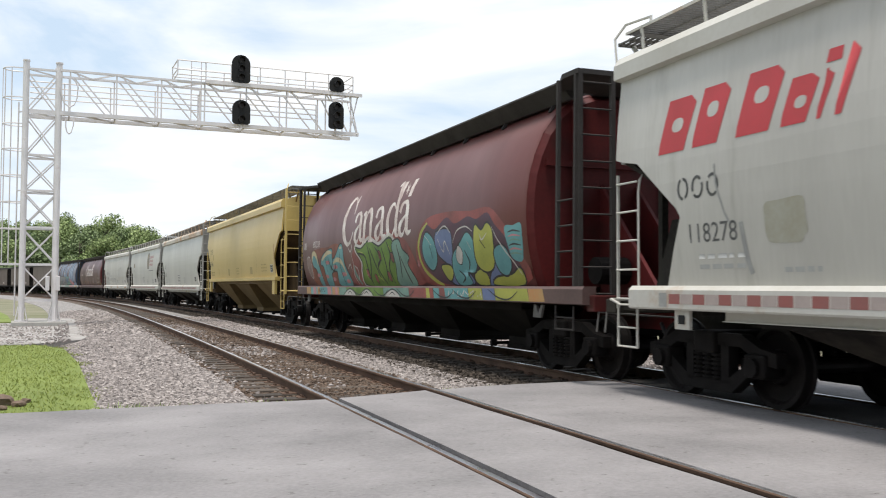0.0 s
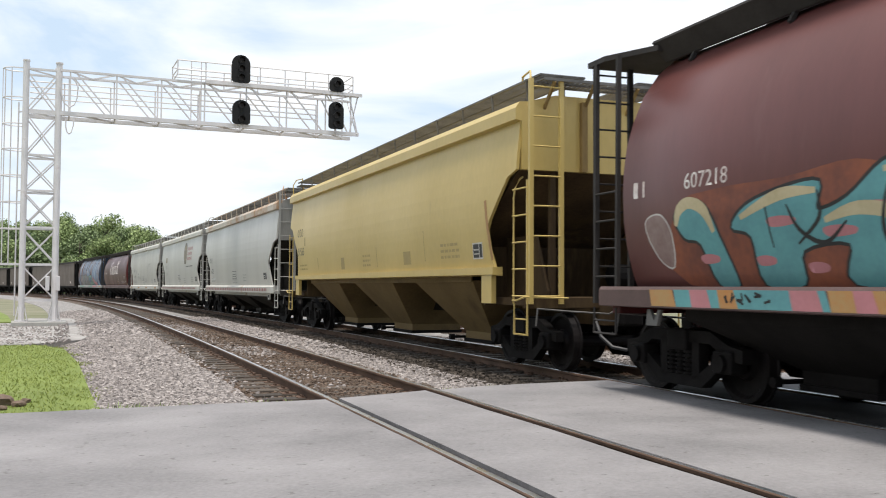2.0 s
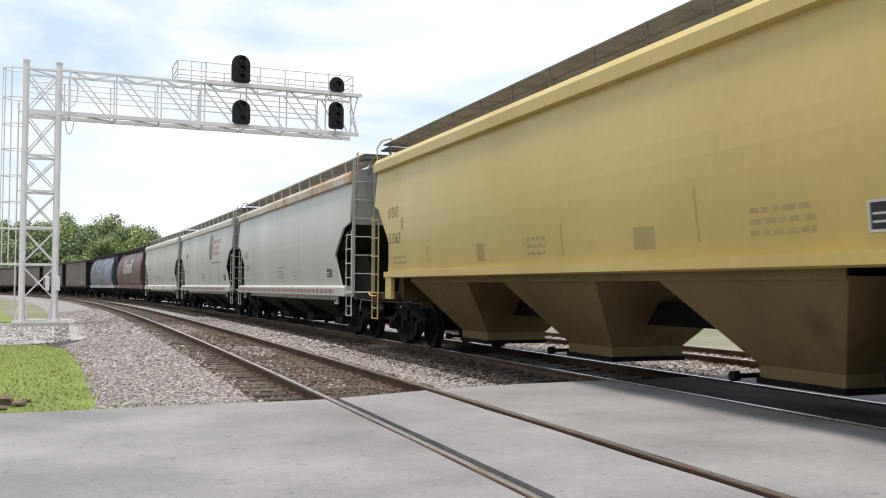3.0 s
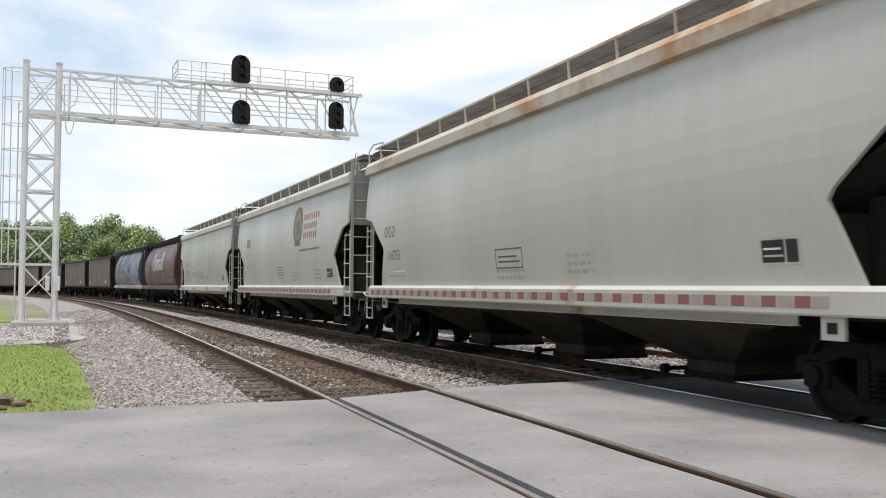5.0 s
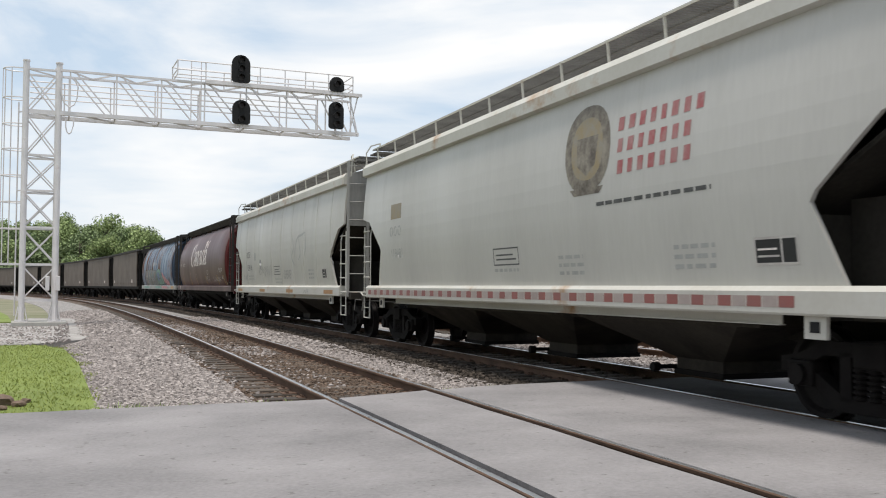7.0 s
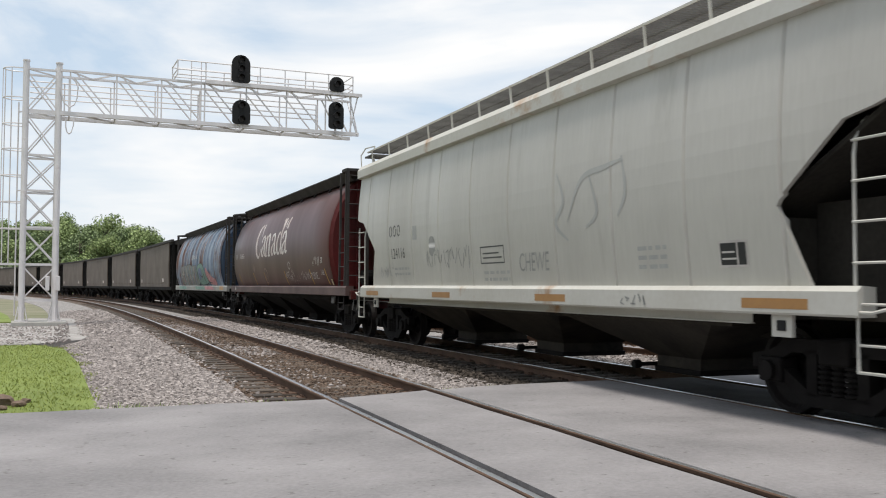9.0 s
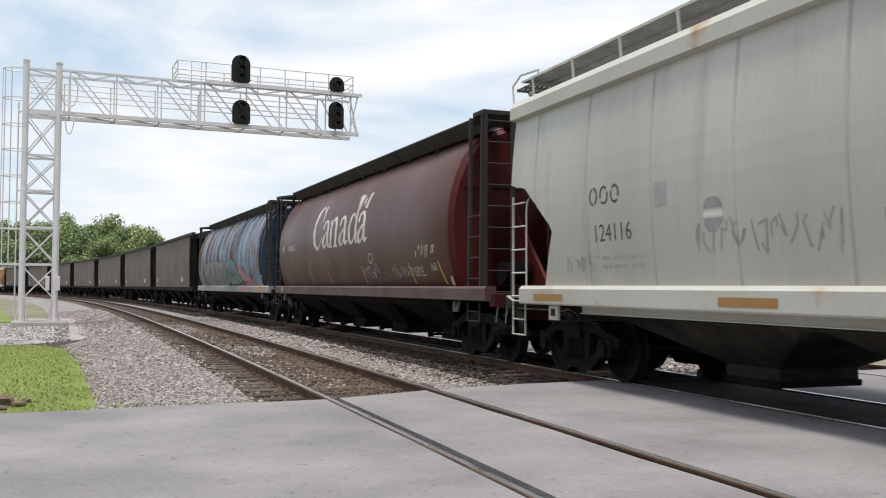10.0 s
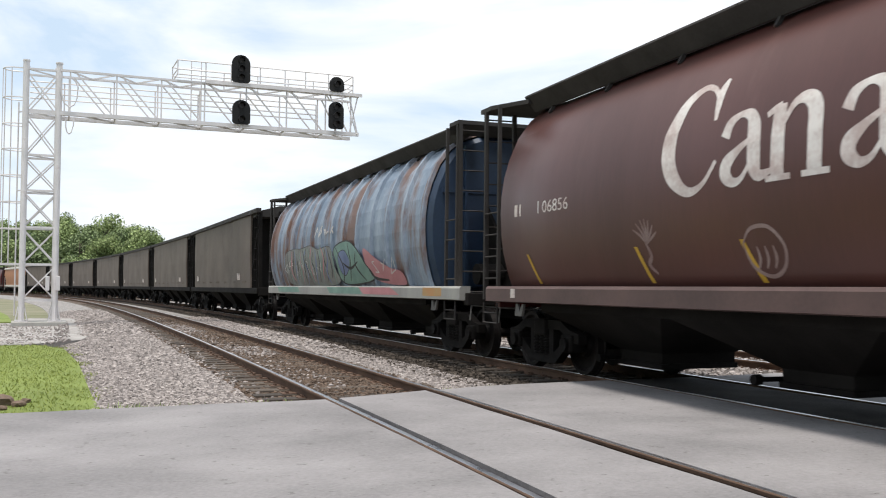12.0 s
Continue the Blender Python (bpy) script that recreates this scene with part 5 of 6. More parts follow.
LETTER_A = ([(0.06, 2.86, 0.15), (0.13, 3.00, 0.12), (0.29, 3.07, 0.07), (0.44, 3.04, 0.13), (0.51, 2.92, 0.19), (0.53, 2.70, 0.20), (0.54, 2.52, 0.19), (0.62, 2.41, 0.12), (0.82, 2.45, 0.04)],
            [(0.46, 2.79, 0.06), (0.28, 2.70, 0.09), (0.11, 2.58, 0.17), (0.10, 2.46, 0.17), (0.22, 2.38, 0.10), (0.36, 2.42, 0.06), (0.48, 2.56, 0.05)])
LETTERS = (
    (0.00, ([(0.92, 3.34, 0.06), (0.78, 3.46, 0.06), (0.58, 3.50, 0.08), (0.33, 3.37, 0.16), (0.17, 3.09, 0.24), (0.13, 2.84, 0.27), (0.20, 2.60, 0.24), (0.38, 2.42, 0.16), (0.58, 2.35, 0.10), (0.82, 2.43, 0.06), (1.02, 2.64, 0.05)],
            [(1.00, 3.53, 0.05), (0.94, 3.38, 0.13), (0.95, 3.08, 0.05)])),
    (1.10, LETTER_A),
    (1.80, ([(0.00, 2.99, 0.06), (0.12, 3.04, 0.07), (0.20, 3.06, 0.08)], [(0.18, 3.07, 0.18), (0.18, 2.72, 0.19), (0.18, 2.36, 0.19)], [(0.01, 2.36, 0.06), (0.18, 2.36, 0.06), (0.36, 2.36, 0.06)],
            [(0.24, 2.86, 0.05), (0.37, 3.04, 0.08), (0.52, 3.08, 0.13), (0.65, 2.99, 0.19), (0.68, 2.78, 0.19), (0.68, 2.36, 0.19)], [(0.51, 2.36, 0.06), (0.68, 2.36, 0.06), (0.87, 2.36, 0.06)])),
    (2.80, LETTER_A),
    (3.61, ([(0.64, 2.97, 0.06), (0.42, 3.09, 0.07), (0.22, 2.98, 0.14), (0.12, 2.75, 0.20), (0.18, 2.50, 0.18), (0.34, 2.38, 0.09), (0.50, 2.42, 0.06), (0.64, 2.56, 0.06)],
            [(0.66, 3.52, 0.15), (0.70, 3.10, 0.18), (0.72, 2.52, 0.18), (0.77, 2.41, 0.11), (0.92, 2.38, 0.04)], [(0.46, 3.47, 0.05), (0.58, 3.51, 0.07), (0.68, 3.55, 0.05)])),
    (4.48, LETTER_A))


def canada_word(parent, y, label):
    """The country's name in a serif face, with the flag mark over the last letter."""
    for u, strokes in LETTERS:
        bm = bmesh.new()
        for k, pts in enumerate(strokes):
            pen(bm, pts, y + 0.06 - u, 0.0004 * k)
        lay_decal("letter", bm, M_LETTER_WHITE, parent, tank_profile, 0.008, label)
    for a, w in ((4.22, 0.20), (4.83, 0.20)):
        b = y + 0.04 - a
        decal("flag_bar", [[(b, 3.17), (b - w, 3.17), (b - w - 0.13, 3.53), (b - 0.13, 3.53)]], M_LETTER_WHITE, parent, tank_profile, 0.009)
    leaf = []
    for k in range(14):
        t = 2 * math.pi * k / 14
        r = 0.15 if k % 2 == 0 else 0.065
        leaf.append((y - 4.66 + r * 0.75 * math.sin(t), 3.34 + r * math.cos(t)))
    decal("flag_leaf", [leaf], M_LETTER_WHITE, parent, tank_profile, 0.009)


def sill_stripes(parent, y0, y1):
    n = int((y0 - y1) / 0.23)
    for i in range(n):
        y = y0 - 0.23 * i
        bars("reflector", [(y, 1.125, 0.215, 0.11)], M_REFL_RED if i % 2 == 0 else M_REFL_WHITE, parent, sill_profile)


def data_block(parent, y, z, w, rows, material, profile=flat_profile, seed=1):
    """Small unreadable stencil lines, as bars."""
    rnd = random.Random(seed)
    r = []
    for i in range(rows):
        u = 0.0
        while u < w:
            k = rnd.uniform(0.08, 0.2)
            r.append((y - u, z - i * 0.11, min(k, w - u), 0.05))
            u += k + rnd.uniform(0.03, 0.07)
    bars("stencil", r, material, parent, profile)


def panel_sign(parent, y, z, w, h, back, edge):
    p = bars("data_panel", [(y, z, w, h)], G_INK, parent, flat_profile, 0.008, "small black data panel with pale border")
    t = 0.025
    bars("panel_border", [(y, z, w, t), (y, z + h - t, w, t), (y, z, t, h), (y - w + t, z, t, h), (y - w * 0.62, z, t, h), (y - 0.05, z + 0.08, w * 0.5, 0.02), (y - 0.05, z + 0.15, w * 0.45, 0.02)], G_WHITE, p, flat_profile, 0.012)


def open_box(parent, y, z, w, h, material):
    t = 0.022
    bars("stencil_box", [(y, z, w, t), (y, z + h - t, w, t), (y, z, t, h), (y - w + t, z, t, h), (y - 0.1, z + h * 0.3, w - 0.2, 0.025), (y - 0.1, z + h * 0.55, w - 0.3, 0.025)], material, parent, flat_profile)


def mark_bars(parent, y, z, h, w, n, material, profile):
    """Reporting mark as plain open blocks."""
    for i in range(n):
        u = y - i * (w + 0.07) - w / 2
        ring = [(u + (w / 2 - 0.03) * math.cos(t * math.pi / 8), z + h / 2 + (h / 2 - 0.03) * math.sin(t * math.pi / 8)) for t in range(17)]
        decal("reporting_mark", [[ring[k], ring[k + 1], ((ring[k + 1][0] - u) * 1.55 + u, (ring[k + 1][1] - z - h / 2) * 1.35 + z + h / 2), ((ring[k][0] - u) * 1.55 + u, (ring[k][1] - z - h / 2) * 1.35 + z + h / 2)] for k in range(16) if (k + i * 5) % 16 not in (3, 11)], material, parent, profile)


def paint_a(c):
    # the road's name in red, as plain slanted blocks
    for y, w, h, hole in ((7.08, 0.62, 0.60, 0.5), (6.42, 0.56, 0.62, 0.6), (5.66, 0.62, 0.62, 0.6), (4.98, 0.46, 0.44, 0.45), (4.50, 0.17, 0.44, 0), (4.27, 0.20, 0.62, 0)):
        z, k = 2.84, 0.26
        decal("name_block", [[(y, z), (y - w + 0.12, z), (y - w - k * h + 0.06, z + h * 0.85), (y - w - k * h + 0.16, z + h), (y - k * h - 0.04, z + h), (y - 0.02, z + 0.1)]], M_LETTER_RED, c, flat_profile, 0.008)
        if hole:
            zc = z + h * hole
            decal("name_counter", [blob(y - w * 0.48 - k * h * hole, zc, w * 0.17, h * 0.13, 0.25, 2.5, 0.05)], M_WHITE2, c, flat_profile, 0.011)
    decal("name_block", [[(4.39, 3.33), (4.20, 3.33), (4.18, 3.45), (4.36, 3.45)]], M_LETTER_RED, c, flat_profile, 0.008)
    mark_bars(c, 6.70, 2.28, 0.25, 0.20, 3, M_LETTER_BLACK, flat_profile)
    words("number", "118278", M_LETTER_BLACK, c, flat_profile, 6.58, 1.80, 0.30, squash=1.0)
    decal("spray_patch", [blob(4.96, 1.95, 0.31, 0.21, 0.0, 4, 0.15, 4)], G_TAN, c, flat_profile, 0.007, "buffed-out tan spray patch")
    data_block(c, 6.38, 1.62, 0.85, 2, M_LETTER_GREY, seed=3)
    data_block(c, 5.02, 1.46, 0.5, 1, M_LETTER_GREY, seed=4)
    decal("drip", [stroke([(6.02, 2.62), (6.0, 2.40), (5.88, 2.10), (5.80, 1.98)], 0.03), stroke([(5.62, 1.98), (5.56, 1.6), (5.5, 1.45)], 0.07)], G_SCRAWL, c, flat_profile, 0.007)
    sill_stripes(c, 6.85, -6.8)
    bars("sill_plate", [(7.05, 1.09, 0.16, 0.16)], G_SCRAWL, c, sill_profile)


def paint_b(c):
    canada_word(c, 3.70, "large faded white country name")
    words("number", "607218", M_LETTER_WHITE, c, tank_profile, 6.85, 2.40, 0.25, squash=1.05)
    bars("reporting_mark", [(7.9, 2.38, 0.10, 0.19), (7.7, 2.38, 0.05, 0.19)], M_LETTER_WHITE, c, tank_profile)
    P = tank_profile
    # warm overspray behind the pieces
    for m, pts in ((G_RED, [(2.7, 2.2), (1.9, 2.5), (0.7, 2.42), (-0.3, 2.52), (-1.3, 2.2), (-1.75, 1.7), (-1.7, 1.34), (2.9, 1.34), (3.0, 1.8)]),
                   (G_RUST, [(7.0, 2.2), (6.3, 2.35), (5.2, 2.36), (4.3, 2.42), (3.7, 2.2), (3.5, 1.8), (3.6, 1.34), (7.0, 1.34)]),
                   (G_RED, [(-1.95, 2.3), (-2.45, 2.62), (-3.5, 2.68), (-4.6, 2.62), (-5.4, 2.62), (-6.0, 2.3), (-6.45, 1.9), (-6.4, 1.34), (-2.3, 1.34), (-1.8, 1.8)])):
        spray(c, P, m, pts, 0, 0)
    # teal and pink letters
    spray(c, P, G_TEAL, [(7.05, 2.10), (6.80, 2.24), (6.48, 2.18), (6.28, 1.86), (6.12, 1.34), (6.45, 1.34), (6.62, 1.78), (6.90, 1.86)], 1)
    spray_line(c, P, G_CREAM, [(7.04, 2.0), (6.95, 2.18), (6.75, 2.24), (6.5, 2.14), (6.36, 1.9)], 3, 0.13)
    spray(c, P, G_TEAL, [(6.05, 1.93), (5.78, 2.14), (5.22, 2.26), (4.75, 2.27), (4.80, 2.02), (4.42, 2.10), (4.0, 2.36), (3.72, 2.32), (3.62, 1.86), (3.28, 1.34), (4.50, 1.34), (4.46, 1.70), (5.05, 1.66), (5.15, 1.34), (5.70, 1.34), (5.76, 1.82)], 1)
    for y, z, w in ((6.5, 1.62, 0.16), (5.6, 1.58, 0.14), (5.3, 1.95, 0.2), (4.9, 1.50, 0.13), (4.55, 1.82, 0.2), (4.1, 2.0, 0.16), (3.85, 1.62, 0.2), (3.6, 1.44, 0.16)):
        spray(c, P, G_PINK, [(y + w, z + 0.03), (y, z + 0.05), (y - w, z + 0.02), (y - w * 0.8, z - 0.04), (y + w * 0.7, z - 0.05)], 2, 0)
    for pts in ([(5.9, 2.02), (5.3, 2.2), (4.8, 2.2)], [(4.72, 1.92), (4.3, 2.0), (3.85, 1.9), (3.6, 1.6)], [(4.0, 2.3), (3.8, 2.3)]):
        spray_line(c, P, G_CREAM, pts, 3, 0.12)
    for pts in ([(4.78, 2.2), (4.78, 1.95), (5.1, 1.72)], [(5.2, 2.1), (5.05, 1.85), (4.75, 1.72), (4.45, 1.9)], [(3.95, 2.2), (4.05, 1.8), (3.9, 1.36)], [(5.5, 2.1), (5.45, 1.7)]):
        spray_line(c, P, G_INK, pts, 4, 0.045)
    spray(c, P, G_GHOST, [(7.66, 2.06), (7.34, 2.14), (7.15, 1.9), (7.22, 1.55), (7.48, 1.66)], 1, 0.02, G_WHITE)
    # thin white figure sketched between the pieces
    for pts in ([(3.2, 2.3), (3.0, 2.42), (2.85, 2.28), (3.0, 2.16), (3.2, 2.3)], [(2.95, 2.2), (2.82, 1.85), (2.9, 1.6), (2.7, 1.36)], [(2.75, 1.82), (2.5, 1.7), (2.6, 1.45)], [(3.35, 1.75), (3.1, 1.85), (3.0, 1.65)]):
        spray_line(c, P, G_WHITE, pts, 3, 0.035)
    spray_line(c, P, G_SEA, [(2.8, 1.82), (2.75, 1.6), (2.45, 1.36)], 2, 0.14)
    # green piece
    spray(c, P, G_GREEN, [(2.58, 2.26), (2.05, 2.22), (1.42, 2.40), (0.90, 2.28), (0.58, 2.24), (-0.11, 2.40), (-0.51, 2.20), (-0.78, 2.01), (-0.50, 1.76), (-0.61, 1.34), (1.98, 1.34), (2.20, 1.60), (2.05, 1.90)], 1, 0.075, G_WHITE)
    spray(c, P, G_GREEN, [(2.52, 2.22), (2.05, 2.19), (1.42, 2.35), (0.90, 2.24), (0.58, 2.20), (-0.11, 2.35), (-0.48, 2.16), (-0.74, 2.01), (-0.46, 1.76), (-0.57, 1.34), (1.95, 1.34), (2.16, 1.60), (2.02, 1.90)], 2, 0.04)
    spray(c, P, G_SEA, [(-0.29, 2.21), (-0.73, 2.29), (-0.96, 2.08), (-1.32, 1.91), (-1.18, 1.76), (-1.49, 1.34), (-0.36, 1.34), (-0.44, 1.78)], 3)
    for pts in ([(2.35, 2.1), (1.75, 2.0), (1.6, 1.5), (1.5, 1.34)], [(1.55, 2.28), (1.35, 1.9), (1.55, 1.5)], [(1.35, 2.2), (1.0, 1.8), (0.75, 1.36)], [(0.95, 2.2), (0.55, 1.95), (0.85, 1.72), (0.45, 1.36)],
                [(0.45, 2.18), (0.25, 1.8), (0.35, 1.40)], [(0.1, 2.3), (-0.15, 2.0), (0.05, 1.7), (-0.1, 1.36)], [(-0.6, 2.2), (-0.75, 1.85), (-0.65, 1.5)], [(-0.8, 1.95), (-1.1, 1.5), (-1.2, 1.36)]):
        spray_line(c, P, G_INK, pts, 5, 0.06)
    for y, z in ((1.72, 1.62), (0.62, 2.02), (0.18, 1.55), (-0.25, 1.95), (1.15, 1.5)):
        spray(c, P, G_RED, [(y + 0.09, z + 0.08), (y - 0.06, z + 0.05), (y - 0.09, z - 0.12), (y + 0.05, z - 0.06)], 5, 0.02)
    for pts in ([(1.9, 1.9), (1.8, 1.5)], [(1.0, 1.55), (0.7, 1.45)], [(-0.05, 2.2), (-0.2, 2.1)], [(2.3, 2.15), (1.9, 2.1)]):
        spray_line(c, P, G_LIME, pts, 6, 0.04)
    # teal, blue and lime piece
    spray(c, P, G_PLUM, [(-2.11, 2.3), (-2.46, 2.50), (-2.9, 2.39), (-3.48, 2.58), (-3.91, 2.44), (-4.49, 2.53), (-4.89, 2.46), (-5.33, 2.54), (-5.63, 2.32), (-6.03, 2.09), (-6.3, 1.79), (-6.28, 1.34), (-3.4, 1.34), (-2.56, 1.50), (-2.12, 1.87)], 1, 0.03, G_RED)
    spray_line(c, P, G_LIME, [(-2.49, 2.54), (-2.12, 2.34), (-1.96, 2.03), (-2.12, 1.66), (-2.58, 1.43), (-2.95, 1.34)], 2, 0.09)
    spray(c, P, G_TEAL, [(-2.41, 2.35), (-2.82, 2.18), (-2.92, 1.84), (-2.61, 1.63), (-2.3, 1.76), (-2.19, 2.05)], 3)
    spray(c, P, G_BLUE, [(-2.95, 2.32), (-3.69, 2.3), (-3.65, 1.68), (-3.32, 1.77), (-2.97, 1.97)], 3)
    spray(c, P, G_BLUE, [(-3.35, 1.62), (-3.75, 1.70), (-4.3, 1.55), (-4.4, 1.36), (-3.5, 1.36)], 3)
    spray(c, P, G_LIME, [(-3.1, 1.7), (-3.51, 1.69), (-3.57, 1.56), (-3.34, 1.42), (-3.13, 1.57)], 4)
    spray(c, P, G_TEAL, [(-3.73, 1.87), (-4.13, 2.08), (-4.43, 2.25), (-4.69, 2.12), (-4.82, 1.84), (-4.6, 1.57), (-4.25, 1.56), (-4.33, 1.37), (-3.75, 1.35), (-3.62, 1.59)], 5)
    spray(c, P, G_WHITE, [(-4.03, 2.04), (-4.2, 1.91), (-4.09, 1.72), (-3.92, 1.75), (-3.9, 1.89)], 7, 0.015)
    spray(c, P, G_LIME, [(-4.55, 1.52), (-4.95, 1.60), (-5.1, 1.36), (-4.6, 1.36)], 4)
    spray(c, P, G_LIME, [(-4.8, 2.34), (-5.08, 2.25), (-5.33, 2.36), (-5.53, 2.18), (-5.47, 1.71), (-5.19, 1.57), (-4.88, 1.62), (-4.74, 1.8)], 6)
    spray(c, P, G_BLUE, [(-5.54, 1.73), (-5.76, 1.51), (-5.5, 1.4), (-5.32, 1.35), (-5.09, 1.35), (-5.31, 1.58)], 5)
    spray(c, P, G_TEAL, [(-5.55, 1.91), (-5.81, 1.98), (-6.03, 1.88), (-6.09, 1.66), (-5.9, 1.51), (-5.66, 1.54), (-5.53, 1.7)], 7)
    spray(c, P, G_LIME, [(-5.45, 1.46), (-6.03, 1.5), (-6.37, 1.6), (-6.37, 1.35), (-5.28, 1.35)], 6)
    spray(c, P, G_TEAL, [(-5.99, 2.26), (-6.3, 2.27), (-6.6, 2.26), (-6.55, 1.74), (-6.2, 1.75), (-6.09, 1.94)], 3, 0.0)
    for k in range(6):
        z = 1.82 + 0.07 * k
        spray_line(c, P, (G_SEA, G_PINK, G_INK)[k % 3], [(-6.12, z), (-6.3, z + 0.02), (-6.55, z - 0.01)], 5, 0.03)
    for pts in ([(-3.0, 2.28), (-3.2, 2.38), (-3.45, 2.42), (-3.7, 2.28)], [(-3.8, 2.1), (-4.0, 2.3), (-4.4, 2.36), (-4.7, 2.26)], [(-3.05, 2.2), (-3.3, 1.95), (-3.4, 2.15), (-3.6, 1.9)], [(-5.5, 2.3), (-5.75, 2.05), (-6.2, 1.7), (-6.4, 1.5)], [(-5.0, 2.2), (-5.1, 2.1), (-5.3, 2.2)], [(-2.35, 2.3), (-2.7, 2.1)], [(-4.45, 2.1), (-4.6, 1.95)]):
        spray_line(c, P, G_WHITE, pts, 9, 0.025)
    for pts in ([(-4.3, 1.95), (-4.45, 1.75), (-4.35, 1.6)], [(-3.9, 1.6), (-4.1, 1.48), (-3.9, 1.38)], [(-5.0, 2.1), (-5.2, 1.95)], [(-2.6, 2.1), (-2.7, 1.85)]):
        spray_line(c, P, G_INK, pts, 9, 0.04)
    # the sill is painted over too
    def on_sill(m, y0, y1, level):
        decal("spray_fill", [[(y0, 1.095), (y1, 1.095), (y1 + 0.08, 1.285), (y0 + 0.05, 1.285)]], m, c, sill_profile, 0.004 + 0.002 * level)
    for m, y0, y1 in ((G_ORANGE, 7.5, 7.0), (G_TEAL, 7.0, 4.6), (G_ORANGE, 4.6, 3.9), (G_SEA, 3.9, 3.2), (G_GREEN, 3.2, 0.2), (G_SEA, 0.2, -1.5), (G_RED, -1.5, -2.9), (G_TEAL, -2.9, -4.6), (G_LIME, -4.6, -5.2), (G_BLUE, -5.2, -5.7), (G_LIME, -5.7, -6.9), (G_ORANGE, -6.9, -7.4)):
        on_sill(m, y0, y1, 0)
    for m, y0, y1 in ((G_PINK, 6.7, 6.35), (G_ORANGE, 6.2, 5.9), (G_PINK, 5.1, 4.7), (G_PINK, 4.3, 4.05), (G_LIME, -2.5, -2.7), (G_RED, -3.2, -3.5)):
        on_sill(m, y0, y1, 1)
    for y in (2.9, 1.5, -0.4):
        decal("spray_fill", [[(y + 0.5, 1.095), (y - 0.5, 1.095), (y - 0.35, 1.18), (y - 0.1, 1.24), (y + 0.15, 1.23), (y + 0.35, 1.17)]], G_WHITE, c, sill_profile, 0.010)
        spray_line(c, sill_profile, G_INK, [(y + 0.6, 1.10), (y + 0.3, 1.20), (y, 1.255), (y - 0.3, 1.20), (y - 0.6, 1.10)], 4, 0.03)
        spray_line(c, sill_profile, G_INK, [(y + 0.2, 1.13), (y, 1.19), (y - 0.2, 1.13)], 4, 0.025)
    for y in (2.2, 0.5, -1.2, -3.3, -4.3, -5.9):
        spray_line(c, sill_profile, G_INK, [(y + 0.5, 1.27), (y + 0.1, 1.14), (y - 0.3, 1.12), (y - 0.6, 1.24)], 4, 0.025)
    scrawl_decal("tag", 6.2, 1.14, 0.8, 0.12, 31, G_INK, c, sill_profile, 0.025, 6)
    scrawl_decal("tag", -3.6, 1.12, 1.6, 0.14, 33, G_WHITE, c, sill_profile, 0.02, 8)


def paint_c(c):
    mark_bars(c, 7.05, 2.78, 0.24, 0.18, 3, M_LETTER_BLACK, flat_profile)
    words("number", "51563", M_LETTER_BLACK, c, flat_profile, 7.0, 2.23, 0.32, squash=1.0)
    panel_sign(c, -6.42, 1.78, 0.42, 0.28, M_LETTER_BLACK, M_LETTER_WHITE)
    decal("rust_streak", [stroke([(-7.0, 2.75), (-7.08, 2.3), (-7.2, 1.75)], 0.09)], M_AMBER, c, flat_profile, 0.007)
    for y, z, w, h in ((-2.75, 1.76, 0.45, 0.27), (2.15, 1.74, 0.32, 0.30)):
        bars("paint_patch", [(y, z, w, h)], M_YFADE, c, flat_profile, 0.006)
    data_block(c, 0.2, 2.0, 0.6, 3, M_YFADE, seed=8)
    data_block(c, -4.9, 2.05, 0.9, 3, M_YFADE, seed=9)
    data_block(c, 6.8, 1.9, 0.9, 2, M_YFADE, seed=10)
    decal("stain", [stroke([(4.6, 2.1), (4.55, 1.78)], 0.05), stroke([(-0.9, 2.2), (-0.92, 1.75)], 0.03), stroke([(-4.0, 2.4), (-4.05, 1.8)], 0.03), stroke([(6.1, 2.75), (6.1, 2.5)], 0.12)], M_YFADE, c, flat_profile, 0.006)


def paint_d(c):
    mark_bars(c, 6.55, 2.37, 0.24, 0.19, 3, M_LETTER_BLACK, flat_profile)
    words("number", "116753", M_LETTER_BLACK, c, flat_profile, 6.45, 1.88, 0.30, squash=1.0)
    open_box(c, 0.66, 1.60, 1.0, 0.32, M_LETTER_BLACK)
    data_block(c, 0.66, 1.54, 1.1, 2, M_LETTER_GREY, seed=12)
    data_block(c, -1.75, 1.72, 0.7, 3, M_LETTER_GREY, seed=13)
    data_block(c, 6.35, 1.62, 1.1, 2, M_LETTER_GREY, seed=14)
    panel_sign(c, -5.74, 1.53, 0.56, 0.27, M_LETTER_BLACK, M_LETTER_WHITE)
    open_box(c, 6.95, 1.42, 0.3, 0.18, M_LETTER_GREY)
    sill_stripes(c, 7.5, -6.8)


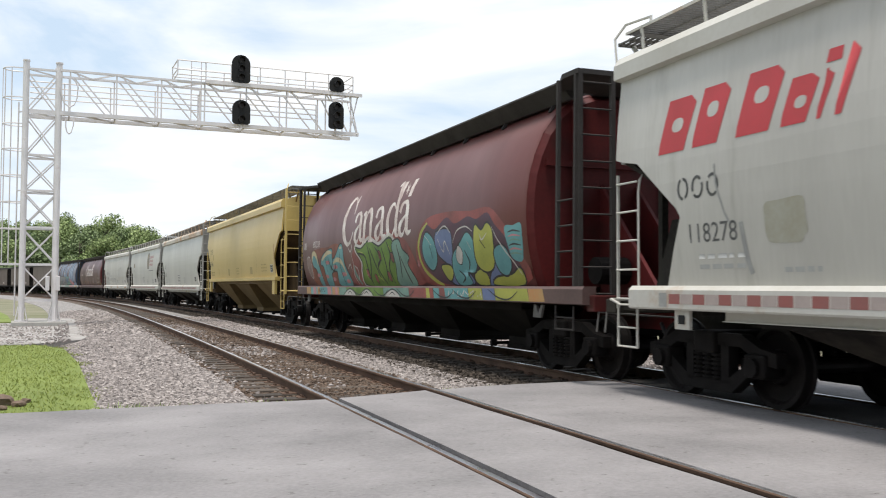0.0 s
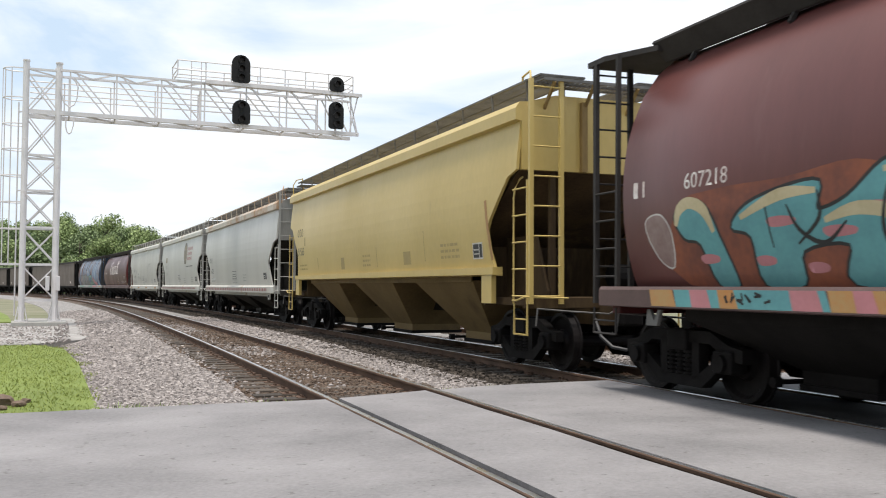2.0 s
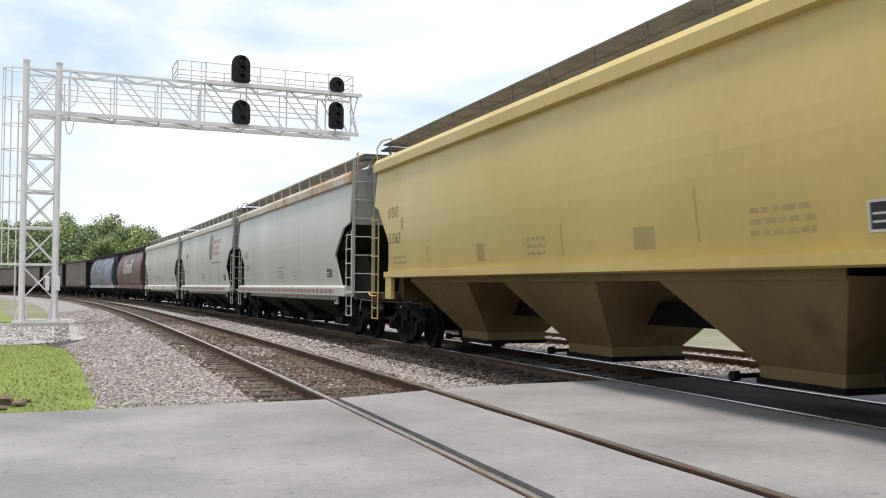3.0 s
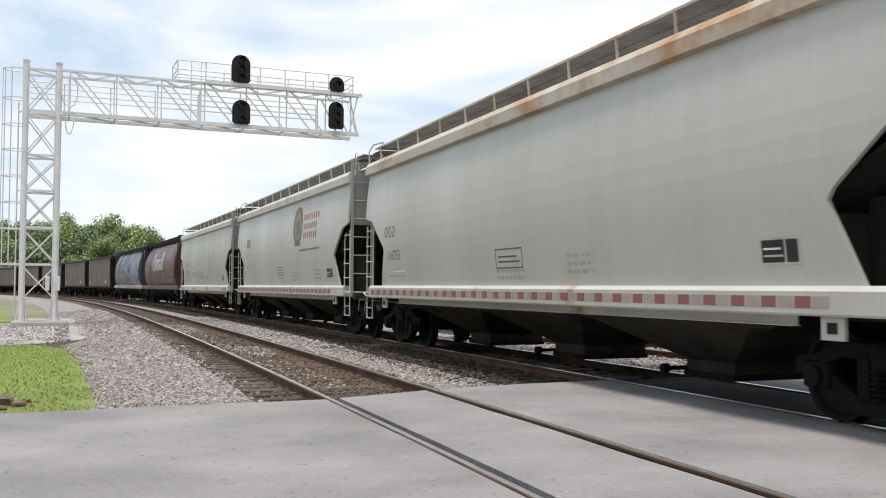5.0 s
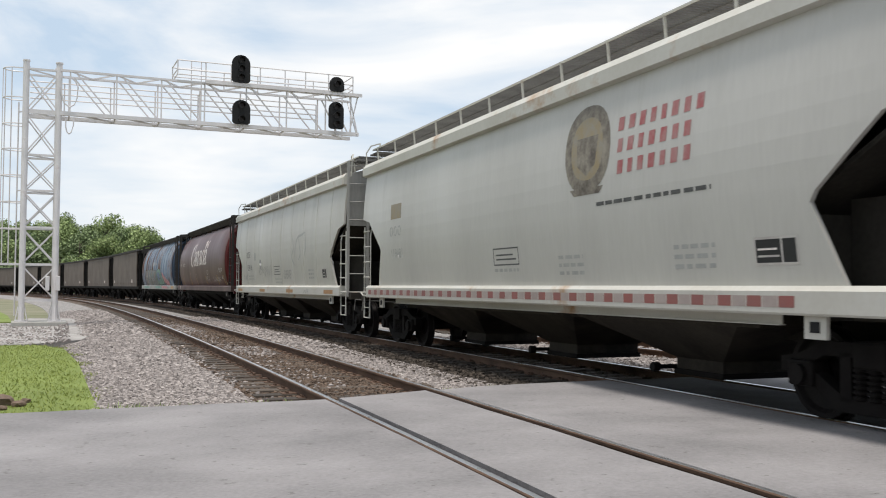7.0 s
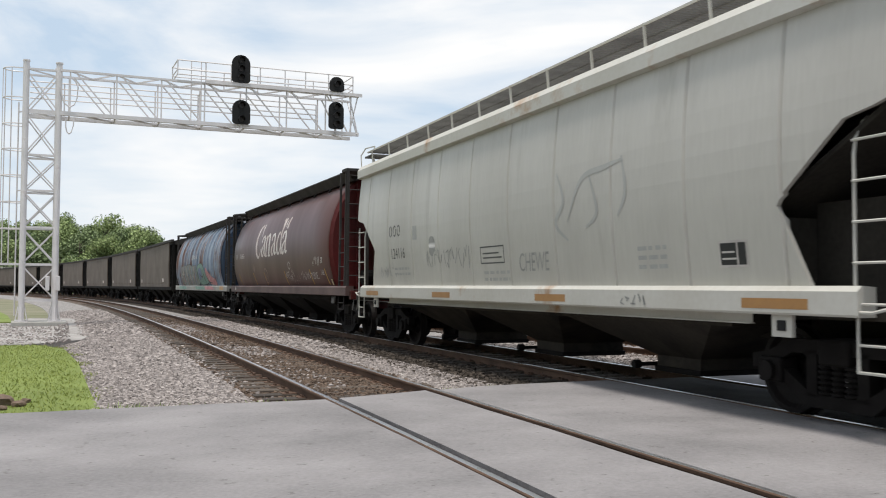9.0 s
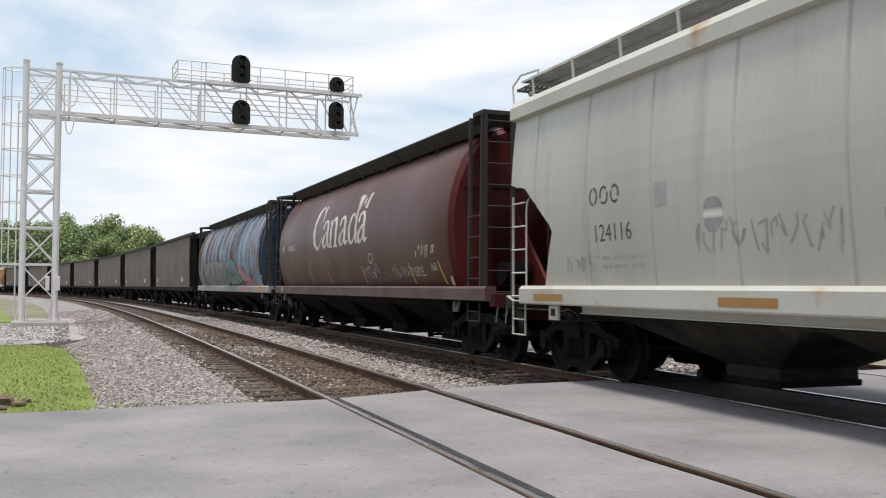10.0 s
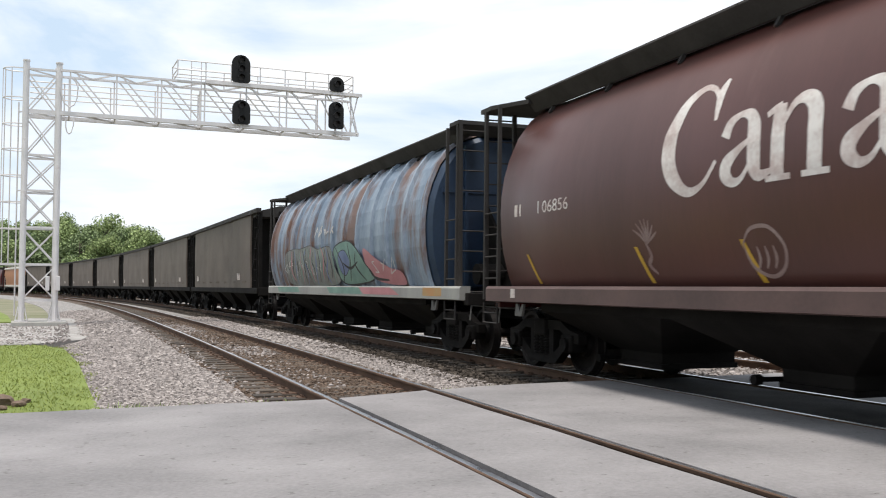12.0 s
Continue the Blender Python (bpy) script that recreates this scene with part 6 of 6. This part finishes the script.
def paint_e(c):
    decal("emblem", [blob(-2.59, 3.14, 0.60, 0.58, 0, 2.2, 0.03, 2)], G_EMBLEM, c, flat_profile, 0.006, "faded oval heraldic emblem")
    decal("emblem_field", [blob(-2.59, 3.14, 0.42, 0.42, 0, 2.2, 0.03, 2)], G_GOLD, c, flat_profile, 0.008)
    decal("emblem_field", [[(-2.30, 3.30), (-2.88, 3.30), (-2.82, 2.92), (-2.59, 2.78), (-2.36, 2.92)]], G_EMBLEM, c, flat_profile, 0.010)
    decal("emblem", [[(-2.15, 2.62), (-3.03, 2.62), (-2.92, 2.53), (-2.26, 2.53)]], G_EMBLEM, c, flat_profile, 0.006)
    # three lines of the road's name, as plain blocks
    rnd = random.Random(6)
    for z, n in ((3.26, 8), (2.99, 7), (2.72, 7)):
        y = -3.36
        for i in range(n):
            w = rnd.uniform(0.10, 0.14)
            decal("name_block", [[(y, z), (y - w, z), (y - w - 0.02, z + 0.17), (y - 0.02, z + 0.17)]], M_LETTER_FADED, c, flat_profile, 0.007)
            y -= w + 0.11
    data_block(c, -2.85, 2.36, 2.4, 1, M_LETTER_BLACK, seed=15)
    mark_bars(c, 5.95, 2.38, 0.22, 0.2, 3, M_LETTER_GREY, flat_profile)
    words("number", "119481", M_LETTER_GREY, c, flat_profile, 5.95, 1.92, 0.28, squash=1.0)
    bars("paint_patch", [(5.9, 2.75, 0.7, 0.32)], G_GOLD, c, flat_profile, 0.006)
    open_box(c, 0.52, 1.65, 0.95, 0.28, M_LETTER_BLACK)
    data_block(c, 0.5, 1.55, 0.9, 1, M_LETTER_GREY, seed=16)
    data_block(c, -1.72, 1.70, 0.7, 3, M_LETTER_GREY, seed=17)
    data_block(c, -4.5, 1.74, 0.75, 3, M_LETTER_GREY, seed=18)
    panel_sign(c, -5.87, 1.53, 0.62, 0.28, M_LETTER_BLACK, M_LETTER_WHITE)
    sill_stripes(c, 7.5, -6.75)


def paint_f(c):
    mark_bars(c, 5.55, 2.37, 0.24, 0.2, 3, M_LETTER_BLACK, flat_profile)
    words("number", "124116", M_LETTER_BLACK, c, flat_profile, 5.50, 1.90, 0.32, squash=1.0)
    open_box(c, 0.6, 1.69, 0.95, 0.29, M_LETTER_BLACK)
    data_block(c, 0.5, 1.52, 1.0, 2, M_LETTER_GREY, seed=20)
    words("tag", "CHEWE", G_SCRAWL, c, flat_profile, -0.86, 1.55, 0.40, "grey spray tag", squash=0.72, slant=0.15)
    scrawl_decal("tag", 3.3, 1.62, 2.3, 0.42, 41, G_SCRAWL, c, flat_profile, 0.022, 15)
    scrawl_decal("tag", 6.3, 1.5, 1.2, 0.35, 42, M_LETTER_GREY, c, flat_profile, 0.025, 6)
    decal("spray_patch", [blob(2.92, 2.10, 0.17, 0.18, 0, 2.4, 0.2, 5)], G_SCRAWL, c, flat_profile, 0.007)
    bars("stencil", [(4.02, 2.25, 0.25, 0.28)], M_LETTER_GREY, c, flat_profile)
    for pts in ([(-2.2, 2.9), (-2.4, 2.5), (-2.15, 2.2), (-2.5, 1.95)], [(-2.5, 2.2), (-2.9, 2.75), (-3.5, 2.85), (-3.9, 2.9)], [(-3.1, 2.8), (-3.3, 2.3), (-3.0, 2.1)], [(-3.9, 2.95), (-4.0, 2.5), (-3.8, 2.2)]):
        spray_line(c, flat_profile, G_FAINT, pts, 1, 0.07)
    panel_sign(c, -5.75, 1.52, 0.46, 0.28, M_LETTER_BLACK, M_LETTER_WHITE)
    data_block(c, -4.2, 1.75, 0.6, 3, M_LETTER_GREY, seed=22)
    data_block(c, 5.3, 1.66, 1.0, 2, M_LETTER_GREY, seed=23)
    for y in (7.2, 2.79, -1.56, -6.2):
        bars("reflector", [(y, 1.11, 0.93, 0.10)], M_AMBER, c, sill_profile)
    scrawl_decal("tag", -3.9, 1.1, 0.6, 0.14, 44, G_SCRAWL, c, sill_profile, 0.02, 5)


def paint_g(c):
    canada_word(c, 3.52, "large white country name")
    words("number", "06856", M_LETTER_WHITE, c, tank_profile, 6.66, 2.39, 0.25, squash=1.3)
    bars("reporting_mark", [(7.62, 2.39, 0.11, 0.18), (7.44, 2.39, 0.06, 0.18), (6.80, 2.39, 0.03, 0.18)], M_LETTER_WHITE, c, tank_profile)
    for y in (7.3, 4.25, 2.25, -1.05, -4.40, -6.1):
        decal("reflector", [[(y, 1.80), (y - 0.07, 1.80), (y - 0.30, 1.36), (y - 0.22, 1.36)]], M_YSTRIPE, c, tank_profile, 0.007)
    scrawl_decal("tag", -1.2, 1.45, 1.2, 0.38, 51, G_WHITE, c, tank_profile, 0.02, 9)
    scrawl_decal("tag", -2.3, 1.38, 0.9, 0.30, 52, G_GHOST, c, tank_profile, 0.025, 4)
    decal("tag", [stroke([(-1.90 + 0.16 * math.sin(t * math.pi / 6), 1.96 + 0.11 * math.cos(t * math.pi / 6)) for t in range(13)], 0.035)], G_WHITE, c, tank_profile, 0.009)
    scrawl_decal("tag", -3.35, 1.5, 1.1, 0.26, 53, G_WHITE, c, tank_profile, 0.022, 8)
    words("tag", "BYEBYE...", G_WHITE, c, tank_profile, -4.5, 1.52, 0.27, "thin white marker writing", squash=0.86, slant=0.1)
    scrawl_decal("tag", -4.95, 1.86, 1.1, 0.28, 54, G_WHITE, c, tank_profile, 0.03, 7)
    words("tag", "168.", G_WHITE, c, tank_profile, -5.7, 1.62, 0.22, "white marker writing", squash=1.0)
    # a scratched plant and a round mask
    for a in (-1.1, -0.75, -0.4, -0.1, 0.2, 0.55, 0.9):
        spray_line(c, tank_profile, G_GHOST, [(3.95, 1.82), (3.95 + 0.14 * math.sin(a), 1.82 + 0.16 * math.cos(a)), (3.95 + 0.3 * math.sin(a) + 0.04, 1.82 + 0.3 * math.cos(a))], 2, 0.035)
    spray_line(c, tank_profile, G_GHOST, [(3.98, 1.84), (3.9, 1.68), (3.98, 1.58), (3.84, 1.47)], 2, 0.06)
    spray_line(c, tank_profile, G_GHOST, [(2.2, 1.75), (2.05, 1.9), (1.78, 1.9), (1.6, 1.72), (1.64, 1.52), (1.85, 1.42), (2.1, 1.52), (2.2, 1.75)], 2, 0.04)
    for y in (2.0, 1.88, 1.76):
        spray_line(c, tank_profile, G_GHOST, [(y, 1.72), (y - 0.02, 1.6), (y + 0.03, 1.5)], 2, 0.04)
    bars("reflector", [(-6.6, 1.34, 0.12, 0.16)], G_CREAM, c, tank_profile)
    bars("sill_plate", [(7.75, 1.14, 0.16, 0.14)], M_LETTER_WHITE, c, sill_profile)


def paint_h(c):
    def prof(z):
        return tank_profile(z) + 0.074
    scrawl_decal("tag", 1.95, 2.6, 2.0, 0.38, 62, G_WHITE, c, prof, 0.05, 5)
    spray(c, prof, G_FADED, [(5.7, 2.30), (4.6, 2.42), (3.55, 2.40), (2.5, 2.45), (1.56, 2.32), (0.3, 2.34), (-0.05, 1.8), (0.1, 1.36), (5.3, 1.36), (5.75, 1.8)], 0, 0.02)
    spray(c, prof, G_PINK, [(-2.74, 2.2), (-3.61, 1.95), (-4.51, 1.72), (-5.23, 1.62), (-5.35, 1.36), (-4.15, 1.37), (-3.29, 1.5), (-2.84, 1.8)], 0, 0.0)
    spray(c, prof, G_SEA, [(-0.14, 2.28), (-1.33, 2.42), (-2.14, 2.2), (-2.78, 1.82), (-3.2, 1.48), (-1.14, 1.37), (-0.43, 1.5), (-0.3, 1.87)], 1)
    spray(c, prof, G_BLUE, [(-0.5, 2.1), (-1.1, 2.2), (-1.5, 1.9), (-1.0, 1.6), (-0.6, 1.7)], 2, 0.02)
    rnd = random.Random(19)
    for k in range(22):
        y = 5.4 - k * 0.25
        pts = [(y + rnd.uniform(-0.2, 0.2), 2.36 - q * 0.31 + rnd.uniform(-0.1, 0.1)) for q in range(4)]
        spray_line(c, prof, (G_INK, G_SEA, G_PINK, G_INK, G_BLUE)[k % 5], pts, 2 + k % 3, rnd.uniform(0.05, 0.13))
    for pts in ([(-0.3, 2.3), (-0.9, 1.8), (-0.6, 1.4)], [(-1.4, 2.38), (-1.6, 1.9), (-1.3, 1.45)], [(-2.1, 2.15), (-2.0, 1.8), (-2.6, 1.45)], [(-0.9, 1.9), (-1.5, 1.75), (-2.2, 1.9)], [(-3.0, 1.7), (-3.4, 1.5), (-4.3, 1.45)]):
        spray_line(c, prof, G_INK, pts, 4, 0.07)
    decal("spray_fill", [[(7.0, 1.13), (4.0, 1.13), (4.2, 1.29), (7.2, 1.29)], [(0.5, 1.13), (-2.5, 1.13), (-2.2, 1.29), (0.8, 1.29)]], G_SEA, c, sill_profile, 0.004)
    decal("spray_fill", [[(-2.6, 1.13), (-5.2, 1.13), (-4.6, 1.29), (-2.2, 1.29)]], G_PINK, c, sill_profile, 0.004)
    decal("spray_fill", [[(-6.6, 1.13), (-7.6, 1.13), (-7.6, 1.29), (-6.6, 1.29)]], G_ORANGE, c, sill_profile, 0.004)
    scrawl_decal("tag", 6.0, 1.55, 4.8, 0.6, 63, G_WHITE, c, prof, 0.03, 10)
    scrawl_decal("tag", -2.0, 1.45, 3.0, 0.5, 65, G_WHITE, c, prof, 0.03, 5)


paint_a(car_a)
paint_b(car_b)
paint_c(car_c)
paint_d(car_d)
paint_e(car_e)
paint_f(car_f)
paint_g(car_g)
paint_h(car_h)
# ---------------------------------------------------------------- ballast stones, grass, woods


def pebbles(name, material, label, zones, seed):
    """Crushed stone as one scatter. zones: (lat0, lat1, s0, s1, count, size, lift)."""
    rng = np.random.default_rng(seed)
    cube = np.array([(x, y, z) for x in (-1, 1) for y in (-1, 1) for z in (-1, 1)], float)
    quad = np.array([(0, 1, 3, 2), (4, 6, 7, 5), (0, 4, 5, 1), (2, 3, 7, 6), (0, 2, 6, 4), (1, 5, 7, 3)])
    V, F, base = [], [], 0
    for lat0, lat1, s0, s1, count, size, lift in zones:
        lat, s = rng.uniform(lat0, lat1, count), rng.uniform(s0, s1, count)
        h = np.interp(s, _S, _H)
        x = TRAIN_X + np.interp(s, _S, _X) + lat * np.cos(h)
        y = np.interp(s, _S, _Y) + lat * np.sin(h)
        z = np.interp(lat, (-8.6, -7.6, -6.4, 2.2, 6.6, 8.4), (-0.40, -0.25, -0.17, -0.17, -0.17, -0.40)) + lift
        r = size * rng.uniform(0.6, 1.35, count)
        pts = cube[None] * rng.uniform(0.45, 1.0, (count, 8, 3)) * np.stack([rng.uniform(0.7, 1.2, count), rng.uniform(0.7, 1.2, count), rng.uniform(0.5, 0.9, count)], 1)[:, None]
        a, b = rng.uniform(0, 6.28, count), rng.uniform(-0.7, 0.7, count)
        ca, sa, cb, sb = np.cos(a), np.sin(a), np.cos(b), np.sin(b)
        py = pts[..., 1] * cb[:, None] - pts[..., 2] * sb[:, None]
        pz = pts[..., 1] * sb[:, None] + pts[..., 2] * cb[:, None]
        px = pts[..., 0] * ca[:, None] - py * sa[:, None]
        py = pts[..., 0] * sa[:, None] + py * ca[:, None]
        p = np.stack([px, py, pz], 2) * r[:, None, None] * 0.6 + np.stack([x, y, z], 1)[:, None]
        V.append(p.reshape(-1, 3))
        F.append((quad[None] + base + 8 * np.arange(count)[:, None, None]).reshape(-1, 4))
        base += 8 * count
    me = bpy.data.meshes.new(name)
    me.from_pydata(np.concatenate(V).tolist(), [], np.concatenate(F).tolist())
    me.materials.append(material)
    tagged(new(name, me), label, "ballast", kind="stuff")


NT = -SPACING
pebbles("ballast_stones", M_STONE, "pale grey crushed ballast stones", [
    (-8.3, NT - 1.45, 10.9, 18, 16000, 0.046, 0.013), (-8.3, NT - 1.45, 18, 30, 15000, 0.058, 0.013), (-8.4, NT - 1.4, 30, 60, 7000, 0.10, 0.015), (NT - 1.6, NT - 1.1, 11, 40, 700, 0.06, 0.012),
    (NT + 1.05, -2.05, 11.4, 22, 11500, 0.046, 0.012), (NT + 1.05, -1.9, 22, 45, 6500, 0.080, 0.012), (NT - 0.55, NT + 0.2, 13, 45, 900, 0.045, 0.034), (NT - 0.3, NT + 0.5, 20, 23, 260, 0.05, 0.036), (NT - 0.5, NT + 0.3, 30, 36, 260, 0.06, 0.036),
    (1.2, 6.0, 11.4, 26, 9000, 0.075, 0.012), (-11.5, -8.0, 26.2, 41, 1500, 0.05, 0.20)], 3)
pebbles("dirty_ballast_stones", M_STONE_DARK, "brown oily ballast stones between the rails", [
    (NT - 1.6, NT + 1.15, 11.3, 20, 9500, 0.046, 0.003), (NT - 1.6, NT + 1.15, 20, 45, 9500, 0.058, 0.003),
    (NT - 0.66, NT + 0.66, 11.4, 20, 5200, 0.044, 0.026), (NT - 0.66, NT + 0.66, 20, 45, 5200, 0.056, 0.026), (NT + 0.8, NT + 1.3, 11.5, 45, 2600, 0.05, 0.022)], 4)
# Stones toned near-black for the shade under the train.
pebbles("oil_soaked_stones", M_STONE_SHADOW, "near-black ballast stones with the train's shadow in their colour", [
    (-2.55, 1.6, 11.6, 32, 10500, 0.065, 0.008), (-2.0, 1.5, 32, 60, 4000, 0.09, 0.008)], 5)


def lawn_blades():
    rng = np.random.default_rng(8)
    V, F = [], []
    n = 26000
    xs, ys = rng.uniform(-4.0, 0.35, n), rng.uniform(11.2, 26.6, n) ** 1.0
    edge = np.interp(ys, (11.2, 14, 20, 24.5, 26.6), (0.05, -0.2, -0.55, -1.0, -1.9)) + rng.normal(0, 0.10, n) + 0.18 * np.sin(ys * 2.3) + 0.12 * np.sin(ys * 5.1 + 1.0)
    k = 0
    for x, y, e in zip(xs, ys, edge):
        if x > e:
            continue
        h, w, a = rng.uniform(0.012, 0.040), rng.uniform(0.006, 0.014), rng.uniform(0, 6.28)
        dx, dy = math.cos(a) * w, math.sin(a) * w
        lx, ly = rng.normal(0, 0.025, 2)
        V += [(x - dx, y - dy, -0.23), (x + dx, y + dy, -0.23), (x + lx, y + ly, -0.22 + h)]
        F.append((k, k + 1, k + 2))
        k += 3
    me = bpy.data.meshes.new("grass_blades")
    me.from_pydata(V, [], F)
    me.materials.append(M_BLADE)
    tagged(new("grass_blades", me), "bright green short grass blades", "grass", kind="stuff")


lawn_blades()


def weeds():
    """Yellowish tufts at the foot of the road edge."""
    rnd = random.Random(12)
    bm = bmesh.new()
    for x, y, n in ((0.35, 11.35, 60), (0.6, 11.3, 40), (0.15, 11.5, 60), (1.0, 11.35, 30), (1.7, 11.3, 30), (2.1, 11.35, 25), (5.0, 12.05, 40), (4.4, 12.0, 30), (5.6, 12.1, 30)):
        for _ in range(n):
            a, r = rnd.uniform(0, 6.28), rnd.uniform(0, 0.2)
            bx, by = x + r * math.cos(a), y + r * math.sin(a)
            h = rnd.uniform(0.04, 0.16)
            lx, ly = rnd.gauss(0, 0.06), rnd.gauss(0, 0.06)
            bm.faces.new([bm.verts.new(q) for q in ((bx - 0.006, by, -0.2), (bx + 0.006, by, -0.2), (bx + lx + 0.003, by + ly, h - 0.2), (bx + lx - 0.003, by + ly, h - 0.2))])
    tagged(mesh_object("weeds", bm, M_LEAF_BRIGHT), "small yellowish weed tufts at the road edge", "weed", kind="stuff")


weeds()


def rocks():
    rnd = random.Random(3)
    for x, y, r in ((-1.25, 13.2, 0.15), (-1.05, 13.0, 0.09), (-1.4, 12.9, 0.12), (-1.2, 12.7, 0.06), (-1.0, 13.4, 0.07), (-1.35, 12.45, 0.08)):
        bm = bmesh.new()
        bmesh.ops.create_icosphere(bm, subdivisions=2, radius=r)
        for v in bm.verts:
            v.co *= 1 + 0.35 * noise.noise(v.co * (2.2 / r) * 0.6 + Vector((x * 9, y, 0)))
            v.co.z *= 0.6
        o = mesh_object("rock", bm, M_STONE_DARK)
        o.matrix_basis = pose(x, y, -0.22 + r * 0.3, 0, 0, rnd.uniform(0, 360))
        tagged(o, "dark grey rock lying in the grass", "rock", "rocks in the grass")


rocks()

HILL = (-14.0, 262.0)


def hill_z(x, y):
    """Wooded rise behind the bend."""
    az = math.degrees(math.atan2(x, y))
    d = math.hypot(x, y)
    ridge = float(np.interp(az, (-16, -8, -5, -2, 0, 1.5, 3, 5, 8), (6.5, 7, 6.5, 8.8, 8.3, 6.3, 4.2, 1.0, 0)))
    return -0.42 + ridge * max(0.0, min(1.0, (d - 205) / 55)) ** 0.8


def hill():
    bm = bmesh.new()
    grid = []
    for i in range(41):
        az = radians(-18 + i * 28 / 40)
        grid.append([])
        for j in range(16):
            d = 200 + j * 10
            x, y = d * math.sin(az), d * math.cos(az)
            grid[-1].append(bm.verts.new((x, y, hill_z(x, y) - (0.3 if j == 0 else 0) + 0.4 * noise.noise((x * 0.1, y * 0.1, 0)))))
    for a, b in zip(grid, grid[1:]):
        for j in range(15):
            bm.faces.new((a[j], b[j], b[j + 1], a[j + 1]))
    bmesh.ops.recalc_face_normals(bm, faces=bm.faces)
    tagged(mesh_object("hillside", bm, M_WOODS, True), "low wooded green hillside behind the bend", "hill", kind="structure")


def tree(label, height, spread, leaf, seed, shrub=False):
    rnd = random.Random(seed)
    e = thing("shrub" if shrub else "tree", label, "shrub" if shrub else "tree", "shrubs by the line" if shrub else "trees on the hill")
    bm = bmesh.new()
    trunk_top = height * (0.3 if shrub else 0.75)
    tube(bm, (0, 0, -0.3), (0.05, 0.05, trunk_top * 0.5), 0.03 * height, 7, 0.02 * height)
    tube(bm, (0.05, 0.05, trunk_top * 0.5), (0.15, -0.1, trunk_top), 0.02 * height, 7, 0.006 * height)
    lobes = []
    for k in range(4 if shrub else 9):
        a = rnd.uniform(0, 6.28)
        z = height * rnd.uniform(0.35, 0.92)
        r = spread * rnd.uniform(0.2, 0.75) * (1.15 - 0.6 * abs(z / height - 0.55))
        c = Vector((r * math.cos(a), r * math.sin(a), z))
        tube(bm, (0.05, 0, min(trunk_top, z * 0.7)), c, 0.009 * height, 5, 0.003 * height)
        lobes.append((c, spread * rnd.uniform(0.32, 0.55)))
    part("trunk", bm, M_BARK, e)
    bm = bmesh.new()
    for c, r in lobes:
        for _ in range(150):
            u = Vector((rnd.gauss(0, 1), rnd.gauss(0, 1), rnd.gauss(0, 0.8))).normalized() * r * rnd.uniform(0.55, 1.08)
            n = (u.normalized() + Vector((rnd.gauss(0, 0.5), rnd.gauss(0, 0.5), rnd.gauss(0, 0.5) + 0.4))).normalized()
            t = n.orthogonal().normalized()
            b = n.cross(t)
            s = rnd.uniform(0.16, 0.38)
            p = c + u
            bm.faces.new([bm.verts.new(p + t * s * i + b * s * j * 0.7 + n * k) for i, j, k in ((-1, 0, 0), (0, -1, 0.1), (1, 0, -0.05), (0.2, 1, 0.08))])
    part("crown", bm, leaf, e, "ragged leafy crown")
    return e


def woods():
    hill()
    rnd = random.Random(77)
    kinds = [tree("round-crowned green deciduous tree on the hillside", 9.5, 4.2, M_LEAF, 1), tree("broad dark green tree on the hillside", 8.0, 4.6, M_LEAF, 2),
             tree("tall light green tree on the hillside", 10.5, 3.6, M_LEAF_BRIGHT, 3), tree("slender dark tree above the ridge", 10.5, 2.8, M_LEAF, 4)]
    low = [tree("pale green roadside shrub", 4.2, 3.2, M_LEAF_BRIGHT, 5, True), tree("dense dark green roadside shrub", 3.6, 3.0, M_LEAF, 6, True)]
    spots = []
    for i in range(190):
        az, d = rnd.uniform(-13, 3.4), rnd.uniform(218, 300)
        spots.append((az, d, rnd.choice(kinds[:3]), rnd.uniform(0.75, 1.15)))
    spots += [(2.45, 268, kinds[3], 1.15), (-4.3, 262, kinds[3], 1.2), (-2.2, 272, kinds[2], 1.1)]
    for i in range(60):
        spots.append((rnd.uniform(-13, 5.0), rnd.uniform(203, 222), rnd.choice(low), rnd.uniform(0.7, 1.3)))
    # unseen trees and shrubs added behind the camera to darken the horizon the cars reflect
    for i in range(44):
        az, d = -172 + i * 3.4 + rnd.uniform(-1.5, 1.5), rnd.uniform(42, 54)
        spots.append((az, d, rnd.choice(kinds[:3]), rnd.uniform(1.0, 1.3)))
    for i in range(30):
        spots.append((-172 + i * 5.0 + rnd.uniform(-2, 2), rnd.uniform(37, 42), rnd.choice(low), rnd.uniform(0.9, 1.3)))
    used = set()
    for az, d, k, sc in spots:
        x, y = d * math.sin(radians(az)), d * math.cos(radians(az))
        m = pose(x, y, hill_z(x, y) - 0.2, 0, 0, rnd.uniform(0, 360))
        if k.name in used:
            o = copy_thing(k, m)
        else:
            used.add(k.name)
            o = k
            o.matrix_basis = m
        o.scale = (sc, sc, sc * rnd.uniform(0.9, 1.1))


woods()
# ---------------------------------------------------------------- what moves


def motions():
    times = [i * 0.5 for i in range(25)]
    for car, s in TRAIN:
        walk(car, [(t, car_pose(s - travelled(t))) for t in times])
    ticks = [i * 2 / FPS for i in range(181)]
    for car, s in TRAIN[:8]:
        for tr in car.children:
            if not tr.name.startswith("truck"):
                continue
            for w in tr.children:
                if w.name.startswith("wheelset"):
                    y = w.matrix_basis.translation.y
                    walk(w, [(t, pose(0, y, 0.457, math.degrees(travelled(t) / 0.457))) for t in ticks])


motions()
